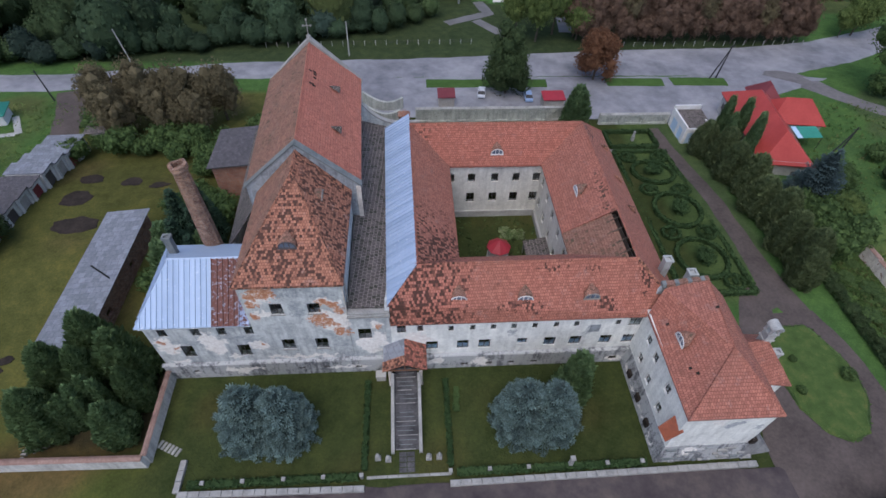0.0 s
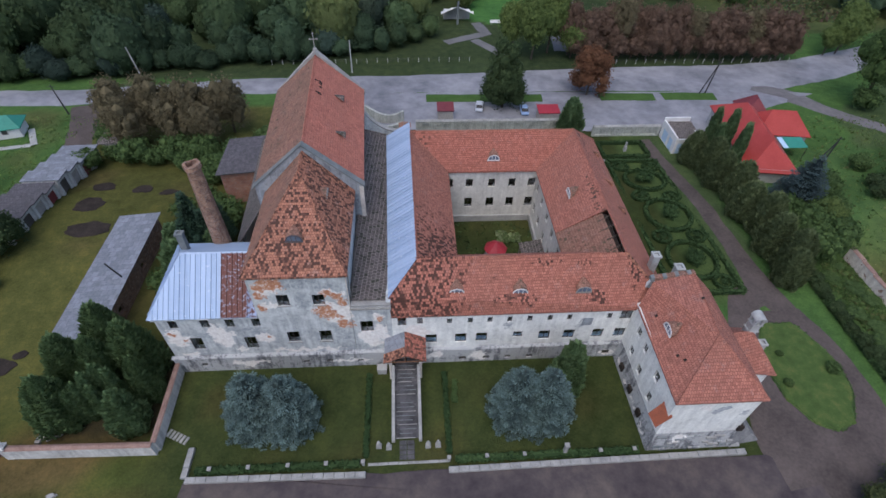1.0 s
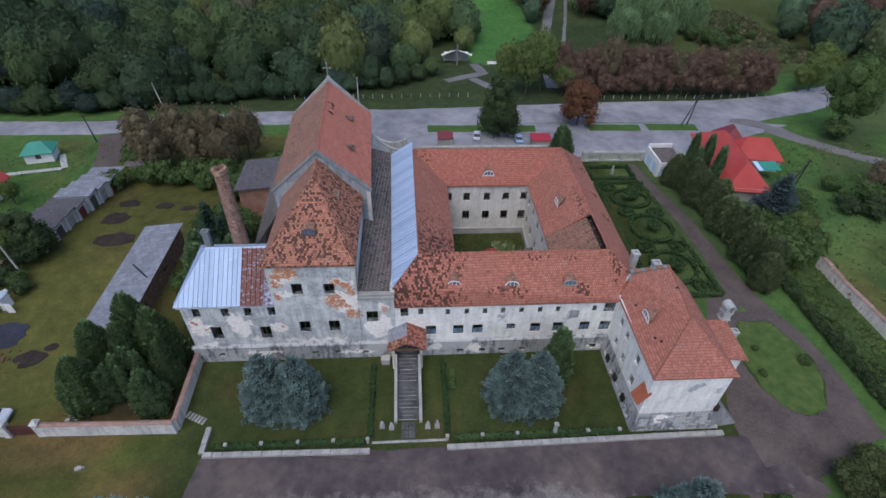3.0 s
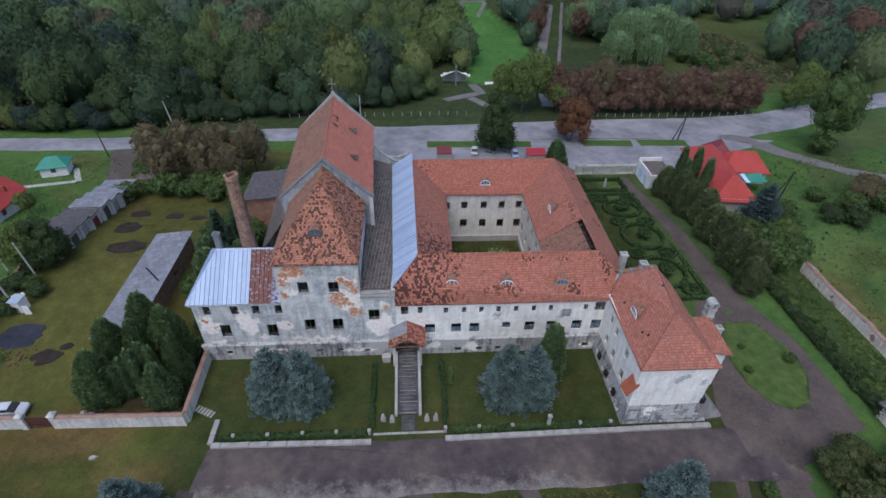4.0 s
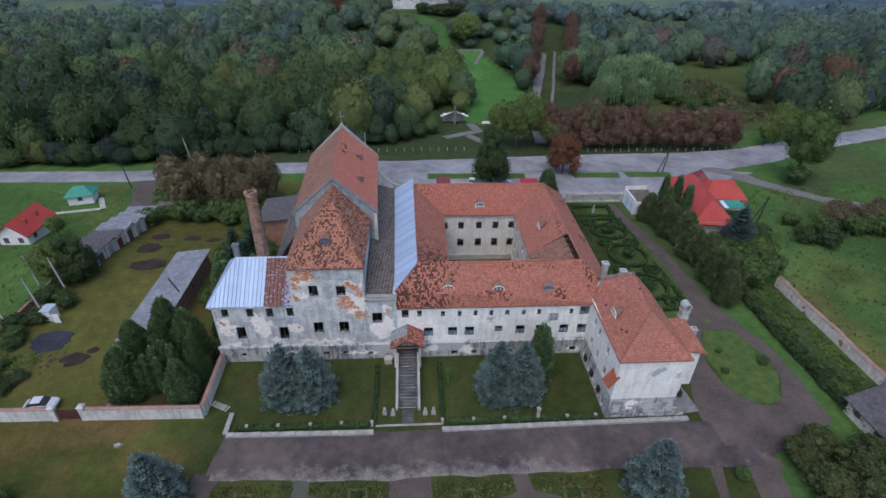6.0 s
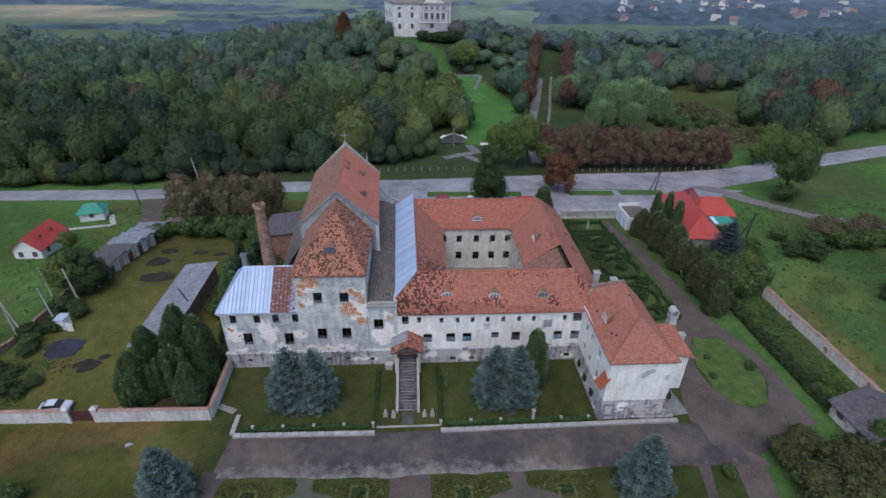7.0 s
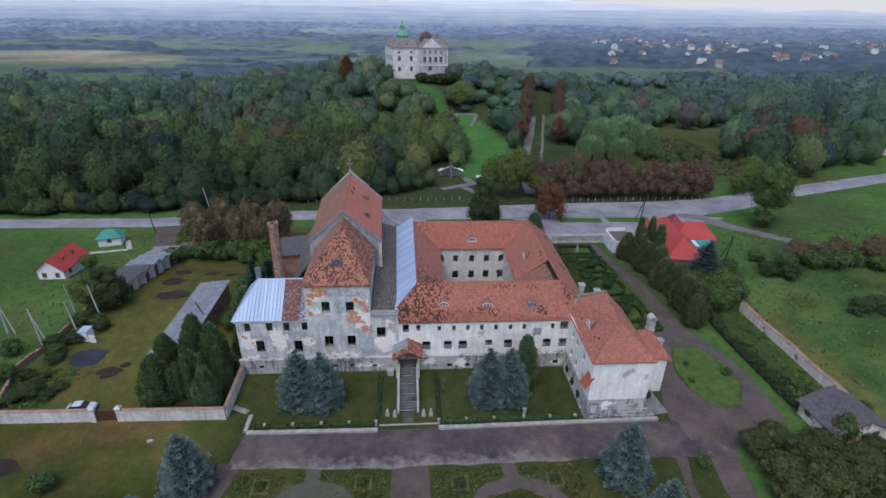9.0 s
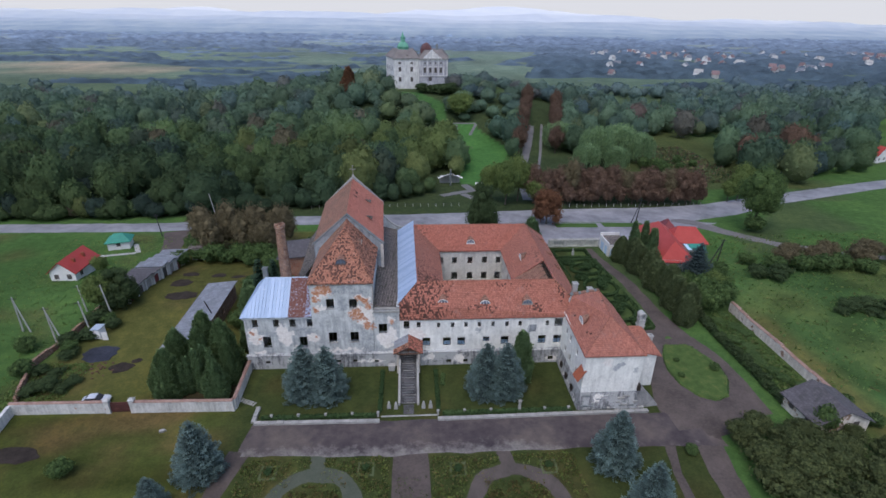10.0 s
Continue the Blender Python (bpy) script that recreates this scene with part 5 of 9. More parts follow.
top = [(PX0 - 0.06, PY0 - 0.08), (PX1 + 0.06, PY0 - 0.08), (PX1 + 0.06, PY1), (PX0 - 0.06, PY1)]
b.loft([[(x, y, -0.9) for x, y in low], [(x, y, 2.3) for x, y in top], [(x, y, 2.75) for x, y in top]])
part("base", b, WALL_BASE, pav, "crumbling dark battered base")
for y in (28.6, 25.6, 22.6):
    fo = Build().box(PX0 - 0.50, y - 0.4, 0.5, PX0 - 0.2, y + 0.4, 1.4)
    part("cellar_window", fo, SOIL, pav)
o = 0.3
pe = [(PX0 - o, PY0 - o, PZ), (PX1 + o, PY0 - o, PZ), (PX1 + o, PY1, PZ), (PX0 - o, PY1, PZ)]
pr = [(30.5, 24.5, 13.1), (31.4, PY1 - 0.3, 13.1)]
NW0, NW1 = (25.35, 31.1, PZ - 0.15), (26.7, 32.4, 12.35)
b = Build()
b.slab([pe[0], pe[1], pr[0]], ROOF_T)
part("roof", b, TILE_NEW, pav)
part("roof", Build().slab([pe[1], pe[2], pr[1], pr[0]], ROOF_T), TILE_NEW, pav)
b = Build()
b.slab([NW0, pe[0], pr[0]], ROOF_T)
b.slab([NW0, pr[0], NW1], ROOF_T)
b.slab([NW1, pr[0], pr[1]], ROOF_T)
part("roof", b, TILE_NEW, pav, "long brownish west slope")
part("gable", Build().loft([[(PX0 + 0.3, PY1 - 0.45, PZ - 0.4), (PX1, PY1 - 0.45, PZ - 0.4), (31.6, PY1 - 0.45, 12.95), (26.8, PY1 - 0.45, 12.2)], [(PX0 + 0.3, PY1 - 0.05, PZ - 0.4), (PX1, PY1 - 0.05, PZ - 0.4), (31.6, PY1 - 0.05, 12.95), (26.8, PY1 - 0.05, 12.2)]]), WALL_GREY, pav)
ridge_line(pav, pr[0], pr[1], TILE_NEW)
ridge_line(pav, pr[0], pe[0], TILE_NEW, 0.13)
ridge_line(pav, pr[0], pe[1], TILE_NEW, 0.13)
for k in range(11):
    t0, t1 = k / 11, (k + 0.93) / 11
    jut = random.uniform(-0.08, 0.10)
    cap = lambda t, up: [(26.6 + 4.9 * t, PY1 - 0.62 + jut, 12.32 + 0.75 * t - 0.2), (26.6 + 4.9 * t, PY1 + 0.12, 12.32 + 0.75 * t - 0.2), (26.6 + 4.9 * t, PY1 + 0.10, 12.32 + 0.75 * t + 0.16 + up), (26.6 + 4.9 * t, PY1 - 0.5 + jut, 12.32 + 0.75 * t + 0.14 + up)]
    part("verge_tile", Build().loft([cap(t0, jut * 0.6), cap(t1, jut * 0.6)]), TILE_MOSSY if k % 3 else COPING, pav)
# dark slabs on the slope stand for shade where tiles are missing
for x, y in ((29.4, 30.4), (28.9, 28.2), (26.3, 28.9), (30.6, 29.0), (27.0, 22.9), (26.6, 23.6)):
    sl = (pr[0][2] - PZ) / (pr[0][0] - pe[0][0])
    zz = PZ + sl * (x - pe[0][0])
    part("missing_tile", Build().slab([(x, y, zz + 0.02), (x + 0.26, y, zz + 0.02 + 0.26 * sl), (x + 0.26, y + 0.3, zz + 0.02 + 0.26 * sl), (x, y + 0.3, zz + 0.02)], 0.02), SOIL, pav)
dormer(pav, 26.9, 26.8, PZ + (26.9 - pe[0][0]) * (pr[0][2] - PZ) / (pr[0][0] - pe[0][0]) + 0.1, -90, WHITE_PAINT)
stack(pav, 30.35, 34.2, 9.0, 12.6, 0.85, 0.85, LIMED)
# red hood over the side door
b = Build().slab([(24.0, 20.2, 5.6), (24.5, 18.9, 5.0), (25.7, 19.0, 6.9), (25.5, 20.7, 7.2)], 0.08)
part("door_hood", b, RED_RUST, pav, "rusty red sheet hood")
# stepped buttress blocks at the outer corner
b = Build()
b.loft([[(34.6, 18.4, -0.9), (38.9, 18.9, -0.9), (38.5, 22.6, -0.9), (34.6, 22.6, -0.9)], [(34.6, 19.3, 1.6), (37.6, 19.9, 0.3), (37.4, 22.4, 0.3), (34.6, 22.4, 1.6)], [(34.5, 19.6, 3.4), (35.6, 20.2, 2.6), (35.6, 22.2, 2.6), (34.5, 22.2, 3.4)]])
part("buttress", b, RUBBLE, pav, "broken sloping stone buttress")
# solid box, coloured dark for the shade inside a broken hole
part("hollow", Build().box(34.2, 19.0, 2.9, 34.75, 19.7, 3.8), SOIL, pav, "dark box for the shade of a hole in the broken corner")
for i in range(34):
    w, d, h = random.uniform(0.4, 1.3), random.uniform(0.18, 0.4), random.uniform(0.15, 0.4)
    x, z = random.uniform(25.2, 34.6), random.choice((-0.3, 0.25, 0.8, 1.35, 1.9)) + random.uniform(-0.1, 0.1)
    y = PY0 - 0.48 + 0.15 * (z + 0.9) - 0.12
    part("loose_stone", Build().loft([[(x, y + 0.3, z), (x + w, y + 0.3, z), (x + w, y + 0.3, z + h), (x, y + 0.3, z + h)], [(x + 0.08, y - d * 0.3, z + 0.05), (x + w - 0.06, y - d * 0.3, z + 0.03), (x + w - 0.1, y - d * 0.3, z + h - 0.06), (x + 0.05, y - d * 0.3, z + h - 0.04)]]), (STONE, COPING, WALL_BASE)[i % 3], pav)
b = Build()
b.box(36.0, 24.2, -0.9, 39.2, 29.6, 5.8)
b.box(34.9, 24.2, -0.9, 36.0, 29.6, 6.3)
part("turret_wall", b, WALL_WHITE, pav)
b = Build()
b.slab([(34.9, 23.8, 6.9), (39.8, 23.8, 5.9), (37.2, 27.4, 9.4), (34.0, 27.0, 9.6)], 0.18)
b.slab([(39.8, 23.8, 5.9), (39.6, 30.2, 5.9), (37.2, 27.4, 9.4)], 0.18)
b.slab([(39.6, 30.2, 5.9), (34.9, 30.2, 6.6), (34.0, 27.0, 9.6), (37.2, 27.4, 9.4)], 0.18)
part("turret_roof", b, TILE_NEW, pav)
# ornate chimney with an arched hood
b = Build().box(36.75, 27.35, 7.6, 37.75, 28.25, 10.3).box(36.65, 27.25, 9.2, 37.85, 28.35, 9.4).box(36.65, 27.25, 10.304, 37.85, 28.35, 10.45)
tc = part("chimney", b, LIMED, pav, "ornate stone chimney with an arched hood")
for y0 in (27.3, 28.05):
    for x0 in (36.7, 37.55):
        part("pillar", Build().box(x0, y0, 10.454, x0 + 0.25, y0 + 0.25, 11.15), LIMED, tc)
ring = lambda yy: [(37.25 + 0.60 * math.cos(math.pi * k / 8), yy, 11.154 + 0.62 * math.sin(math.pi * k / 8)) for k in range(9)] + [(37.25 + 0.42 * math.cos(math.pi * (8 - k) / 8), yy, 11.154 + 0.44 * math.sin(math.pi * (8 - k) / 8)) for k in range(9)]
b = Build()
ra, rb = ring(27.15), ring(28.45)
for k in range(8):
    b.loft([[ra[k], ra[k + 1], ra[16 - k], ra[17 - k]], [rb[k], rb[k + 1], rb[16 - k], rb[17 - k]]])
part("hood", b, LIMED, tc)
stack(pav, 38.9, 26.9, 5.5, 7.6, 0.7, 0.7, LIMED, 0.08, "vent_shaft")

b = Build().box(19.6, FY - 0.02, 6.0, 20.8, FY - 0.003, 7.4)
part("blocked_window", b, CEMENT, cloister)
# west lean-to roof beside the nave
b = Build()
b.slab([(-22.8, 43.5, 8.2), (-18.3, 45.5, 14.0), (-19.5, 68.2, 14.0), (-24.0, 68.2, 8.2)][::-1], 0.2)
part("side_roof", b, SLATE_DARK, church)
b = Build()
wall_of(b, (-23.6, 68.0), (-22.5, 43.5), -1.0, 8.3, 0.6)
part("side_wall", b, WALL_GREY, church)

# tall brick chimney
chim = thing("brick_chimney", (-23.85, 43, -0.4), "tall tapering chimney of old red brick", "chimney")
rings = []
for z, r in ((-0.6, 1.25), (6, 1.14), (12, 1.0), (18, 0.86), (21.0, 0.78)):
    lean = -0.10 * max(0, z - 8) / 13
    rings.append([(-23.75 + lean + r * math.cos(math.pi / 8 + math.pi / 4 * i), 43.0 + r * math.sin(math.pi / 8 + math.pi / 4 * i), z) for i in range(8)])
part("shaft", Build().loft(rings), OLD_BRICK, chim)
rings = []
for z, r in ((21.004, 0.84), (21.3, 0.98), (21.8, 0.95), (21.85, 0.62), (21.2, 0.6)):
    rings.append([(-23.85 + r * math.cos(math.pi / 8 + math.pi / 4 * i), 43.0 + r * math.sin(math.pi / 8 + math.pi / 4 * i), z + 0.16 * math.sin(i * 2.1)) for i in range(8)])
part("crown", Build().loft(rings), OLD_BRICK, chim)


# ---- plants ----
ICO = {}


def ico(fine):
    if fine not in ICO:
        bm = bmesh.new()
        bmesh.ops.create_icosphere(bm, subdivisions=fine, radius=1.0)
        bm.verts.ensure_lookup_table()
        ICO[fine] = (np.array([v.co for v in bm.verts]), np.array([[v.index for v in f.verts] for f in bm.faces]))
        bm.free()
    return ICO[fine]


def crown_arrays(rng, rx, rz, lumps, leaves, size, pointed=0.0, droop=0.0):
    """Leaf cards spread over uneven lumps, round dark inner bodies. Returns quads (n, 4, 3) and triangles (m, 3, 3), centred on the crown's middle."""
    d = rng.normal(size=(lumps, 3))
    d /= np.linalg.norm(d, axis=1)[:, None]
    d[:, 2] = d[:, 2] * 0.9 + 0.1
    c = d * rng.uniform(0.35, 0.68, (lumps, 1))
    r = rng.uniform(0.28, 0.46, lumps)
    if pointed:
        c[:, 2] = rng.uniform(-0.75, 0.85, lumps)
        k = (1 - (c[:, 2] + 1) / 2) ** pointed
        c[:, :2] = d[:, :2] * (0.15 + 0.5 * k)[:, None]
        r = 0.16 + 0.26 * k
    vi, fi = ico(2 if lumps > 36 and leaves > 5000 else 1)
    body = (c[:, None, :] + vi[None] * (r * 0.66)[:, None, None] * rng.uniform(0.85, 1.1, (lumps, len(vi), 1)))
    tris = body[:, fi, :].reshape(-1, 3, 3)
    which = rng.integers(0, lumps, leaves)
    n = rng.normal(size=(leaves, 3))
    n[:, 2] += 0.35
    n /= np.linalg.norm(n, axis=1)[:, None]
    p = c[which] + n * (r[which] * rng.uniform(0.82, 1.13, leaves))[:, None]
    scale = np.array([rx, rx, rz])
    p, tris = p * scale, tris * scale
    t = np.cross(n, rng.normal(size=(leaves, 3)))
    t /= np.linalg.norm(t, axis=1)[:, None]
    n2 = n + 0.7 * rng.normal(size=(leaves, 3))
    u = np.cross(n2, t)
    u /= np.linalg.norm(u, axis=1)[:, None] + 1e-9
    if droop:
        u[:, 2] -= droop
    s = size * rng.uniform(0.55, 1.25, (leaves, 1))
    q = np.stack([p - t * s * 0.5, p - u * s * 0.35, p + t * s * 0.5, p + u * s * 0.65], axis=1)
    return q, tris


def mesh_from(name, quads, tris, mats, tint=None, smooth_body=True):
    nq, nt = len(quads), len(tris)
    co = np.concatenate([quads.reshape(-1, 3), tris.reshape(-1, 3)]).astype(np.float32)
    me = bpy.data.meshes.new(name)
    me.vertices.add(len(co))
    me.vertices.foreach_set("co", co.ravel())
    me.loops.add(len(co))
    me.loops.foreach_set("vertex_index", np.arange(len(co), dtype=np.int32))
    me.polygons.add(nq + nt)
    me.polygons.foreach_set("loop_start", np.concatenate([np.arange(nq) * 4, nq * 4 + np.arange(nt) * 3]).astype(np.int32))
    for m in mats:
        me.materials.append(m)
    if tint is not None:
        at = me.color_attributes.new("tint", "FLOAT_COLOR", "POINT")
        at.data.foreach_set("color", np.concatenate([tint, np.ones((len(tint), 1))], axis=1).astype(np.float32).ravel())
    me.update(calc_edges=True)
    return me


def trunk_mesh(height, r, rng, limbs=4, spread=2.0):
    b = Build()
    lean = rng.uniform(-0.2, 0.2, 2)
    mid = (lean[0], lean[1], height * 0.55)
    b.tube((0, 0, -0.3), mid, r, r * 0.7, 7)
    b.tube(mid, (lean[0] * 1.6, lean[1] * 1.6, height), r * 0.7, r * 0.25, 7)
    for i in range(limbs):
        a = 2 * math.pi * i / limbs + rng.uniform(-0.4, 0.4)
        z = height * rng.uniform(0.45, 0.75)
        b.tube((mid[0], mid[1], z), (spread * math.cos(a), spread * math.sin(a), z + spread * 0.8), r * 0.4, r * 0.12, 5)
    return b


def make_tree(name, label, category, height, rx, leaf, seed, lumps=26, leaves=2600, size=0.42, clear=0.22, group="", pointed=0.0, trunk_r=0.22, droop=0.0):
    """A broadleaf tree or bush: trunk with limbs and an uneven leafy crown."""
    rng = np.random.default_rng(seed)
    e = thing(name, (0, 0, 0), label, category, group)
    rz = height * (1 - clear) / 2
    if clear > 0.02:
        part("trunk", trunk_mesh(height * (clear + 0.35), trunk_r, rng, 5, rx * 0.55), BARK, e)
    q, t = crown_arrays(rng, rx, rz, lumps, leaves, size, pointed, droop)
    off = np.array([0, 0, height * clear + rz * 0.96])
    ob = new("crown", mesh_from("crown", q + off, t + off, [leaf]))
    ob.parent = e
    return e


def make_spruce(name, label, height, rx, tone, seed, group="", tiers=16, round_top=0.75):
    """A spruce: uneven whorls of plump boughs, each a plume of needle sprays with paler young tips and bases darkened
    like shade.
    """
    rng = np.random.default_rng(seed)
    e = thing(name, (0, 0, 0), label, "spruce tree", group)
    part("trunk", Build().tube((0, 0, -0.3), (0, 0, height * 0.97), 0.2, 0.03, 7), BARK, e)
    tone = np.array(tone)
    quads, tint = [], []
    for k in range(tiers):
        f = k / (tiers - 1)
        z = 0.3 + (height - 0.75) * f
        rad = rx * (1 - f) ** round_top * (0.97 if f > 0.1 else 0.86) + 0.16
        n = max(4, int(2.0 * math.pi * rad / 1.15))
        a0 = rng.uniform(0, 6.28)
        for i in range(n):
            a = a0 + 2 * math.pi * (i + rng.uniform(-0.25, 0.25)) / n
            ln = rad * rng.uniform(0.80, 1.16)
            rise = rng.uniform(-0.22, 0.02)
            base = tone * rng.uniform(0.58, 1.30)
            plump = min(0.62, 0.30 + 0.16 * ln) * rng.uniform(0.8, 1.2)
            m = max(3, int(ln / 0.26))
            for j in range(m):
                s = (j + 0.7) / m
                if s < 0.3:
                    continue
                w = plump * math.sin(math.pi * min(1.0, 0.28 + 0.68 * s))
                for side in np.linspace(-1, 1, 4):
                    for up in (0.35, -0.25):
                        o = np.array([ln * s * math.cos(a) - side * w * math.sin(a), ln * s * math.sin(a) + side * w * math.cos(a),
                                      z + rise * ln * s + 0.30 * ln * max(0, s - 0.55) ** 1.3 + up * plump * (1 - abs(side)) + rng.uniform(-0.1, 0.1)])
                        ang = a + side * 0.9 + rng.uniform(-0.35, 0.35)
                        d = np.array([math.cos(ang), math.sin(ang), rng.uniform(0.0, 0.7) if up > 0 else rng.uniform(-0.5, 0.2)])
                        pr = np.array([-math.sin(ang), math.cos(ang), rng.uniform(-0.6, 0.6)])
                        L, ww = 0.30 * rng.uniform(0.7, 1.3), 0.075
                        quads.append([o - d * 0.08, o - pr * ww + d * L * 0.4, o + d * L, o + pr * ww + d * L * 0.4])
                        # young tips are paler; bases darkened for the shade between boughs
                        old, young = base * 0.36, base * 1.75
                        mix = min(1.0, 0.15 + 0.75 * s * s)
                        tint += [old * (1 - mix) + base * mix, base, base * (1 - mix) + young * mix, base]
    # the dense twiggy inside, its colour darkened like the shade within the crown
    tris, segs = [], 9
    for k in range(6):
        f0, f1 = k / 6, (k + 1) / 6
        r0, r1 = rx * 0.60 * (1 - f0) ** round_top, rx * 0.60 * (1 - f1) ** round_top
        for i in range(segs):
            a, c = 2 * math.pi * i / segs, 2 * math.pi * (i + 1) / segs
            P = lambda r, g, z: (r * math.cos(g), r * math.sin(g), 0.25 + (height - 0.6) * z)
            tris += [[P(r0, a, f0), P(r0, c, f0), P(r1, c, f1)], [P(r0, a, f0), P(r1, c, f1), P(r1, a, f1)]]
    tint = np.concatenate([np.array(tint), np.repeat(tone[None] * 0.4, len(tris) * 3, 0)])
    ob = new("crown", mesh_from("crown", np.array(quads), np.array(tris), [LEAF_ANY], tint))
    ob.parent = e
    return e


def make_conifer(name, label, category, height, rx, leaf, seed, sprays, size, group="", power=0.7, folds=7):
    """A dense thuja or cypress: one folded egg-shaped body clothed in upright sprays."""
    rng = np.random.default_rng(seed)
    e = thing(name, (0, 0, 0), label, category, group)
    ph = rng.uniform(0, 6.28, 3)

    def radius(a, f):
        r = rx * (1 - f) ** power * (0.72 + 0.28 * np.minimum(1, f / 0.22))
        return r * (1 + 0.10 * np.sin(folds * a + ph[0] + 3 * f) + 0.07 * np.sin((folds - 3) * a + ph[1] - 7 * f) + 0.05 * np.sin(15 * f + 2 * a + ph[2]))
    segs, rows = 20, 9
    P = lambda i, k: (0.8 * radius(2 * math.pi * i / segs, k / rows) * math.cos(2 * math.pi * i / segs), 0.8 * radius(2 * math.pi * i / segs, k / rows) * math.sin(2 * math.pi * i / segs), height * 0.97 * k / rows - 0.1)
    tris = []
    for k in range(rows):
        for i in range(segs):
            tris += [[P(i, k), P(i + 1, k), P(i + 1, k + 1)], [P(i, k), P(i + 1, k + 1), P(i, k + 1)]]
    f = 1 - rng.uniform(0, 1, sprays) ** 0.62
    a = rng.uniform(0, 2 * math.pi, sprays)
    r = radius(a, f) * rng.uniform(0.80, 1.06, sprays)
    o = np.stack([r * np.cos(a), r * np.sin(a), f * height + rng.uniform(-0.1, 0.1, sprays)], 1)
    out = np.stack([np.cos(a), np.sin(a), np.zeros(sprays)], 1)
    side = np.stack([-np.sin(a), np.cos(a), np.zeros(sprays)], 1) + 0.5 * rng.normal(size=(sprays, 3))
    up = np.array([0, 0, 1.0]) + out * rng.uniform(0.1, 0.9, (sprays, 1)) + 0.25 * rng.normal(size=(sprays, 3))
    s = size * rng.uniform(0.6, 1.3, (sprays, 1))
    q = np.stack([o - up * s * 0.5, o + side * s * 0.45, o + up * s, o - side * s * 0.45], 1)
    ob = new("crown", mesh_from("crown", q, np.array(tris), [leaf]))
    ob.parent = e
    part("trunk", Build().tube((0, 0, -0.3), (0, 0, height * 0.5), 0.16, 0.08, 7), BARK, e)
    return e


def plant(proto, x, y, turn, scale=1.0, zs=None, first=False):
    m = Matrix.Translation((x, y, level(x, y))) @ Matrix.Rotation(radians(turn), 4, "Z")
    ob = proto if first else copy_thing(proto, m)
    ob.matrix_basis = m @ Matrix.Diagonal((scale, scale, zs or scale, 1))
    return ob


BLUE_NEEDLES, DUSKY_NEEDLES, FIR_NEEDLES = (0.116, 0.170, 0.160), (0.068, 0.102, 0.104), (0.036, 0.068, 0.044)
# blue spruces in the front garden and beds
sp = make_spruce("spruce", "bushy blue-grey spruce with a broad base", 9.6, 3.7, BLUE_NEEDLES, 3, "blue spruces", 15, 0.62)
plant(sp, -17.9, 24.2, 10, 1.02, first=True)
plant(sp, -14.3, 24.0, 130, 1.0, 1.0)
plant(sp, 11.2, 23.8, 220, 0.98, 1.0)
plant(sp, 14.4, 23.4, 40, 0.95, 1.02)
sp2 = make_spruce("spruce", "conical blue-grey spruce standing in grass", 9.6, 3.5, BLUE_NEEDLES, 5, "blue spruces", 15, 0.62)
plant(sp2, -29.0, 8.9, 0, 1.0, 0.97, first=True)
plant(sp2, -32.6, 3.4, 70, 0.62)
plant(sp2, 27.0, 8.0, 150, 1.0, 1.0)
plant(sp2, 28.6, 0.2, 250, 0.92)
fir = make_spruce("fir", "dark green conifer behind the tall chimney", 9.0, 2.1, FIR_NEEDLES, 8, "", 15, 0.85)
plant(fir, -29.0, 50.0, 0, 1.1, first=True)
for x, y, s in ((-30.8, 48.0, 1.0), (-31.8, 52.5, 1.1), (-29.4, 54.5, 1.0), (-28.6, 46.4, 0.85)):
    tagged(plant(fir, x, y, x * 9, s * 1.25, s * 1.1), "dark green conifer behind the tall chimney", group="yard conifers")
gd = make_conifer("cypress", "green rounded conifer beside the blue spruces", "conifer tree", 9.8, 2.3, LEAF_FEATHER, 9, 4600, 0.3, "", 0.5, 6)
plant(gd, 17.4, 26.6, 0, 1.0, first=True)
tagged(plant(gd, 31.4, 83.2, 50, 1.3, 0.98), "green rounded conifer at the corner of the cloister", group="")
for x, y, s, zs in ((-29.5, 41.5, 0.9, 0.8), (-31.5, 45.0, 1.1, 0.9), (-30.2, 37.8, 0.8, 0.62), (-27.2, 47.5, 0.9, 0.85), (-33.2, 49.5, 1.0, 0.8)):
    tagged(plant(gd, x, y, x * 17, s * 1.15, zs), "green conifer between shed and church", group="yard conifers")
sp3 = make_spruce("spruce", "dark blue-green spruce near the red-roofed house", 9.0, 3.4, DUSKY_NEEDLES, 12, "", 14, 0.7)
plant(sp3, 64.8, 59.5, 0, 1.3, 1.15, first=True)
# thujas in the corner of the yard
th = make_conifer("thuja", "broad dense dark green thuja", "thuja tree", 9.2, 3.3, LEAF_THUJA, 21, 5200, 0.30, "yard thujas", 0.62)
plant(th, -36.4, 33.6, 0, 1.0, 1.12, first=True)
for x, y, t, s, zs in ((-39.7, 30.4, 40, 0.95, 0.98), (-39.6, 25.6, 90, 0.95, 0.92), (-32.6, 31.2, 200, 1.0, 1.1), (-35.8, 29.8, 120, 0.8, 1.02), (-31.0, 28.2, 88, 0.62, 0.85)):
    plant(th, x, y, t, s, zs)
rt = make_conifer("thuja", "rounded lighter green young thuja", "thuja tree", 7.0, 2.5, LEAF_FEATHER, 23, 4200, 0.26, "yard thujas", 0.66, 5)
plant(rt, -31.9, 24.6, 0, 1.0, first=True)
col = make_conifer("thuja", "narrow columnar feathery green thuja", "thuja tree", 7.8, 1.05, LEAF_FEATHER, 22, 2600, 0.26, "yard thujas", 0.42, 4)
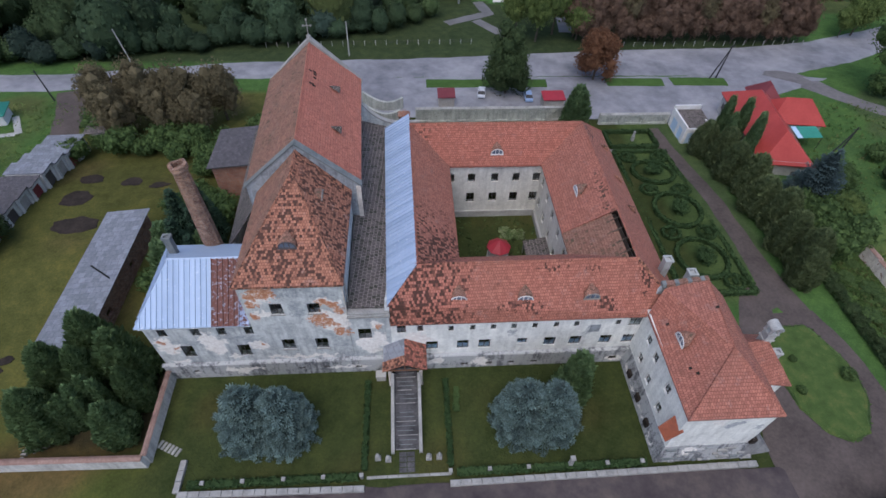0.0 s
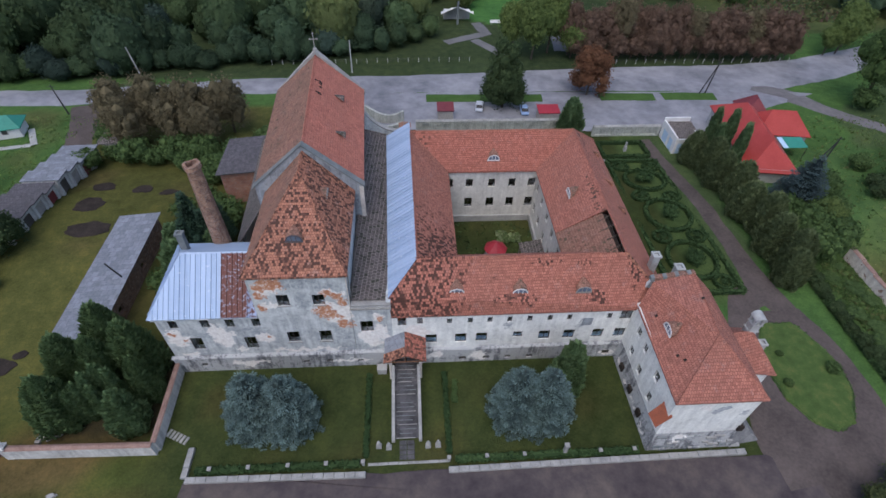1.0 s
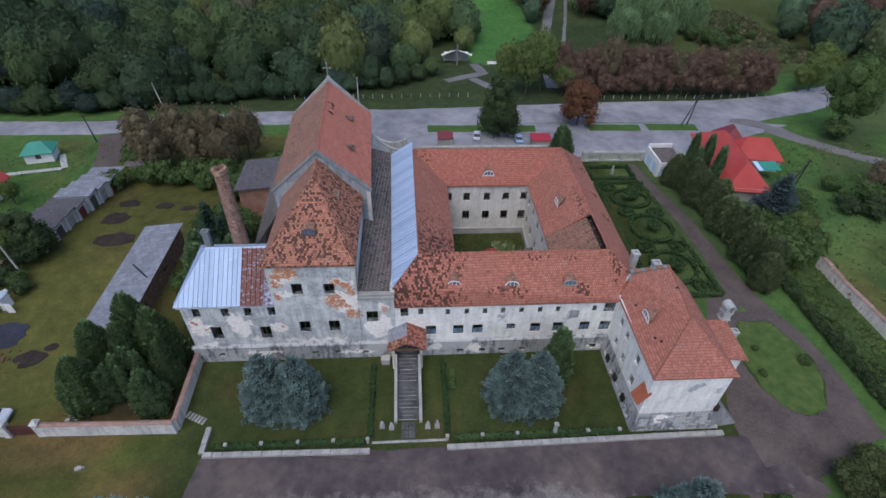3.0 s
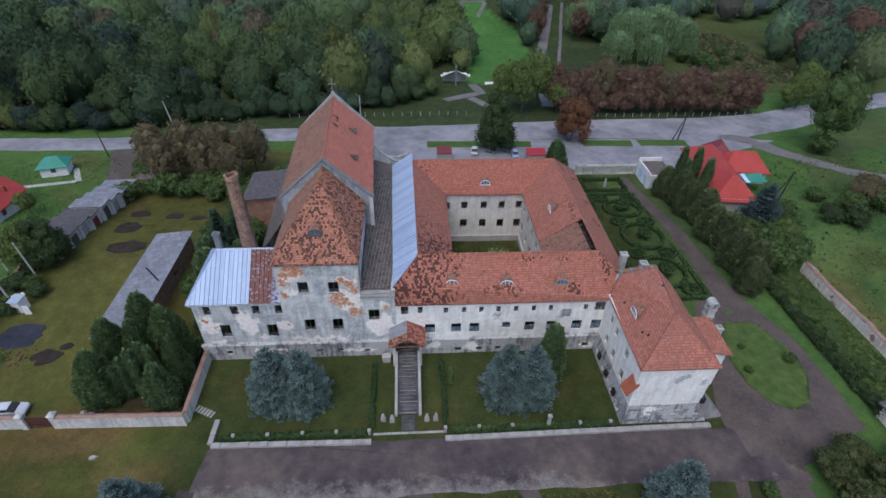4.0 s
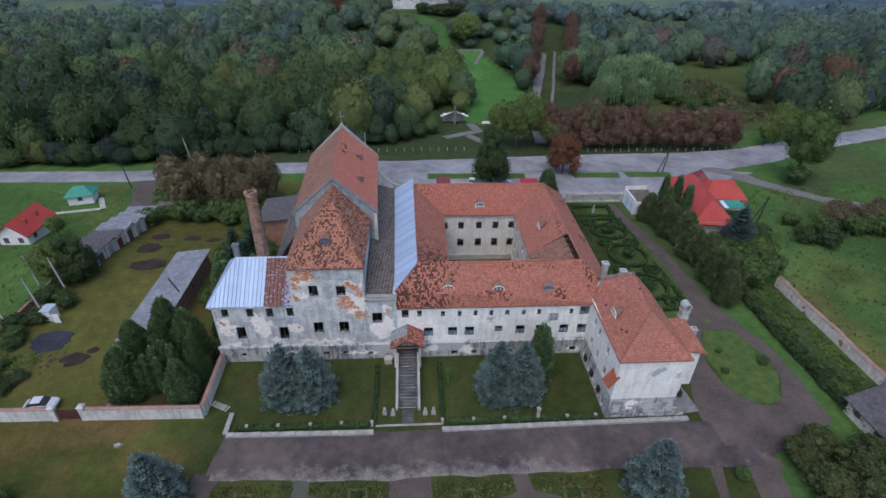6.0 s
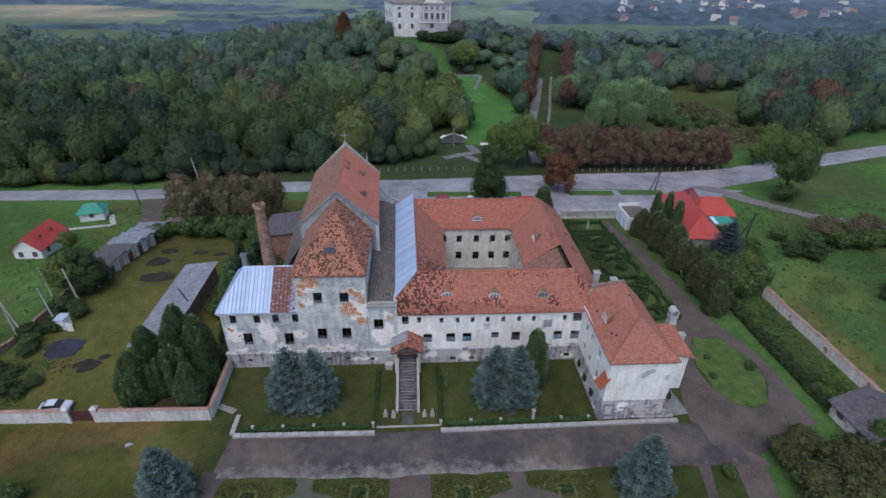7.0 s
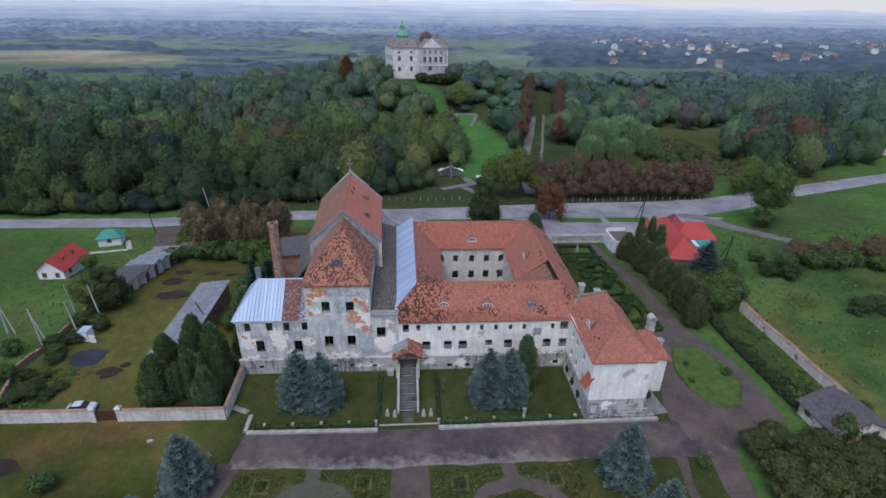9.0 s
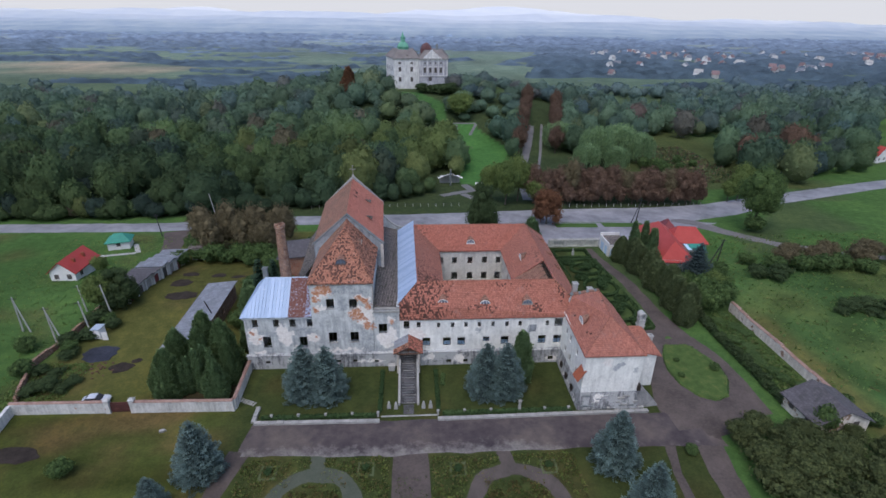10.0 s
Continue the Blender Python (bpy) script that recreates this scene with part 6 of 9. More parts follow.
plant(col, -35.3, 26.4, 0, 1.0, first=True)
for x, y, s, zs in ((-36.4, 25.8, 0.9, 0.88), (-34.3, 27.2, 1.0, 1.04), (-33.2, 27.0, 0.95, 0.98), (-37.3, 25.4, 0.8, 0.78), (-34.6, 25.6, 0.8, 0.85)):
    plant(col, x, y, x * 31, s, zs)
# row of conifers along the east lane
ln = make_conifer("conifer", "dense olive-green conifer in a row along the lane", "conifer tree", 8.2, 3.0, LEAF_LANE, 24, 4800, 0.32, "lane conifers", 0.46)
for i, (x, y, s, zs) in enumerate(((53.2, 74.5, 0.95, 0.85), (54.8, 70.5, 1.05, 0.95), (54.2, 66.0, 1.05, 0.9), (55.4, 61.8, 1.1, 0.95), (54.6, 57.2, 1.15, 0.85), (55.8, 53.4, 1.1, 0.95), (55.0, 49.0, 1.15, 0.9), (55.6, 45.0, 1.1, 0.95), (54.0, 42.6, 0.9, 0.8))):
    ob = plant(ln, x, y, i * 47, s * 0.9, zs, first=i == 0)
    tagged(ob, "dense olive-green conifer in a row along the lane", group="lane conifers")
for x, y, s in ((57.5, 78, 1.25), (59.2, 75.6, 1.35), (58.6, 70.2, 1.3), (60.5, 72.6, 1.2), (56.6, 74.2, 1.1)):
    plant(col, x, y, 30, s, s * 1.05)
# single broadleaf trees and bushes
gt = make_tree("tree", "round green broadleaf tree", "tree", 9.5, 4.0, LEAF_PARK, 31, 38, 5200, 0.36, 0.2, "park trees")
plant(gt, 36.5, 108, 0, 1.0, first=True)
for x, y, t, s in ((31.5, 123, 40, 1.3), (36.5, 127, 90, 1.35), (27, 127, 10, 1.1), (-63.5, 51.5, 30, 0.85), (-74, 70, 200, 0.5), (66.0, 53.0, 80, 0.62), (116, 126, 30, 1.1), (121, 131, 70, 1.25), (112, 125, 160, 0.8), (68, 62, 33, 0.45)):
    plant(gt, x, y, t, s, s * (1.35 if 100 < y < 130 and x < 60 else 1.1))
gt.matrix_basis = Matrix.Translation((42.0, 124.0, level(42, 124))) @ Matrix.Diagonal((1.1, 1.1, 1.1, 1))
big = make_tree("tree", "large green roadside tree with a dense low skirt", "tree", 19.0, 7.6, LEAF_GREEN, 34, 60, 15000, 0.40, 0.14, "", trunk_r=0.5)
plant(big, 104, 97.5, 60, 0.90, 1.06, first=True)
dt = make_tree("tree", "dark dense tree on the road verge", "tree", 10.5, 3.7, LEAF_SHADE, 33, 44, 8000, 0.30, 0.08, "", 0.35)
plant(dt, 20.3, 97.6, 0, 1.42, 1.40, first=True)
tagged(plant(dt, -60.6, 53.0, 80, 1.1, 0.85), "dark dense tree in front of the garages", group="")
ch = make_tree("tree", "rust-brown autumn horse chestnut by the road", "tree", 8.0, 3.9, LEAF_RUST, 35, 34, 6500, 0.30, 0.14, "rusty chestnuts", 0.25)
plant(ch, 41.0, 103.3, 0, 1.3, 1.35, first=True)
br = make_tree("tree", "brown autumn horse chestnut", "tree", 8.5, 4.0, LEAF_OLIVE, 36, 38, 4800, 0.29, 0.06, "brown chestnuts")
br2 = make_tree("tree", "dark reddish brown horse chestnut of a row", "tree", 8.5, 4.0, LEAF_BROWN, 37, 38, 4800, 0.29, 0.06, "chestnut row")
plant(br, -55.5, 87.0, 0, 1.25, 1.5, first=True)
for x, y, s in ((-48.5, 87.5, 1.0), (-41.5, 87, 0.98), (-35.5, 88, 0.95), (-44.5, 83, 0.8), (-52, 82, 0.85), (-38.5, 82.5, 0.75)):
    plant(br, x, y, x * 7, s * 1.22, s * 1.62)
for i in range(13):
    x = 41 + i * 4.7
    plant(br if i in (3, 7, 10) else br2, x + random.uniform(-1.0, 1.0), 126.5 + random.uniform(-2.0, 2.0) - 0.03 * (x - 41), i * 61, random.uniform(1.05, 1.4), random.uniform(1.6, 2.0) * (1 if i < 7 else 0.86), first=i == 0)
    plant(br2, x + 2.3 + random.uniform(-0.8, 0.8), 122.8 + random.uniform(-0.8, 0.8), i * 43 + 9, random.uniform(0.75, 0.95), random.uniform(0.75, 1.15))
bu = make_tree("bush", "loose rounded leafy green bush", "bush", 3.0, 2.0, LEAF_GREEN, 41, 30, 1900, 0.25, 0.0, "bushes")
plant(bu, -47.0, 9.5, 0, 0.9, first=True)
BUSHES = [(-58.5, 87, 1.5), (-55, 79.5, 1.3), (-47, 77, 1.2), (-41, 75.5, 1.3), (-36, 74.5, 1.2), (-32.5, 78, 1.5), (-27, 82, 1.6), (-23.5, 87, 1.4), (-29.5, 58, 1.8), (-34, 44.2, 1.3), (-30.6, 42.2, 1.2), (-58, 76, 1.4), (-51, 78, 1.8), (-44, 79, 1.9), (-38.5, 78.5, 1.8), (-33, 72, 1.7), (-56.5, 83, 1.7), (-25, 78, 1.6), (-21.5, 75, 1.8), (21.5, 180, 2.3), (19.5, 205, 1.5), (-36, 60, 1.3), (-33.5, 55.5, 1.5),
          (-31, 60, 1.3), (-34, 64, 1.1), (-34.5, 70, 1.2), (-30, 76, 1.1), (-66, 31, 1.0), (-70, 38, 1.1), (-60.5, 47, 0.9), (-62, 37.6, 0.8), (-60, 28, 0.7), (52.2, 27.8, 0.55), (45.4, 26.0, 0.35), (46.6, 30.2, 0.3), (33.5, 80, 1.1), (34.2, 76, 0.9), (33.3, 72, 0.7), (32.5, 66, 0.6), (31.8, 60, 0.6), (31.8, 54, 0.55), (31.8, 48, 0.5),
          (38.6, 9.5, 0.55), (75, 66, 1.1), (72, 68, 0.9)]
for i, (x, y, s) in enumerate(BUSHES):
    plant(bu, x, y, i * 73, s, s * random.uniform(0.8, 1.1))
tagged(plant(bu, 102.5, 95.0, 0, 1.9, 1.8), "dark rounded bush under the roadside tree", group="bushes")
# olive and brown scrub in the east meadow
ol = make_tree("bush", "tall olive-brown scrub bush in the meadow", "bush", 3.2, 2.2, LEAF_OLIVE, 48, 34, 3000, 0.20, 0.0, "meadow scrub")
SCRUB = ((94, 70, 1.9, 2.1), (98.5, 74, 1.7, 2.0), (103, 70, 2.0, 2.2), (108, 73, 1.8, 2.3), (113, 69, 2.1, 2.5), (118, 72, 2.2, 2.6), (124, 68, 2.3, 2.7), (130, 73, 2.4, 2.9))
for i, (x, y, s, zs) in enumerate(SCRUB):
    plant(ol, x, y, i * 77, s * 0.9, zs * 0.8, first=i == 0)
for i, (x, y, s, zs) in enumerate(((89.5, 66.5, 1.6, 1.4), (96, 66, 1.5, 1.5), (101, 65.5, 1.7, 1.6), (106.5, 67, 1.5, 1.5), (111, 64, 1.5, 1.3), (85, 71, 1.2, 1.1))):
    tagged(plant(bu, x, y, i * 59, s, zs), "rounded green bush in the meadow scrub", group="meadow bushes")
for i, (x, y, s, zs) in enumerate(((61.6, 47.4, 1.7, 1.9), (64.6, 49.6, 1.9, 2.0), (62.0, 51.4, 1.8, 2.1), (65.8, 53.6, 1.9, 2.0), (61.4, 55.6, 1.5, 1.7), (67.6, 51.0, 1.3, 1.5), (70.5, 57.5, 1.2, 1.2), (71.5, 62.0, 1.4, 1.4), (60.6, 12.6, 0.95, 1.75), (68.6, 18.2, 0.7, 0.7), (69.4, 13.5, 0.8, 0.8))):
    tagged(plant(bu, x, y, i * 83, s, zs), "big loose dark green bush beside the garden wall", group="wall bushes")
# nettles and elder along the ruined wall
sh = make_tree("bush", "low dark shrub among nettles", "bush", 2.4, 2.0, LEAF_SHADE, 43, 26, 1600, 0.26, 0.0, "yard shrubs")
for i, (x, y, s, zs) in enumerate(((-59.8, 27.4, 1.1, 0.9), (-62.0, 26.2, 1.0, 0.7), (-57.4, 26.6, 0.8, 0.5), (-63.6, 40.0, 1.2, 0.9), (-61.0, 41.8, 1.2, 0.8), (-58.8, 45.6, 1.0, 0.8), (-62.6, 47.4, 1.3, 1.1), (-61.8, 36.0, 1.1, 0.6), (-63.4, 31.4, 0.9, 0.6), (-60.4, 31.0, 0.8, 0.45), (-56.6, 29.0, 0.9, 0.35), (82, 62, 1.3, 1.2), (85.5, 60.5, 1.5, 1.1), (88.5, 63, 1.4, 1.2), (84, 65, 1.2, 0.9), (93, 47, 1.4, 0.8), (97, 48, 1.6, 0.9), (101, 46, 1.5, 0.9), (96, 44, 1.2, 0.6), (90, 45, 1.0, 0.6))):
    plant(sh, x, y, i * 67, s, zs, first=i == 0)
for i in range(17):
    y = 18.6 + i * 1.85
    tagged(plant(sh, 58.9 - 0.02 * (y - 18) + random.uniform(-0.3, 0.3), y, i * 59, random.uniform(0.5, 0.75), random.uniform(0.45, 0.75)), "shaggy dark shrub of an overgrown hedge row", group="hedge row shrubs")
for i in range(12):
    tagged(plant(bu, random.uniform(60.8, 65.2), 20 + i * 2.3, i * 41, random.uniform(0.6, 0.9), random.uniform(0.2, 0.35)), "low green weeds and brambles inside the wall", group="brambles")
# thicket at the corner of the forecourt
tk = make_tree("bush", "dense overgrown dark olive bush of a thicket", "bush", 3.0, 2.1, LEAF_THICKET, 47, 40, 3800, 0.18, 0.0, "thicket")
for i, (x, y, s, zs) in enumerate(((47.0, 11.2, 1.3, 1.15), (50.5, 13.0, 1.2, 1.2), (48.0, 7.0, 1.6, 1.3), (52.5, 9.0, 1.6, 1.5), (56.0, 11.0, 1.5, 1.2), (46.8, 3.0, 1.6, 1.3), (51.5, 3.8, 1.8, 1.5), (56.5, 5.5, 1.8, 1.5), (60.0, 8.0, 1.5, 1.2), (61.5, 3.0, 1.7, 1.3), (49.0, -1.5, 1.8, 1.4), (55.5, -1.0, 1.8, 1.5), (66, 7, 1.4, 1.2), (63.5, 10.5, 1.0, 0.9))):
    plant(tk, x, y, i * 51, s, zs, first=i == 0)
def make_willow(name, label, height, rx, leaf, seed, group):
    """A weeping willow: a billowing crown from which curtains of leafy strands hang."""
    rng = np.random.default_rng(seed)
    e = thing(name, (0, 0, 0), label, "tree", group)
    part("trunk", trunk_mesh(height * 0.6, 0.4, rng, 5, rx * 0.5), BARK, e)
    q, t = crown_arrays(rng, rx * 0.86, height * 0.30, 26, 3000, 0.34)
    off = np.array([0, 0, height * 0.68])
    quads = [q + off]
    strands = 420
    a, r = rng.uniform(0, 6.28, strands), rx * np.sqrt(rng.uniform(0.3, 1.05, strands))
    lobes = 1 + 0.13 * np.sin(5 * a + 1.0) + 0.09 * np.sin(9 * a)
    top = height * (0.97 - 0.34 * (r / rx) ** 2) + rng.normal(size=strands) * 0.3
    low = height * rng.uniform(0.12, 0.42, strands)
    for i in range(strands):
        m = max(4, int((top[i] - low[i]) / 0.42))
        zz = np.linspace(top[i], low[i], m)
        o = np.stack([r[i] * lobes[i] * math.cos(a[i]) + 0.10 * rng.normal(size=m), r[i] * lobes[i] * math.sin(a[i]) + 0.10 * rng.normal(size=m), zz], 1)
        d = rng.normal(size=(m, 3)) * np.array([0.6, 0.6, 0.15])
        d /= np.linalg.norm(d, axis=1)[:, None]
        w, h = 0.17 * d, np.array([0, 0, 0.34])
        quads.append(np.stack([o - h, o - w, o + h, o + w], 1))
    ob = new("crown", mesh_from("crown", np.concatenate(quads), t + off, [leaf]))
    ob.parent = e
    return e


wl = make_willow("willow", "pale green round weeping willow", 10, 6.0, LEAF_BRIGHT, 44, "willows")
for i in range(8):
    for side in (-1, 1):
        y = 203 + i * 10.5
        x = 58 + (y - 205) * 0.25 + (3.4 + side * 9.0)
        plant(br2, x, y, i * 77 + side, 1.05, 1.85 + 0.15 * math.sin(i * 2.3))
for x, y, sc in ((103, 176, 1.6), (107, 171, 1.9), (111, 175, 1.3), (108, 166, 1.6), (122, 184, 1.3), (127, 178, 1.1), (118, 172, 1.2)):
    tagged(plant(bu, x, y, x * 31, sc, sc * 1.2), "loose leafy bush in the clearing", group="clearing bushes")
plant(wl, 84, 184, 0, 1.3, 1.8, first=True)
for x, y, s in ((96, 190, 1.35), (104, 186, 1.1), (77, 176, 0.9), (89, 173, 0.85), (73, 212, 1.1)):
    plant(wl, x, y, x * 3, s, s * 1.35)

# trees and bushes at the foot of the castle
for x, y, s, zs in ((7.0, 291, 3.0, 2.6), (12.5, 288, 2.6, 2.2), (18.5, 285, 3.2, 2.8), (25.0, 288, 3.2, 3.0), (30.0, 296, 2.8, 2.6), (16, 293, 2.4, 2.3), (31, 280, 2.6, 2.2)):
    tagged(plant(sh, x, y, x * 40, s, zs), "dark rounded bush at the foot of the castle", group="castle bushes")
tagged(plant(gt, 27.0, 246, 20, 2.1, 1.6), "broad dark green tree above the park lawn", group="park trees")
rc = make_conifer("tree", "tall rust-brown pointed tree beside the castle", "tree", 17.0, 6.2, LEAF_RUST, 39, 2600, 0.9, "", 0.6)
plant(rc, -38.0, 284, 0, 1.0, first=True)

# woods: one mass of trees behind the road
FOREST_EDGE = [(-430, 116), (-128, 113), (-78, 115), (-45, 121), (-6, 130), (8, 141)]


def edge_y(x):
    for (x0, y0), (x1, y1) in zip(FOREST_EDGE, FOREST_EDGE[1:]):
        if x0 <= x <= x1:
            return y0 + (y1 - y0) * (x - x0) / (x1 - x0)
    return 1e9


def wooded(x, y):
    if math.hypot(x - 14.5, y - 150) < 10:
        return 0
    if -25 < x < 31 and 294 < y < 343 or inside(x, y, LAWN) or inside(x, y, SLOPE):
        return 0
    if -16 < x < 3 and 262 < y < 296 and x > -16 + 0.1 * (y - 262):
        return 0
    if 214 < y < 244 and 10 < x < 38 or 3 < x < 26 and 262 < y < 300:
        return 0
    if x < 8 and y < 300:
        return 1 if y > edge_y(x) else 0
    ax = 46 + (y - 163) * 0.265
    if y < 300 and 8 <= x < ax - 6:
        return 1 if (y > 160 and x > 44) or y > 238 or x < 20 and y > 150 else 0
    if y < 300 and x < ax + 18:
        return 0
    if y < 300:
        if x > 96 and x < 138 + (y - 174) * 0.57 and y < 236:
            return 0
        if x > 138:
            return 1 if y > 143 + (x - 138) * 0.40 else 0
        return 1 if y > 200 else 0
    n = noise.noise((x * 0.014, y * 0.02, 3))
    if x < 40:
        return 1 if y < 385 + 25 * n else 0.04
    if y < 430:
        return 0.95 if n > 0.12 or x > 0.62 * y else 0.2
    return 0.5 if n > 0.1 and x > 0.3 * y else 0.03


def dome(rng, lumps, leaves, size, rough):
    """One woodland crown: a body of many boughs with leaf sprays over it. Returns body points and faces, and leaf quads, for a crown of radius 1."""
    bm = bmesh.new()
    bmesh.ops.create_icosphere(bm, subdivisions=rough, radius=1.0)
    bm.verts.ensure_lookup_table()
    v = np.array([p.co for p in bm.verts])
    f = np.array([[p.index for p in q.verts] for q in bm.faces])
    bm.free()
    d = rng.normal(size=(lumps, 3))
    d[:, 2] = np.abs(d[:, 2]) * 0.9 - 0.25
    d /= np.linalg.norm(d, axis=1)[:, None]
    reach, wide = rng.uniform(0.12, 0.34, lumps), rng.uniform(0.20, 0.40, lumps)

    def radius(n):
        ang = np.arccos(np.clip(n @ d.T, -1, 1))
        return 0.62 + np.max(reach * np.exp(-(ang / wide) ** 2), axis=1)
    body = v * (radius(v) * 0.90)[:, None]
    n = rng.normal(size=(leaves, 3))
    n[:, 2] += 0.55
    n /= np.linalg.norm(n, axis=1)[:, None]
    p = n * (radius(n) * rng.uniform(0.86, 1.08, leaves))[:, None]
    t = np.cross(n, rng.normal(size=(leaves, 3)))
    t /= np.linalg.norm(t, axis=1)[:, None]
    u = np.cross(n + 0.8 * rng.normal(size=(leaves, 3)), t)
    u /= np.linalg.norm(u, axis=1)[:, None] + 1e-9
    s = size * rng.uniform(0.5, 1.3, (leaves, 1))
    q = np.stack([p - t * s * 0.5, p - u * s * 0.4, p + t * s * 0.5, p + u * s * 0.6], axis=1)
    return body, f, q


def woods():
    rng = np.random.default_rng(77)
    trees = []
    for ring, (y0, y1, gap) in enumerate(((111, 215, 9.0), (215, 330, 10.2), (330, 470, 12.5))):
        y = y0
        while y < y1:
            half = 0.9 * (y + 42) + 12
            x = -half
            while x < half:
                px, py = x + rng.uniform(-0.45, 0.45) * gap, y + rng.uniform(-0.45, 0.45) * gap
                if rng.random() < wooded(px, py):
                    trees.append((px, py, ring))
                x += gap
            y += gap * 0.9
    x = -400.0
    while x < 8:
        trees.append((x, edge_y(x) - 0.8 + rng.uniform(-1.6, 1.6), 9))
        x += rng.uniform(2.6, 4.6)
    pal = [(0.068, 0.112, 0.062), (0.098, 0.148, 0.060), (0.122, 0.152, 0.058), (0.064, 0.102, 0.078), (0.104, 0.096, 0.062), (0.070, 0.098, 0.066)]
    kinds = [[dome(np.random.default_rng(500 + ring * 20 + k), *spec) for k in range(7)] for ring, spec in enumerate(((46, 640, 0.115, 3), (30, 340, 0.135, 2), (16, 120, 0.19, 2)))]
    browns = [(143, 266, 22, 6), (157, 184, 8, 6), (118, 214, 7, 5), (190, 196, 7, 6)]
    co, quads, tris, tint, base_i = [], [], [], [], 0
    for px, py, ring in trees:
        low, ring = ring == 9, ring % 9
        body, f, q = kinds[ring][rng.integers(7)]
        big = rng.random() ** 1.2
        rx = (3.9 + 4.2 * big) * (1, 1.08, 1.25)[ring]
        h = (8.5 + 10.0 * big) * rng.uniform(0.85, 1.15) * (1, 1, 0.8)[ring]
        if py > 225 and math.hypot(px - 2, py - 318) < 95:
            h *= 0.62 if px > -8 else 0.85
        if -14 < px < 12 and 190 < py < 238:
            h = rng.uniform(12, 16)
        if low:
            rx, h = rng.uniform(3.0, 4.6), rng.uniform(4.5, 9.0)
        a = rng.uniform(0, 6.28)
        R = np.array([[math.cos(a), -math.sin(a), 0], [math.sin(a), math.cos(a), 0], [0, 0, 1]])
        o = np.array([px, py, level(px, py) + h * 0.40])
        S = np.array([rx, rx, h * 0.62])
        pts = np.concatenate([body, q.reshape(-1, 3)]) @ R.T * S + o
        co.append(pts)
        tris.append(f + base_i)
        quads.append(np.arange(len(q) * 4).reshape(-1, 4) + base_i + len(body))
        base_i += len(pts)
        stand = smooth(-0.45, 0.45, noise.noise((px * 0.022, py * 0.03, 12.0)))
        base = np.array(pal[0]) * (1 - stand) + np.array(pal[1]) * stand
        odd = rng.random()
        if odd < 0.20:
            base = np.array(pal[2 + int(odd * 20)])
        base = base * rng.uniform(0.72, 1.28) * (0.90 + 0.30 * smooth(125, 200, py))
        if -16 < px < 18 and 165 < py < 272 and rng.random() < 0.75:
            base = np.array((0.124, 0.168, 0.060)) * rng.uniform(0.8, 1.1)
        base = base * (1 - 0.28 * smooth(0, -60, px) * smooth(240, 130, py))
        # haze blue put into crowns on the right and on the castle hill
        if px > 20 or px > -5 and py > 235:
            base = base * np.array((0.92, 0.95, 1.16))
        if any(((px - bx) / sx) ** 2 + ((py - by) / sy) ** 2 < 1 for bx, by, sx, sy in browns):
            base = np.array((0.138, 0.090, 0.065)) * rng.uniform(0.85, 1.1)
        # distance haze is mixed into the crown colour beyond 200 m
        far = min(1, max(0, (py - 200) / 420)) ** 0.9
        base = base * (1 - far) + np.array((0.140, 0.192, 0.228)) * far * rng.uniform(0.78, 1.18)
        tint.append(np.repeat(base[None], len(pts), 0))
    co, tris, quads, tint = np.concatenate(co), np.concatenate(tris), np.concatenate(quads), np.concatenate(tint)
    nt, nq = len(tris), len(quads)
    me = bpy.data.meshes.new("woods")
    me.vertices.add(len(co))
    me.vertices.foreach_set("co", co.astype(np.float32).ravel())
    me.loops.add(nt * 3 + nq * 4)
    me.loops.foreach_set("vertex_index", np.concatenate([tris.ravel(), quads.ravel()]).astype(np.int32))
    me.polygons.add(nt + nq)
    me.polygons.foreach_set("loop_start", np.concatenate([np.arange(nt) * 3, nt * 3 + np.arange(nq) * 4]).astype(np.int32))
    me.polygons.foreach_set("use_smooth", np.concatenate([np.ones(nt, bool), np.zeros(nq, bool)]))
    me.materials.append(LEAF_ANY)
    at = me.color_attributes.new("tint", "FLOAT_COLOR", "POINT")
    at.data.foreach_set("color", np.concatenate([tint, np.ones((len(tint), 1))], axis=1).astype(np.float32).ravel())
    me.update(calc_edges=True)
    print("woods", len(trees), "trees", nt + 2 * nq, "triangles")
    return tagged(new("woods", me), "dense mixed green woods with a few brown crowns", "woods", kind="stuff")


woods()


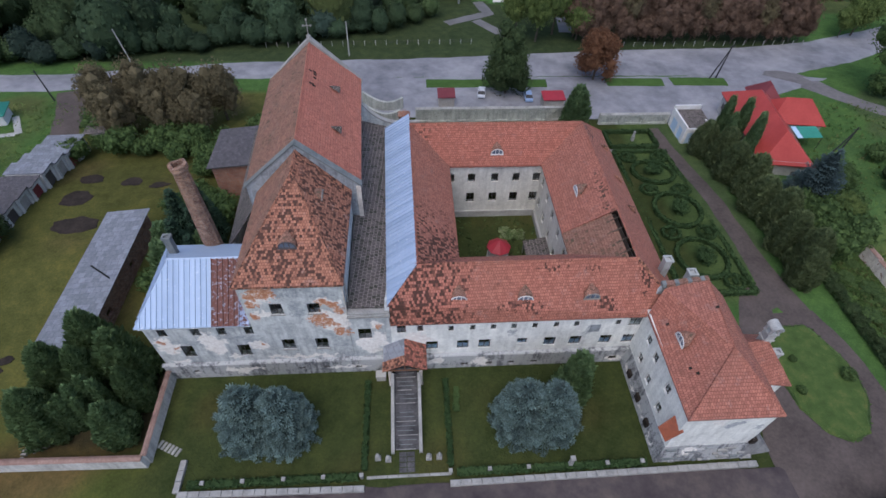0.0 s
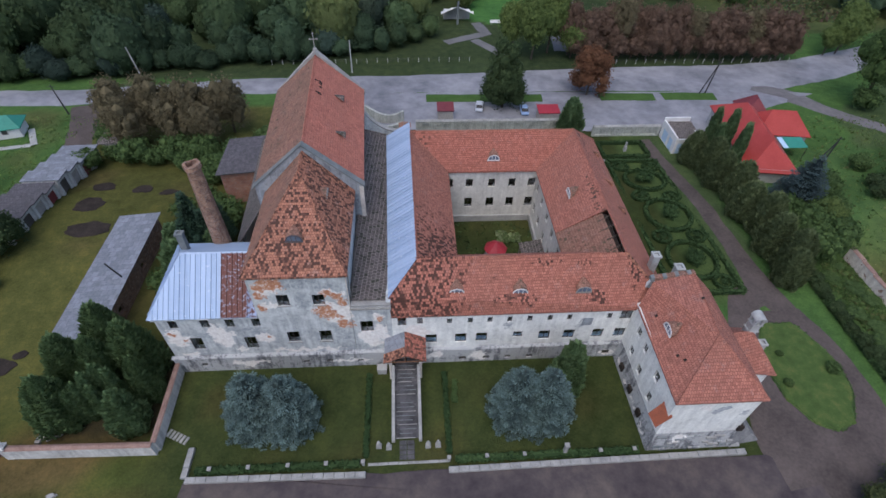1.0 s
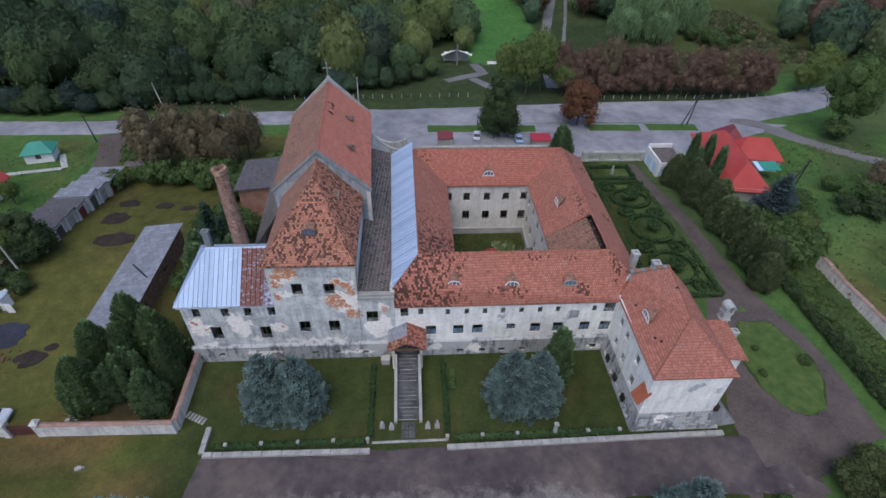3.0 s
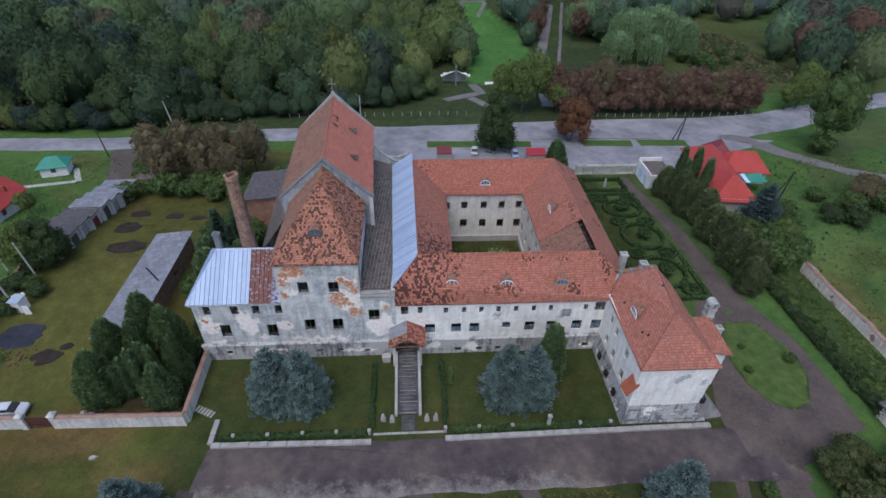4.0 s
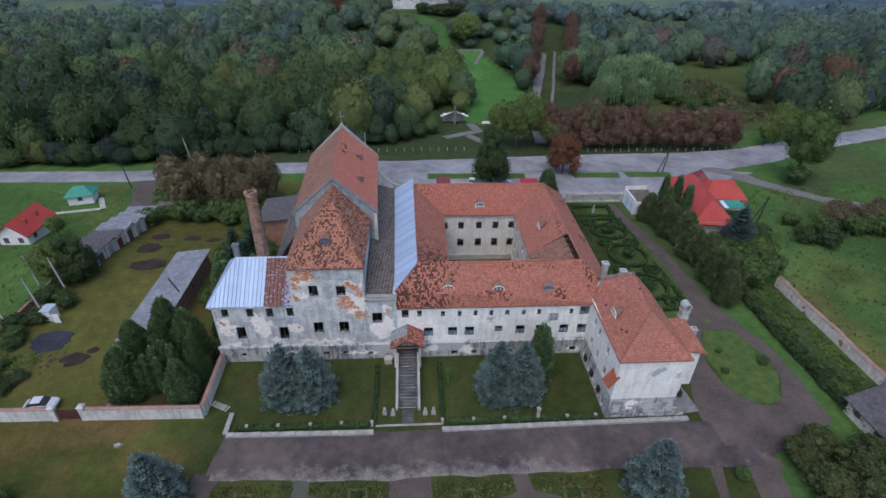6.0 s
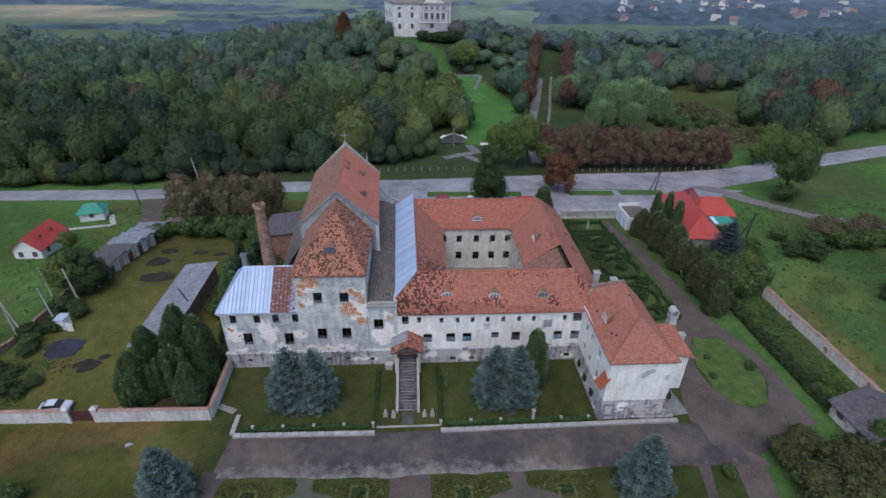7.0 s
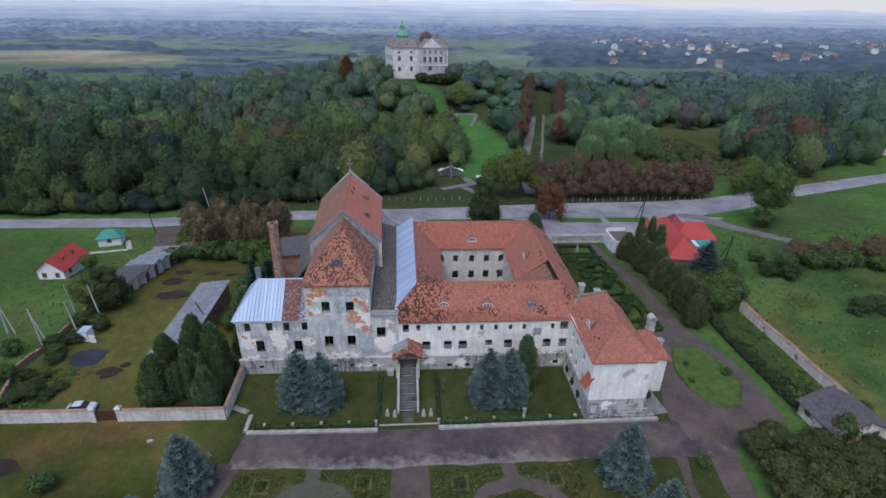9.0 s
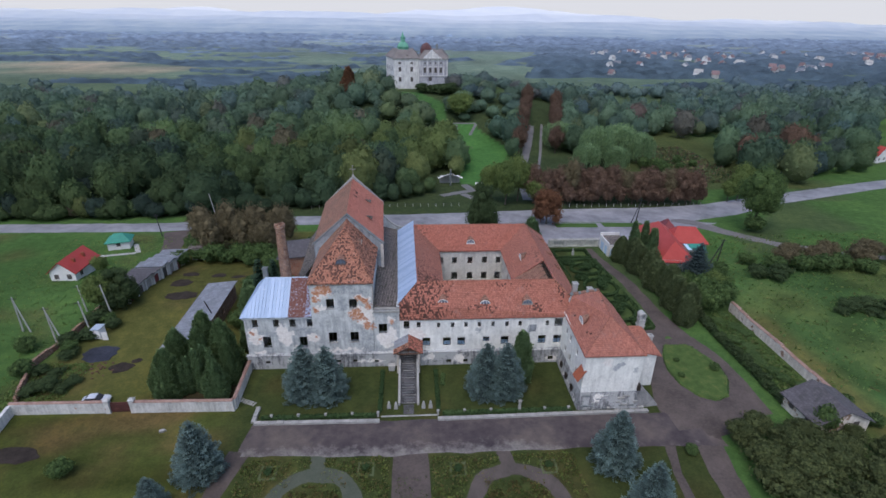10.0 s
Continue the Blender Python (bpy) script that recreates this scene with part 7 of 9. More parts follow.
def far_woods():
    """The closed canopy, hedgerows and village trees of the distant plain, with haze in their tint."""
    verts, faces, tint = [], [], []
    ys, y = [], 395.0
    while y < 1740:
        ys.append(y)
        y += 4.5 + 0.008 * (y - 395)
    NX = 340
    for y in ys:
        for i in range(NX + 1):
            x = (i / NX * 2 - 1) * 0.95 * (y + 42)
            n = 0.5 * noise.noise((x * 0.0032, y * 0.012, 8)) + 0.5 * noise.noise((x * 0.012, y * 0.035, 2))
            tall = 8.5
            if y > 1000:
                n += 0.10 if 0.2 * y < x or 1000 < y < 1250 else -0.02
            elif x < 0.05 * y:
                n, tall = n - 0.02, 5.0
            elif x < (0.24 + 0.05 * noise.noise((0, y * 0.02, 1))) * y:
                n -= 0.26
            elif y > 540:
                n, tall = n + 0.20, 7.5
            else:
                n, tall = n + 0.02, 6.0
            if math.hypot((x + 0.62 * y) / 95, (y - 640) / 75) < 1.3:
                n = -1
            lump = 0.55 + 0.85 * noise.noise((x * 0.060, y * 0.08, 6)) + 0.40 * noise.noise((x * 0.19, y * 0.22, 9))
            h = tall * smooth(0.0, 0.16, n) * smooth(395, 440, y) * max(0.15, lump)
            verts.append((x, y, level(x, y) - 0.6 + h))
            # painted haze: dark blue-green nearby, pale blue far out
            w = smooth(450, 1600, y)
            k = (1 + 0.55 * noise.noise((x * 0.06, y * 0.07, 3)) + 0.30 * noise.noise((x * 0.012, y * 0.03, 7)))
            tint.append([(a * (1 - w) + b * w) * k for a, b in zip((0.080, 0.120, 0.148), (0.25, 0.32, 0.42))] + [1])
    step = NX + 1
    for j in range(len(ys) - 1):
        for i in range(NX):
            q = (j * step + i, j * step + i + 1, (j + 1) * step + i + 1, (j + 1) * step + i)
            if max(verts[v][2] - level(verts[v][0], verts[v][1]) for v in q) > 0:
                faces.append(q)
    me = bpy.data.meshes.new("far_woods")
    me.from_pydata(verts, [], faces)
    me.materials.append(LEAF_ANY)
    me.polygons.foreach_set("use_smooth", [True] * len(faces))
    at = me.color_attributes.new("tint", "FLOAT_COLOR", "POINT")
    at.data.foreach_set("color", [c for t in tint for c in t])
    return tagged(new("far_woods", me), "far woods and hedgerows of the plain, haze put into their colour", "woods", kind="stuff")


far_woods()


# ---- castle on its hill ----
def castle():
    cs = thing("castle", (4, 318, level(4, 318)), "far white castle with grey-brown roofs and a green copper turret", "castle")
    Z0, Z1, ZR = 3.0, 29.4, 34.8
    west = [(-11.4, 309.0), (4.9, 311.0), (4.9, 334.0), (-17.4, 335.0)]
    east = [(4.92, 307.6), (23.6, 309.0), (25.2, 333.0), (4.92, 334.5)]
    at = lambda plan, z, k=1.0: [(sum(p[0] for p in plan) / 4 * (1 - k) + x * k, sum(p[1] for p in plan) / 4 * (1 - k) + y * k, z) for x, y in plan]
    part("wall", Build().loft([at(west, Z0), at(west, Z1)]), CASTLE_WALL, cs)
    part("wall", Build().loft([at(east, Z0), at(east, Z1)]), CASTLE_GREY, cs, "grey east wing wall")
    for plan in (west, east):
        part("roof", Build().loft([at(plan, Z1 + 0.02, 1.05), at(plan, Z1 + 0.4, 1.05), at(plan, ZR, 0.62), at(plan, ZR - 0.6, 0.35)]), CASTLE_ROOF, cs)
    # the pedimented middle of the east wing
    b = Build().loft([[(6.2, 307.2, Z1 - 0.2), (20.4, 308.2, Z1 - 0.2), (13.3, 307.7, ZR + 0.2)], [(6.2, 312, Z1 - 0.2), (20.4, 313, Z1 - 0.2), (13.3, 315, ZR + 0.2)]])
    part("gable", b, CASTLE_WALL, cs)

    def box_on(a, c, u0, u1, z0, z1, out, mat, name):
        d = (Vector(c) - Vector(a)).normalized()
        n = Vector((d.y, -d.x))
        q = lambda u, o, z: (a[0] + d.x * u + n.x * o, a[1] + d.y * u + n.y * o, z)
        part(name, Build().loft([[q(u0, -0.3, z0), q(u1, -0.3, z0), q(u1, -0.3, z1), q(u0, -0.3, z1)], [q(u0, out, z0), q(u1, out, z0), q(u1, out, z1), q(u0, out, z1)]]), mat, cs)
    W, E, S = (west[0], west[1]), (east[0], east[1]), (west[3], west[0])
    for u in (3.9, 11.6):
        for z, h in ((21.6, 2.9), (15.4, 2.8), (26.2, 1.3)):
            box_on(*W, u - 0.85, u + 0.85, z, z + h, 0.05, DARK_FRAME, "window")
    for u in (3.8, 7.3, 10.8, 14.2):
        box_on(*E, u - 0.75, u + 0.75, 21.2, 24.4, 0.06, DARK_FRAME, "window")
        box_on(*E, u - 1.05, u + 1.05, 24.6, 25.2, 0.35, CASTLE_WALL, "hood_mould")
        box_on(*E, u - 0.5, u + 0.5, 26.6, 27.6, 0.06, DARK_FRAME, "window")
    box_on(*E, 6.3, 8.3, 16.0, 18.6, 0.06, DARK_FRAME, "window")
    for u in (0.5, 2.0, 5.5, 9.0, 12.5, 16.0, 18.2):
        box_on(*E, u - 0.28, u + 0.28, 19.6, Z1 - 0.6, 0.3, CASTLE_WALL, "pilaster")
    box_on(*E, 0.05, 18.6, 19.0, 19.5, 0.4, CASTLE_WALL, "string_course")
    box_on(*W, 0.05, 16.2, Z1 - 0.5, Z1, 0.35, CASTLE_WALL, "cornice")
    box_on(*E, 0.05, 18.6, Z1 - 0.5, Z1, 0.35, CASTLE_WALL, "cornice")
    for u in (5, 11, 17, 23):
        for z in (15.4, 21.6):
            box_on(*S, u - 0.8, u + 0.8, z, z + 2.6, 0.05, DARK_FRAME, "window")
    ring = lambda cx, cy, z, r: [(cx + r * math.cos(math.pi / 4 * i), cy + r * math.sin(math.pi / 4 * i), z) for i in range(8)]
    b = Build().loft([ring(-5.4, 318, z, r) for z, r in ((31.5, 3.4), (35.0, 3.4), (36.4, 3.9), (38.2, 3.0), (39.4, 1.5), (41.2, 1.4), (42.0, 1.6), (43.2, 0.7), (45.6, 0.1))])
    part("turret", b, COPPER_GREEN, cs, "green copper onion turret")
    b = Build().loft([ring(9.8, 320, z, r) for z, r in ((32.5, 3.9), (35.6, 3.8), (37.2, 2.9), (38.4, 1.5), (38.9, 0.3))])
    part("dome", b, CASTLE_DOME, cs, "dark maroon domed roof")
    part("chimney", Build().box(16.2, 320, 33, 17.6, 321.4, 38.2), COPING, cs)
    part("dormer", Build().prism([(-3.5, 310.6), (-1.9, 310.8), (-1.9, 313), (-3.5, 313)], 29.6, 32.0), CASTLE_ROOF, cs)


castle()


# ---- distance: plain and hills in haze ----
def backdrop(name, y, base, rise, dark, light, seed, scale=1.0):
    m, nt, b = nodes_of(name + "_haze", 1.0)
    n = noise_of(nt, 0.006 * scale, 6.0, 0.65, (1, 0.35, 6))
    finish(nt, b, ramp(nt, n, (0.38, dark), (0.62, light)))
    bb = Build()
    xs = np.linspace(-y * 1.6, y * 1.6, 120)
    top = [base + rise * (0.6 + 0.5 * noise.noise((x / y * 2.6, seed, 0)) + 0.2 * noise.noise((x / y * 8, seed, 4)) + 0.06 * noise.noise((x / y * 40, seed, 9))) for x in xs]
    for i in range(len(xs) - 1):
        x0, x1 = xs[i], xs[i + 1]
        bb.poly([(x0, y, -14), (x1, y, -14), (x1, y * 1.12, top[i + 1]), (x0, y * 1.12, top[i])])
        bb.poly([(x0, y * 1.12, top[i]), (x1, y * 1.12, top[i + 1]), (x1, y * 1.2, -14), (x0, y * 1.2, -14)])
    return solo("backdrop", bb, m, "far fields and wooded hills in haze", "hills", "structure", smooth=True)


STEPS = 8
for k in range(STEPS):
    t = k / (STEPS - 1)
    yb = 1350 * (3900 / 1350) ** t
    # each layer's colours carry the haze, stronger the farther it lies
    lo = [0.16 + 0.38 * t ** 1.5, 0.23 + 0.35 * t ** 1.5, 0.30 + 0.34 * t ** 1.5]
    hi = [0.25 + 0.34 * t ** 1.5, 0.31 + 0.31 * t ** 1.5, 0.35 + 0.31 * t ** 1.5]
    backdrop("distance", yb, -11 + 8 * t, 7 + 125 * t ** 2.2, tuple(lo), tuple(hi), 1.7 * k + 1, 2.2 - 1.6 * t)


def cloud_ring():
    """The low bright cloud all round the horizon."""
    m = bpy.data.materials.new("low_cloud")
    m.use_nodes = True
    nt = m.node_tree
    em = nt.nodes.new("ShaderNodeEmission")
    em.inputs["Color"].default_value, em.inputs["Strength"].default_value = (0.80, 0.82, 0.86, 1), 0.62
    nt.links.new(em.outputs[0], nt.nodes["Material Output"].inputs[0])
    b = Build()
    n, r = 96, 4700
    p = lambda i, rr, z: (rr * math.cos(2 * math.pi * i / n), rr * math.sin(2 * math.pi * i / n), z)
    for i in range(n):
        b.poly([p(i, r, -60), p(i + 1, r, -60), p(i + 1, r, 700), p(i, r, 700)])
    solo("backdrop", b, m, "low white cloud along the horizon", "sky", "structure", smooth=True)


cloud_ring()


# ---- yard and garden walls ----
def wall_run(name, line, h, t, mats, label, ruin=0.0, step=6.0):
    """A free-standing wall along a line; mats: wall and coping."""
    w = thing(name, (*line[0], level(*line[0])), label, "wall")
    for (p, q) in zip(line, line[1:]):
        d = (Vector(q) - Vector(p)).normalized()
        n = Vector((d.y, -d.x)) * t / 2
        steps = max(1, int(math.dist(p, q) / step))
        for i in range(steps):
            a, c = Vector(p).lerp(Vector(q), i / steps), Vector(p).lerp(Vector(q), (i + 1) / steps)
            za, zc = level(a.x, a.y), level(c.x, c.y)
            sec = lambda o, z0, z1, k: [(o.x - n.x * k, o.y - n.y * k, z0), (o.x + n.x * k, o.y + n.y * k, z0), (o.x + n.x * k, o.y + n.y * k, z1), (o.x - n.x * k, o.y - n.y * k, z1)]
            k = h * (1 + ruin * noise.noise((a.x * 0.31, a.y * 0.31, 4.0)))
            part("panel", Build().loft([sec(a, za - 0.5, za + k, 1), sec(c, zc - 0.5, zc + k, 1)]), mats[0], w)
            if len(mats) > 1:
                cap_ = lambda o, z: [(o.x - n.x * 1.25, o.y - n.y * 1.25, z + 0.004), (o.x + n.x * 1.25, o.y + n.y * 1.25, z + 0.004), (o.x + n.x * 0.9, o.y + n.y * 0.9, z + 0.1), (o.x, o.y, z + 0.2), (o.x - n.x * 0.9, o.y - n.y * 0.9, z + 0.1)]
                part("coping", Build().loft([cap_(a, za + k), cap_(c, zc + k)]), mats[1], w)
    return w


YWALL = plaster("yard_wall_plaster", (0.62, 0.62, 0.60), (0.36, 0.36, 0.35), (0.4, 0.25, 0.18), 0.05, 0.5)
wall_run("yard_wall", [(-61.4, 21.7), (-47.3, 21.5)], 2.0, 0.55, (YWALL, OLD_COPING), "white plastered yard wall with red brick coping")
wall_run("yard_wall", [(-43.2, 21.4), (-28.2, 21.1)], 2.0, 0.55, (YWALL, OLD_COPING), "white plastered yard wall with red brick coping")
wall_run("yard_wall", [(-28.2, 21.35), (-28.5, 31.0)], 1.9, 0.5, (YWALL, OLD_COPING), "white plastered wall with brick coping beside the garden")
wall_run("yard_wall", [(-61.4, 21.4), (-60.8, 17.0), (-64, 11)], 1.8, 0.5, (YWALL,), "low white wall turning away from the yard")
gate = thing("gate", (-45.3, 21.45, -0.4), "closed dark maroon double yard gate", "gate")
for x0, x1 in ((-46.9, -45.3), (-45.27, -43.6)):
    lf = part("leaf", Build().box(x0, 21.4, -0.3, x1, 21.48, 1.5), GATE_RUST, gate)
    part("rail", Build().box(x0, 21.33, 0.1, x1, 21.398, 0.25).box(x0, 21.33, 1.0, x1, 21.398, 1.15), GATE_RUST, lf)
for x in (-47.1, -43.4):
    part("post", Build().box(x - 0.35, 21.1, -0.6, x + 0.35, 21.8, 2.0).loft([[(x - 0.45, 21.0, 2.004), (x + 0.45, 21.0, 2.004), (x + 0.45, 21.9, 2.004), (x - 0.45, 21.9, 2.004)], [(x - 0.1, 21.4, 2.3), (x + 0.1, 21.4, 2.3), (x + 0.1, 21.5, 2.3), (x - 0.1, 21.5, 2.3)]]), YWALL, gate)
wall_run("brick_wall", [(-64.3, 52), (-64.8, 41), (-66.0, 33), (-62.5, 24)], 1.1, 0.45, (OLD_BRICK,), "ruined low red brick wall in grass", 0.6, 2.0)
EWALL = plaster("east_wall_plaster", (0.80, 0.75, 0.67), (0.48, 0.43, 0.37), (0.30, 0.19, 0.13), 0.14, 0.25)
wall_run("garden_wall", [(66.4, 47), (66.9, 34), (67.2, 19.4)], 1.9, 0.7, (EWALL, OLD_COPING), "long white weathered garden wall with brick coping", 0.22, 2.2)
b = Build()

# long shed
shed = thing("shed", (-41, 44, -0.4), "long low shed with a grey slate roof and brick walls", "shed")
b = Build()
wall_of(b, (-38.3, 33.2), (-38.3, 55.8), -0.8, 3.1, 0.4, [(6, 7.2, 0.8, 1.8), (14, 15.2, 0.8, 1.8)])
wall_of(b, (-43.6, 33.2), (-38.3, 33.2), -0.8, 3.0, 0.4)
wall_of(b, (-43.6, 55.8), (-43.6, 33.2), -0.8, 2.7, 0.4)
wall_of(b, (-38.3, 55.8), (-43.6, 55.8), -0.8, 2.8, 0.4)
part("wall", b, OLD_BRICK, shed)
for j in range(12):
    y0, y1 = 32.6 + j * 1.99, 32.6 + (j + 1) * 1.99 + 0.02
    part("roof_sheet", Build().slab([(-44.1, y0, 2.95 + 0.015 * (j % 2)), (-37.9, y0, 3.55 + 0.015 * (j % 2)), (-37.9, y1, 3.55 + 0.015 * (j % 2)), (-44.1, y1, 2.95 + 0.015 * (j % 2))], 0.1), SLATE_GREY, shed)
part("flue", Build().tube((-43.0, 34.0, 2.9), (-43.0, 34.0, 3.7), 0.45, 0.4, 10), IRON, shed)
part("flue", Build().tube((-38.8, 43.6, 3.4), (-39.6, 43.2, 6.4), 0.11, 0.11, 8), IRON, shed)

# garages: one unit, repeated
def garage(y, high, door_mat):
    g = thing("garage", (-62.1, y, level(-58, y)), "lean old garage with a grey flat roof", "garage", "garages")
    z = level(-58, y)
    b = Build()
    x1 = -59.8 + 0.105 * (y - 54)
    x0 = x1 - 5.5
    wall_of(b, (x1, y), (x1, y + 3.0), z - 0.5, z + high, 0.3, [(0.55, 2.45, z - 0.49, z + high - 0.6)])
    wall_of(b, (x0, y), (x1, y), z - 0.5, z + high, 0.25)
    wall_of(b, (x1, y + 3.0), (x0, y + 3.0), z - 0.5, z + high, 0.25)
    wall_of(b, (x0, y + 3.0), (x0, y), z - 0.5, z + high, 0.25)
    part("wall", b, YWALL, g)
    part("roof", Build().slab([(x0 - 0.3, y, z + high + 0.2), (x1 + 0.5, y, z + high + 0.38), (x1 + 0.5, y + 2.99, z + high + 0.38), (x0 - 0.3, y + 2.99, z + high + 0.2)], 0.16), OLD_SLATE if y < 66 else SLATE_GREY, g)
    part("door", Build().box(x1 - 0.22, y + 0.57, z, x1 - 0.14, y + 2.43, z + high - 0.62), door_mat, g)


for i in range(8):
    garage(54.2 + i * 3.02 + (0.4 if i > 3 else 0), 2.5 + (0.35 if i > 3 else 0) + random.uniform(-0.06, 0.06), (MAROON, DARK_FRAME, GREY_WOOD)[i % 3])
b = Build()
wall_of(b, (-56.8, 79.2), (-50.8, 79.8), -2.6, 0.9, 0.3)
wall_of(b, (-50.8, 79.8), (-51.2, 83.5), -2.6, 0.9, 0.3)
wall_of(b, (-57.2, 83), (-56.8, 79.2), -2.6, 0.9, 0.3)
lean = thing("lean_to", (-54, 81.5, level(-54, 81)), "open dark lean-to beside the garages", "shed")
part("wall", b, GREY_WOOD, lean)
part("roof", Build().slab([(-57.6, 79.0, 0.95), (-50.4, 79.5, 1.0), (-50.6, 83.8, 1.3), (-57.6, 83.4, 1.3)], 0.12), SLATE_DARK, lean)
# north-west outbuilding
ob = thing("outbuilding", (-28, 68, level(-28, 68)), "brick outbuilding with a dark grey sloping roof", "building")
b = Build()
wall_of(b, (-30.6, 63.8), (-25.0, 63.8), -2, 5.3, 0.5)
wall_of(b, (-30.6, 73), (-30.6, 63.8), -2, 5.0, 0.5)
wall_of(b, (-25.0, 63.8), (-25.0, 73), -2, 5.5, 0.5)
wall_of(b, (-25.0, 73), (-30.6, 73), -2, 5.2, 0.5)
part("wall", b, BRICK, ob)
part("roof", Build().slab([(-31.1, 63.2, 5.3), (-24.6, 63.2, 5.9), (-24.8, 73.6, 5.9), (-31.2, 73.4, 5.3)], 0.2), OLD_SLATE, ob)

# bare beds and heaps in the yard
for i, (x, y, rx, ry) in enumerate(((-53.3, 69.5, 2.2, 1.5), (-46.3, 68.2, 1.8, 1.3), (-41.4, 67.2, 1.6, 1.0), (-53.2, 63.8, 2.6, 2.0), (-50.6, 57.6, 3.4, 2.0), (-50.8, 32.6, 2.1, 1.5), (-49.0, 34.2, 1.0, 0.7), (-56, 13.3, 4.0, 1.5))):
    b = patch(Build(), [(x + rx * k * math.cos(a), y + ry * k * math.sin(a)) for a, k in ((a, random.uniform(0.82, 1.1)) for a in np.linspace(0, 6.28, 17)[:-1])], 0.09, 0.5, 0.6)
    solo("soil_bed", b, SOIL, "bare dark soil patch in the lawn", "soil", "structure", smooth=True)
COAL = mottled("coal_dust", (0.02, 0.022, 0.03), (0.05, 0.055, 0.075), 1.0, 0.9)
solo("coal_patch", patch(Build(), [(-56.6 + 3.0 * k * math.cos(a), 36.6 + 2.7 * k * math.sin(a)) for a, k in ((a, random.uniform(0.85, 1.12)) for a in np.linspace(0, 6.28, 23)[:-1])], 0.1, 0.6, 0.3), COAL, "flat dark bluish spread of coal slack", "ground", "structure", smooth=True)
SOIL_BRICK = mottled("dirty_brick", (0.05, 0.035, 0.028), (0.17, 0.09, 0.062), 2.0)
rng = np.random.default_rng(4)


def heap(x, y, n, spread, size, mat, label, name="rubble_heap", category="rubble"):
    b = Build()
    for i in range(n):
        px, py = x + rng.normal() * spread, y + rng.normal() * spread * 0.6
        z, s = level(px, py), size * rng.uniform(0.4, 1.2)
        a = rng.uniform(0, 3)
        sq = [(px + s * math.cos(a + k * 1.57) * rng.uniform(0.7, 1.2), py + s * math.sin(a + k * 1.57) * rng.uniform(0.7, 1.2)) for k in range(4)]
        b.prism(sq, z - 0.05, z + s * rng.uniform(0.4, 0.9))
    return tagged(b.obj(name, mat), label, category, kind="stuff")


heap(-54.6, 32.4, 34, 1.5, 0.22, SOIL_BRICK, "heap of broken bricks on bare earth")
heap(-40.2, 22.9, 14, 1.2, 0.4, GREY_WOOD, "heap of old boards behind the wall")
cab = thing("cabin", (-59.4, 42.2, level(-59.4, 42.2)), "small leaning white and pale blue tin cabin among nettles", "cabin")
zc = level(-59.4, 42.2)
part("body", Build().loft([[(-60.3, 41.6, zc - 0.2), (-58.8, 41.3, zc - 0.2), (-58.6, 42.9, zc - 0.2), (-60.1, 43.1, zc - 0.2)], [(-60.45, 41.7, zc + 1.9), (-58.95, 41.4, zc + 2.0), (-58.75, 43.0, zc + 2.1), (-60.25, 43.2, zc + 2.0)]]), WHITE_PAINT, cab)
part("roof", Build().slab([(-60.6, 41.5, zc + 1.96), (-58.8, 41.2, zc + 2.06), (-58.6, 43.2, zc + 2.2), (-60.4, 43.4, zc + 2.1)], 0.05), mottled("faded_blue_tin", (0.20, 0.27, 0.36), (0.36, 0.42, 0.48), 1.5, 0.6), cab)
part("door", Build().box(-58.4, 41.0, zc - 0.1, -57.4, 41.08, zc + 1.7), WHITE_PAINT, cab, "loose white door leaning outside")
heap(-61.4, 44.8, 9, 0.6, 0.5, WHITE_PAINT, "pale heap of discarded sheets and tubs", "junk_heap", "junk")
heap(-37.5, 16.9, 5, 0.35, 0.3, STONE, "few pale rubble stones in grass")
heap(-29.2, 50, 10, 1.0, 0.5, OLD_BRICK, "broken bricks beside the shed")


def car(x, y, turn, paint, label):
    """A small saloon car."""
    e = thing("car", (x, y, level(x, y) + 0.05), label, "car")
    T = Matrix.Translation(e.location) @ Matrix.Rotation(radians(turn), 4, "Z")
    put = lambda pts: [tuple(T @ Vector(p)) for p in pts]
    b = Build()
    sec = lambda xx, w, z0, z1: put([(xx, -w, z0), (xx, w, z0), (xx, w, z1), (xx, -w, z1)])
    b.loft([sec(-2.05, 0.72, 0.35, 0.7), sec(-1.8, 0.8, 0.25, 0.86), sec(-0.9, 0.82, 0.22, 0.92), sec(0.9, 0.82, 0.22, 0.92), sec(1.8, 0.78, 0.25, 0.8), sec(2.05, 0.68, 0.35, 0.65)])
    body = part("body", b, paint, e)
    b = Build().loft([sec(-1.55, 0.74, 0.9, 0.93), sec(-0.95, 0.64, 0.9, 1.38), sec(0.35, 0.64, 0.9, 1.4), sec(1.05, 0.74, 0.9, 0.93)])
    part("glass", b, IRON, body)
    part("roof_panel", Build().loft([put([(-0.95, -0.62, 1.384), (0.35, -0.62, 1.404), (0.35, 0.62, 1.404), (-0.95, 0.62, 1.384)]), put([(-0.9, -0.58, 1.44), (0.3, -0.58, 1.45), (0.3, 0.58, 1.45), (-0.9, 0.58, 1.44)])]), paint, body)
    for dx in (-1.25, 1.3):
        for dy in (-0.84, 0.66):
            b = Build().tube(tuple(T @ Vector((dx, dy, 0.3))), tuple(T @ Vector((dx, dy + 0.18, 0.3))), 0.31, 0.31, 12)
            part("wheel", b, TYRE, e)


car(-50.2, 23.6, 4, CAR_WHITE, "pale blue-white saloon car parked behind the wall")
car(24.8, 95.2, 88, CAR_BLUE, "light blue car parked under the tree")
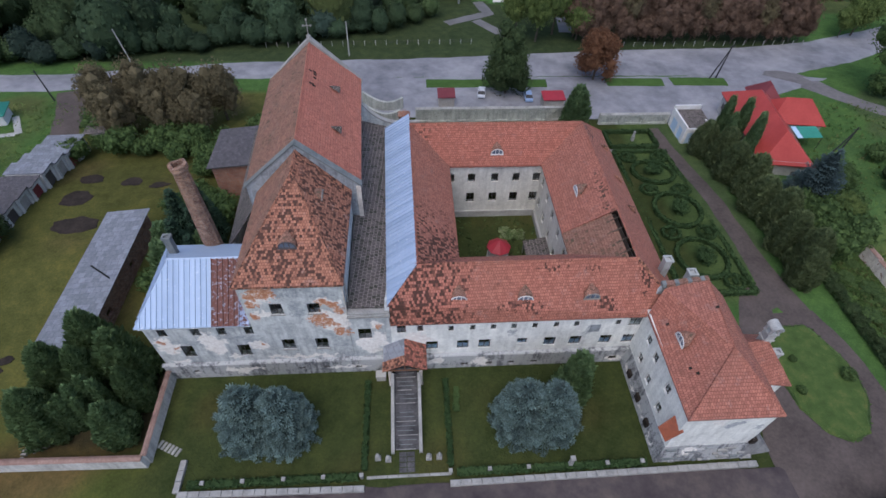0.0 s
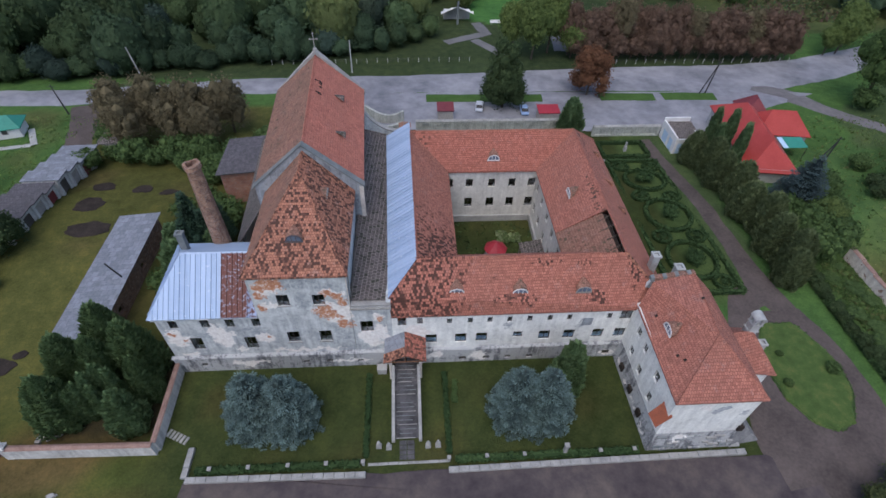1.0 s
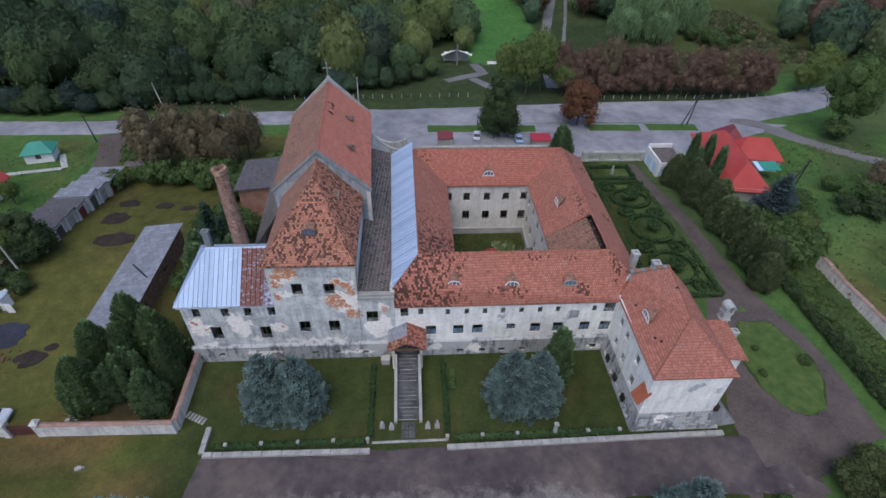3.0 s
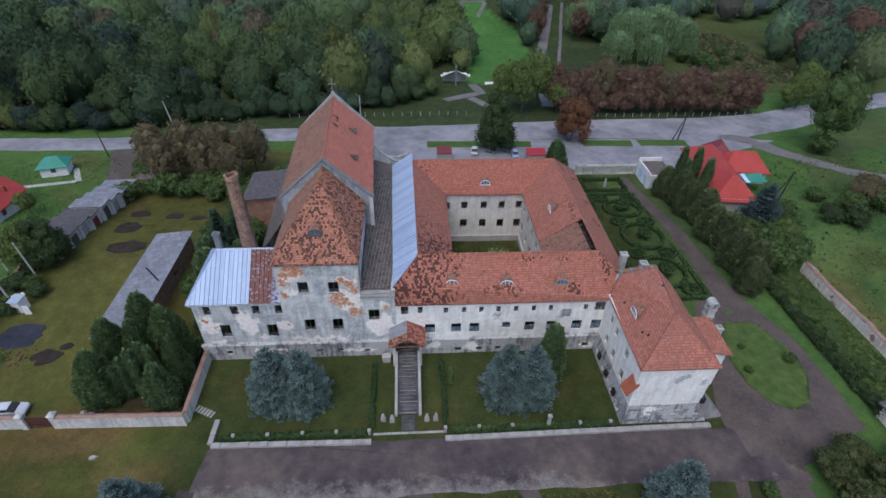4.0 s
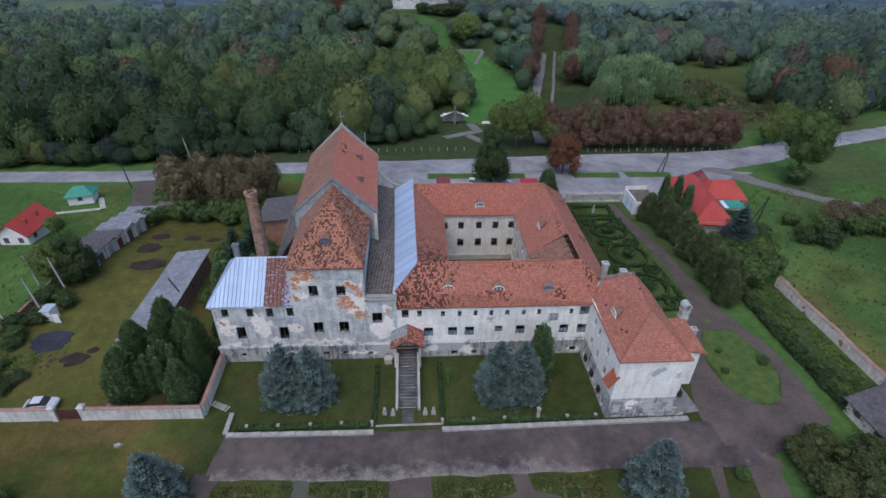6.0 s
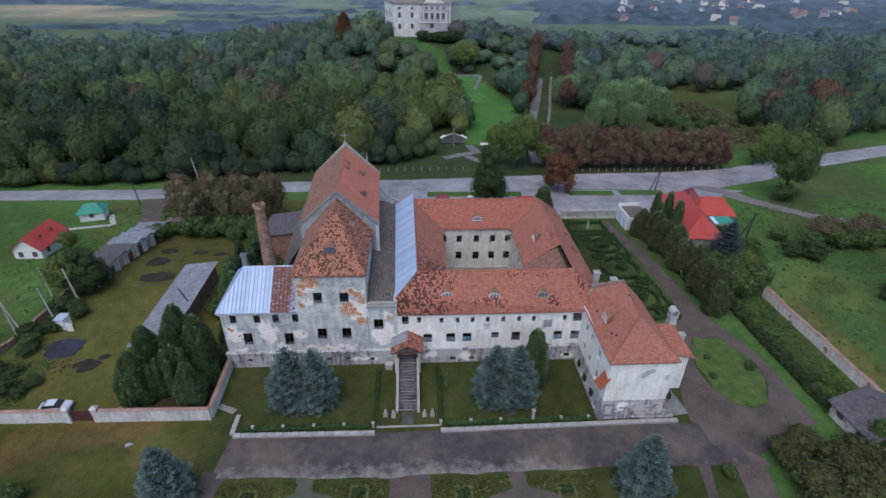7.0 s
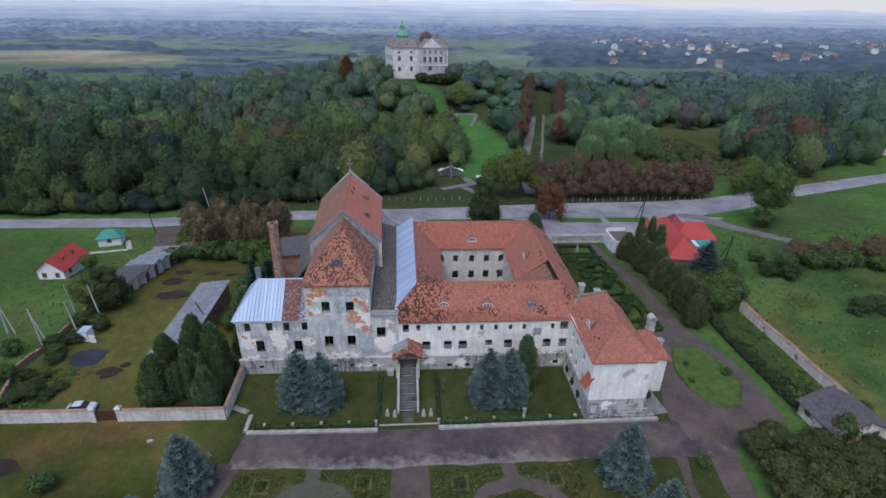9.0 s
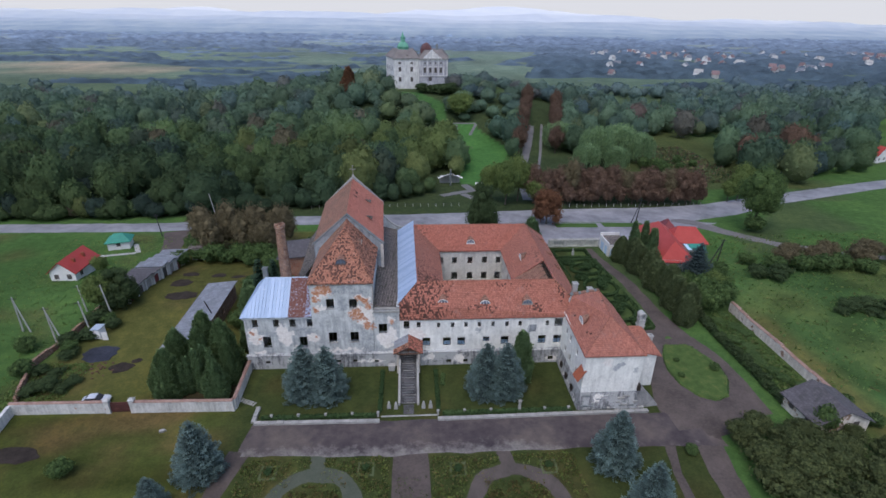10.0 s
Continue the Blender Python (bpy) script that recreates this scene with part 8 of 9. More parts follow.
car(15.2, 97.0, 80, CAR_WHITE, "white and black car parked by the tree")


def kiosk(x, y, w, d, h, wall, roof, label):
    z = level(x, y)
    e = thing("kiosk", (x, y, z), label, "kiosk")
    b = Build()
    wall_of(b, (x - w / 2, y - d / 2), (x + w / 2, y - d / 2), z - 0.2, z + h, 0.12)
    wall_of(b, (x + w / 2, y - d / 2), (x + w / 2, y + d / 2), z - 0.2, z + h, 0.12)
    wall_of(b, (x + w / 2, y + d / 2), (x - w / 2, y + d / 2), z - 0.2, z + h, 0.12)
    wall_of(b, (x - w / 2, y + d / 2), (x - w / 2, y - d / 2), z - 0.2, z + h, 0.12)
    part("wall", b, wall, e)
    b = Build().slab([(x - w / 2 - 0.2, y - d / 2 - 0.2, z + h), (x + w / 2 + 0.2, y - d / 2 - 0.2, z + h), (x + w / 2 + 0.2, y + d / 2 + 0.2, z + h + 0.3), (x - w / 2 - 0.2, y + d / 2 + 0.2, z + h + 0.3)], 0.12)
    part("roof", b, roof, e)


kiosk(7.4, 93.5, 3.2, 3.0, 2.3, GREY_WOOD, MAROON, "small kiosk with a dark maroon roof")
kiosk(29.2, 92.0, 4.2, 2.8, 2.3, GREY_WOOD, CRIMSON, "small kiosk with a bright red roof")


def pole(x, y, h, lean=(0, 0), twin=0, mat=CONCRETE, label="leaning concrete utility pole"):
    z = level(x, y)
    e = thing("utility_pole", (x, y, z), label, "utility pole", "utility poles")
    top = (x + lean[0], y + lean[1], z + h)
    part("shaft", Build().tube((x, y, z - 0.3), top, 0.17, 0.11, 7), mat, e)
    if twin:
        part("brace", Build().tube((x + twin, y - 0.3, z - 0.3), (top[0], top[1], top[2] - 0.5), 0.15, 0.1, 7), mat, e)
    part("crossarm", Build().box(top[0] - 0.7, top[1] - 0.05, top[2] - 0.5, top[0] + 0.7, top[1] + 0.05, top[2] - 0.4), IRON, e)


pole(-60.4, 48.6, 7.5, (-0.9, 0.3))
pole(-75.0, 44.6, 7.5, (0.2, 0), 1.6, label="twin-legged concrete utility pole in the meadow")
pole(-66.6, 40.8, 7.5, (-0.2, 0), 1.4, label="twin-legged concrete utility pole in the meadow")
pole(-62.0, 112.0, 8.0, (-1.0, 0), label="leaning pale concrete lamp pole by the road")
pole(-14.0, 116.0, 8.0, (0.1, 0), label="slim pale concrete pole by the road")
pole(69.5, 103.5, 8.0, (0.7, 0), -1.7, IRON, "twin-legged dark pole on the grass island")
pole(77.5, 71.5, 7.0, (0.5, 0), -2.2, IRON, "dark wooden pole with a slanting brace")
pole(-62.4, 44.2, 6.5, (-0.7, 0.2), label="short leaning concrete pole by the ruined wall")
pole(-67.0, 51.5, 6.0, (-0.6, 0.2), label="short leaning concrete pole by the ruined wall")
pole(-71.5, 96.0, 6.5, (-0.8, 0.3), 0, IRON, "dark leaning wooden pole beside the drive")

# front garden: kerb stones, hedge, posts, pedestals
kerb = thing("kerb", (0, 17.6, -0.4), "row of pale weathered kerb stones", "kerb", kind="structure")
KERBS = {}


def stone(x, y, w, d, h, turn, parent, mat=STONE, name="kerb_stone"):
    key = (round(w, 2), round(d, 2), round(h, 2))
    if key not in KERBS:
        o = Build().loft([[(-w / 2, -d / 2, -0.3), (w / 2, -d / 2, -0.3), (w / 2, d / 2, -0.3), (-w / 2, d / 2, -0.3)], [(-w / 2, -d / 2, h - 0.04), (w / 2, -d / 2, h - 0.04), (w / 2, d / 2, h - 0.04), (-w / 2, d / 2, h - 0.04)],
                          [(-w / 2 + 0.05, -d / 2 + 0.05, h), (w / 2 - 0.05, -d / 2 + 0.05, h), (w / 2 - 0.05, d / 2 - 0.05, h), (-w / 2 + 0.05, d / 2 - 0.05, h)]]).obj(name, mat)
        KERBS[key] = o.data
        bpy.data.objects.remove(o)
    o = new(name, KERBS[key])
    o.parent = parent
    o.matrix_parent_inverse = Matrix.Translation(parent.location).inverted()
    o.location = (x, y, level(x, y) + random.uniform(-0.03, 0.03))
    o.rotation_euler = (0, 0, radians(turn + random.uniform(-1.2, 1.2)))


for xa, xb, ya, yb in ((-24.4, -5.7, 17.85, 17.55), (3.1, 36.4, 17.65, 18.05)):
    x = xa
    while x < xb - 0.3:
        stone(x + 0.55, ya + (yb - ya) * (x - xa) / (xb - xa), 1.06, 0.62, 0.42, 0, kerb)
        x += 1.1
for i in range(3):
    stone(-24.6, 18.6 + i * 1.1, 1.06, 0.62, 0.42, 90, kerb)
for i in range(8):
    stone(-5.0 + i * 1.1, 18.7, 1.06, 0.3, 0.1, 0, kerb)
for i in range(6):
    stone(-27.7 + i * 0.42, 23.3 - i * 0.2, 0.32, 0.9, 0.08, -25, kerb)


def hedge(name, line, w, h, leaf, label, lift=0.0, dens=26, group="", size=0.2):
    """A clipped hedge: a rough body with leaf cards all over it."""
    rngh = np.random.default_rng(int(abs(line[0][0] * 7 + line[0][1] * 13)) + 1)
    quads, tris = [], []
    for p, q in zip(line, line[1:]):
        p, q = Vector(p), Vector(q)
        L = (q - p).length
        d = (q - p).normalized()
        n = Vector((d.y, -d.x))
        za, zb = level(p.x, p.y) + lift, level(q.x, q.y) + lift
        k = 0.82
        c = lambda o, s, z: (o.x + n.x * s, o.y + n.y * s, z)
        A = [c(p, -w / 2 * k, za - 0.1), c(p, w / 2 * k, za - 0.1), c(p, w / 2 * k, za + h * 0.9), c(p, -w / 2 * k, za + h * 0.9)]
        B = [c(q, -w / 2 * k, zb - 0.1), c(q, w / 2 * k, zb - 0.1), c(q, w / 2 * k, zb + h * 0.9), c(q, -w / 2 * k, zb + h * 0.9)]
        for i in range(4):
            j = (i + 1) % 4
            tris += [[A[i], A[j], B[j]], [A[i], B[j], B[i]]]
        tris += [[A[0], A[1], A[2]], [A[0], A[2], A[3]], [B[0], B[2], B[1]], [B[0], B[3], B[2]]]
        m = int(L * (w + 2 * h) * dens)
        t = rngh.uniform(0, 1, m)
        u = rngh.uniform(-h, w + h, m)
        side = np.clip(u, 0, w) - w / 2
        hh = np.where(u < 0, h + u, np.where(u > w, h - (u - w), h)) * rngh.uniform(0.85, 1.1, m)
        ctr = np.stack([p.x + d.x * L * t + n.x * side, p.y + d.y * L * t + n.y * side, za + (zb - za) * t + hh], 1)
        r1, r2 = rngh.normal(size=(m, 3)), rngh.normal(size=(m, 3))
        r1 /= np.linalg.norm(r1, axis=1)[:, None]
        r2 /= np.linalg.norm(r2, axis=1)[:, None]
        s = size * rngh.uniform(0.6, 1.3, (m, 1))
        quads.append(np.stack([ctr - r1 * s, ctr - r2 * s * 0.7, ctr + r1 * s, ctr + r2 * s * 0.7], 1))
    me = mesh_from(name, np.concatenate(quads), np.array(tris), [leaf])
    return tagged(new(name, me), label, "hedge", group)


for x0, x1 in ((-23.6, -6.4), (3.9, 24.2)):
    hedge("hedge", [(x0, 18.75), (x1, 18.75)], 0.7, 0.55, LEAF_HEDGE, "low clipped dark hedge behind the kerb", group="garden hedges")
for x in (-5.8, 3.3):
    hedge("hedge", [(x, 19.4), (x, 29.6)], 0.55, 0.4, LEAF_HEDGE, "low dark hedge across the lawn", group="garden hedges")
hedge("hedge", [(4.3, 25.5), (4.5, 28.5)], 0.7, 0.35, LEAF_GREEN, "strip of bright green weeds", dens=14)


def post(x, y, h=0.75, w=0.32):
    z = level(x, y)
    e = thing("garden_post", (x, y, z), "small white stone post in the hedge", "post", "garden posts")
    part("shaft", Build().loft([[(x - w / 2, y - w / 2, z - 0.2), (x + w / 2, y - w / 2, z - 0.2), (x + w / 2, y + w / 2, z - 0.2), (x - w / 2, y + w / 2, z - 0.2)], [(x - w / 2 * 0.8, y - w / 2 * 0.8, z + h), (x + w / 2 * 0.8, y - w / 2 * 0.8, z + h), (x + w / 2 * 0.8, y + w / 2 * 0.8, z + h), (x - w / 2 * 0.8, y + w / 2 * 0.8, z + h)]]), STONE, e)
    part("cap", Build().box(x - w * 0.62, y - w * 0.62, z + h + 0.003, x + w * 0.62, y + w * 0.62, z + h + 0.14), STONE, e)


for x in (-22.0, -18.0, -13.9, -9.9, -6.0, 3.2, 7.3, 11.4, 19.8, 23.6):
    post(x, 18.75)
post(15.9, 18.9, 2.0, 0.42)


def pedestal(x, y, h, lean):
    z = level(x, y)
    e = thing("stone_monument", (x, y, z), "weathered pale carved stone monument on a plinth", "monument", "stone monuments")
    part("plinth", Build().box(x - 0.30, y - 0.24, z - 0.2, x + 0.30, y + 0.24, z + 0.42), STONE, e)
    b = Build()
    b.loft([[(x + r * 0.8 * math.cos(a), y + r * 0.6 * math.sin(a) + lean * (zz - 0.45), z + zz) for a in np.linspace(0, 6.28, 9)[:-1]] for zz, r in ((0.424, 0.26), (0.62, 0.33), (0.86, 0.22), (1.02, 0.26), (h * 0.86, 0.10))])
    part("top", b, STONE, e)


for x, y, h in ((-4.4, 20.6, 1.5), (-3.3, 20.4, 1.5), (1.0, 20.4, 1.5), (2.1, 20.4, 1.6)):
    pedestal(x, y, h, 0.05)
for i in range(4):
    for j in range(2):
        stone(-1.75 + j * 0.85, 19.3 + i * 0.55, 0.8, 0.5, 0.05, 0, kerb, STEP, "slab")
stn = thing("water_butt", (-4.2, 29.9, -0.4), "grey stone water trough by the wall", "trough")
part("basin", Build().loft([[(-4.75, 29.7, -0.5), (-3.75, 29.7, -0.5), (-3.75, 30.4, -0.5), (-4.75, 30.4, -0.5)], [(-4.85, 29.6, 0.7), (-3.65, 29.6, 0.7), (-3.65, 30.5, 0.7), (-4.85, 30.5, 0.7)]]), CONCRETE, stn)

# flower beds beyond the forecourt
for cx, cy, r, gap, mat, label in ((-13.6, 2.6, 5.6, (-13.9, 11.5), mottled("mossy_path", (0.052, 0.064, 0.044), (0.100, 0.108, 0.084), 1.2, 0.9, fine=14), "grey-green overgrown ring path between flower beds"),
                                   (12.8, 1.9, 6.0, (11.9, 11.2), mottled("trodden_path", (0.058, 0.050, 0.044), (0.118, 0.098, 0.088), 1.2, 0.9, fine=14), "trodden purple-brown ring path between flower beds")):
    b = Build()
    strip(b, [(cx + r * math.cos(a), cy + r * math.sin(a)) for a in np.linspace(0, 6.28, 33)], [2.3] * 33, 0.04, 1.0, 0.6, 3)
    strip(b, [gap, (cx, cy + r - 0.2)], [2.0, 2.0], 0.034, 1, 0.3)
    paved("bed_path", b, mat, label, "path")


def weeds(name, boxes, count, leafs, label, size=0.28, tall=0.35, hollow=()):
    rngw = np.random.default_rng(len(boxes) * 31 + count)
    me_q, tint = [], []
    for x0, x1, y0, y1 in boxes:
        m = count
        c = np.stack([rngw.uniform(x0, x1, m), rngw.uniform(y0, y1, m)], 1)
        clump = np.array([noise.noise((x * 0.6, y * 0.6, 3)) for x, y in c])
        keep = clump > rngw.uniform(-0.5, 0.5, m)
        for hx, hy, r0, r1 in hollow:
            r = np.hypot(c[:, 0] - hx, c[:, 1] - hy)
            keep &= (r < r0) | (r > r1)
        c = c[keep]
        z = np.array([level(x, y) for x, y in c]) + rngw.uniform(0.02, tall, len(c))
        ctr = np.concatenate([c, z[:, None]], 1)
        r1, r2 = rngw.normal(size=(len(c), 3)), rngw.normal(size=(len(c), 3))
        s = size * rngw.uniform(0.5, 1.2, (len(c), 1)) / 1.6
        me_q.append(np.stack([ctr - r1 * s, ctr - r2 * s, ctr + r1 * s, ctr + r2 * s], 1))
        k = rngw.integers(0, len(leafs), len(c))
        tint.append(np.repeat(np.array(leafs)[k], 4, 0))
    q = np.concatenate(me_q)
    me = mesh_from(name, q, np.zeros((0, 3, 3)), [LEAF_ANY], np.concatenate(tint))
    return tagged(new(name, me), label, "plants", kind="stuff")


weeds("weeds", [(-24, -14.6, -6, 10.8), (-13, -3.9, -6, 10.8), (1.9, 11.2, -6, 10.4), (13.2, 22, -6, 10.4)], 9000, [(0.098, 0.138, 0.038), (0.128, 0.155, 0.044), (0.138, 0.116, 0.050), (0.080, 0.108, 0.036)], "weedy green and brownish flower beds", 0.15, 0.22, ((-13.6, 2.6, 4.2, 7.0), (12.8, 1.9, 4.6, 7.4)))
weeds("flower_stalks", [(-13, -4.2, 6.0, 10.2), (2.2, 10.8, 6.0, 10.0), (14.5, 21.6, 6.0, 9.8), (-23.4, -16, 5.0, 10.4)], 520, [(0.19, 0.19, 0.06), (0.16, 0.13, 0.05), (0.16, 0.20, 0.08)], "yellowish and brown flower stalks in the beds", 0.11, 0.4)
weeds("ring_bed_plants", [(-17.5, -9.5, -4, 6.6), (8.8, 16.8, -4, 6)], 5200, [(0.105, 0.078, 0.036), (0.085, 0.098, 0.034), (0.120, 0.105, 0.038)], "brownish low plants in the round beds", 0.14, 0.2, ((-13.6, 2.6, 3.9, 5.0), (12.8, 1.9, 4.3, 5.0)))
weeds("lane_moss", [(-3.0, 1.2, -6, 7.2)], 3000, [(0.075, 0.100, 0.040), (0.085, 0.095, 0.048)], "patchy green moss on the middle lane", 0.13, 0.05)
weeds("rank_grass", [(-95, -65, 20, 60), (-66, -56, 22, 34), (-95, -66, 60, 95)], 9000, [(0.110, 0.185, 0.056), (0.130, 0.200, 0.060), (0.140, 0.175, 0.060)], "tall rank green grass and weeds", 0.15, 0.14)
weeds("clearing_scrub", [(104, 140, 150, 215)], 14000, [(0.105, 0.125, 0.050), (0.150, 0.150, 0.070), (0.125, 0.085, 0.062), (0.075, 0.120, 0.056)], "rank yellow-green and reddish scrub in the clearing", 0.55, 0.9)
weeds("meadow_weeds", [(69, 135, 20, 62), (72, 150, 62, 92), (60.5, 66, 20, 46)], 9000, [(0.110, 0.180, 0.056), (0.130, 0.195, 0.062), (0.150, 0.170, 0.066), (0.095, 0.155, 0.054)], "tall uneven green meadow weeds", 0.24, 0.3)
hedge("hedge", [(58.2, 48), (58.4, 36), (58.6, 26), (59.0, 19)], 1.3, 0.7, LEAF_HEDGE, "overgrown dark hedge along the verge", dens=16, size=0.3)

hedge("grass_rim", [(49 + (x - 49) * 0.93, 27.5 + (y - 27.5) * 0.93) for x, y in OVAL + OVAL[:1]], 1.1, 0.16, LEAF_GREEN, "rim of longer tufted grass round the oval", dens=13, size=0.16)
# clipped garden east of the cloister
def ring_line(cx, cy, rx, ry, n=28):
    return [(cx + rx * math.cos(a), cy + ry * math.sin(a)) for a in np.linspace(0, 2 * math.pi, n)]


GH = dict(group="parterre hedges")
for line in ([(37.2, 75.0), (46.6, 75.0), (47.0, 40.6), (36.6, 40.8), (37.2, 75.0)], [(37.2, 81.6), (46.2, 81.6), (46.2, 76.6), (37.2, 76.6), (37.2, 81.6)]):
    hedge("hedge", line, 0.6, 0.75, LEAF_HEDGE, "clipped dark box hedge bordering the garden", **GH)
for cx, cy, rx, ry in ((42.0, 68.0, 3.5, 3.4), (42.2, 57.6, 3.6, 3.9), (42.0, 47.2, 3.6, 3.8)):
    hedge("hedge", ring_line(cx, cy, rx, ry), 0.55, 0.7, LEAF_HEDGE, "ring of clipped dark box hedge", **GH)
for cx, cy in ((39.4, 62.8), (44.8, 62.6), (39.3, 52.4), (44.9, 52.4), (39.3, 73.0), (44.9, 72.8), (39.2, 42.6), (44.9, 42.6)):
    hedge("hedge", ring_line(cx, cy, 1.35, 1.25, 14), 0.42, 0.6, LEAF_HEDGE, "small ring of clipped box hedge", **GH)
ball = make_tree("box_ball", "rounded clipped dark box bush", "bush", 1.5, 1.3, LEAF_HEDGE, 61, 16, 800, 0.22, 0.0, "box balls")
plant(ball, 42.0, 68.0, 0, 1.35, first=True)
for x, y, s in ((42.2, 57.6, 1.35), (42.0, 47.2, 1.4), (39.4, 62.8, 0.7), (44.8, 62.6, 0.55), (39.3, 52.4, 0.55), (44.9, 52.4, 0.55), (39.3, 73.0, 0.55), (44.9, 72.8, 0.55), (39.2, 42.6, 0.5), (44.9, 42.6, 0.5)):
    plant(ball, x, y, x * 11, s)
MOSSY_EDGE = mottled("mossy_edging", (0.070, 0.095, 0.040), (0.115, 0.130, 0.072), 1.5, 0.95, fine=14)
for x, y in ((-20.1, 8.7), (5.4, 8.2), (17.9, 8.1), (-7.1, 8.8)):
    plant(ball, x, y, x * 13, 0.52, 0.45)
    edge = thing("bed_edging", (x, y, level(x, y)), "low mossy square of edging round a small box bush", "edging", "bed edgings")
    for dx, dy, w, d in ((0, -1.05, 2.3, 0.32), (0, 1.05, 2.3, 0.32), (-1.0, 0, 0.3, 1.78), (1.0, 0, 0.3, 1.78)):
        part("edge_stone", Build().box(x + dx - w / 2, y + dy - d / 2, level(x, y) - 0.2, x + dx + w / 2, y + dy + d / 2, level(x, y) + 0.05), MOSSY_EDGE, edge)
st = thing("garden_statue", (42.2, 79.2, level(42.2, 79.2)), "pale stone pedestal on the small lawn", "monument")
z = level(42.2, 79.2)
part("shaft", Build().box(41.95, 78.95, z - 0.2, 42.45, 79.45, z + 1.1).box(42.05, 79.05, z + 1.104, 42.35, 79.35, z + 2.0), STONE, st)
hedge("hedge", [(31.4, 44), (31.6, 60), (32.2, 68)], 1.2, 0.9, LEAF_GREEN, "loose shrubs along the east wall", dens=14, size=0.3)
paved("garden_walk", strip(Build(), [(37, 75.8), (47, 75.8)], [0.9, 0.9], 0.05, 1, 0.1), GRAVEL_EDGE, "narrow pale garden walk", "path")

# inside the court
gz = thing("gazebo", (12.0, 48.6, -0.4), "small round gazebo with a red pointed roof", "gazebo")
part("roof", Build().loft([[(12.0 + 1.75 * math.cos(a), 48.6 + 1.75 * math.sin(a), 2.0) for a in np.linspace(0, 2 * math.pi, 9)[:-1]], [(12.0 + 0.06 * math.cos(a), 48.6 + 0.06 * math.sin(a), 3.4) for a in np.linspace(0, 2 * math.pi, 9)[:-1]]]), CRIMSON, gz)
for a in np.linspace(0, 2 * math.pi, 7)[:-1]:
    part("post", Build().tube((12.0 + 1.4 * math.cos(a), 48.6 + 1.4 * math.sin(a), -0.5), (12.0 + 1.4 * math.cos(a), 48.6 + 1.4 * math.sin(a), 2.02), 0.07, 0.07, 6), GREY_WOOD, gz)
part("base", Build().loft([[(12.0 + 1.6 * math.cos(a), 48.6 + 1.6 * math.sin(a), zz) for a in np.linspace(0, 2 * math.pi, 13)[:-1]] for zz in (-0.6, 0.25)]), CONCRETE, gz)
lt = thing("lean_to", (17.6, 47.5, -0.4), "dark weathered lean-to in the court", "shed")
part("roof", Build().slab([(15.6, 45.8, 2.0), (18.8, 45.8, 2.7), (18.8, 49.6, 2.7), (15.6, 49.6, 2.0)], 0.12), SLATE_DARK, lt)
for x, y in ((15.8, 46), (15.8, 49.4), (18.5, 46), (18.5, 49.4)):
    part("post", Build().box(x - 0.07, y - 0.07, -0.5, x + 0.07, y + 0.07, 2.0), GREY_WOOD, lt)
weeds("court_plants", [(13, 16.5, 52, 54.5)], 700, [(0.14, 0.20, 0.08), (0.25, 0.3, 0.16)], "pale flowering plants in the court", 0.3, 0.6)
weeds("court_grass", [(5.3, 18.5, 40.3, 57)], 1500, [(0.055, 0.085, 0.034), (0.07, 0.105, 0.04)], "rank grass in the court", 0.24, 0.1)

# gatehouse and the north wall with blind arches
gh = thing("gatehouse", (53, 81, level(53, 81)), "small white gatehouse with a dark roof and pale blue doors", "building")
z = level(52, 80)
b = Build()
wall_of(b, (51.2, 84.6), (51.2, 77.9), z - 0.5, z + 3.7, 0.3, [(1.0, 3.2, z, z + 2.4), (4.0, 5.6, z, z + 2.4)])
wall_of(b, (51.2, 77.9), (56.4, 77.9), z - 0.5, z + 3.3, 0.3, [(0.6, 2.0, z, z + 2.4)])
wall_of(b, (56.4, 77.9), (56.4, 84.6), z - 0.5, z + 3.3, 0.3)
wall_of(b, (56.4, 84.6), (51.2, 84.6), z - 0.5, z + 4.3, 0.3)
part("wall", b, WHITE_PAINT, gh)
for pts in ((51.3, 81.4, 51.36, 83.6), (51.3, 79.0, 51.36, 80.6)):
    part("door", Build().box(pts[0], pts[1], z, pts[2], pts[3], z + 2.4), BLUE_PAINT, gh)
part("door", Build().box(51.8, 78.0, z, 53.2, 78.06, z + 2.4), BLUE_PAINT, gh)
part("roof", Build().slab([(51.55, 78.1, z + 3.1), (56.6, 78.1, z + 3.1), (56.6, 84.2, z + 3.5), (51.55, 84.2, z + 3.5)], 0.2), SLATE_DARK, gh)


PARK_PLASTER = plaster("park_wall_plaster", (0.46, 0.47, 0.42), (0.27, 0.285, 0.26), (0.2, 0.18, 0.15), 0.03, 0.5)


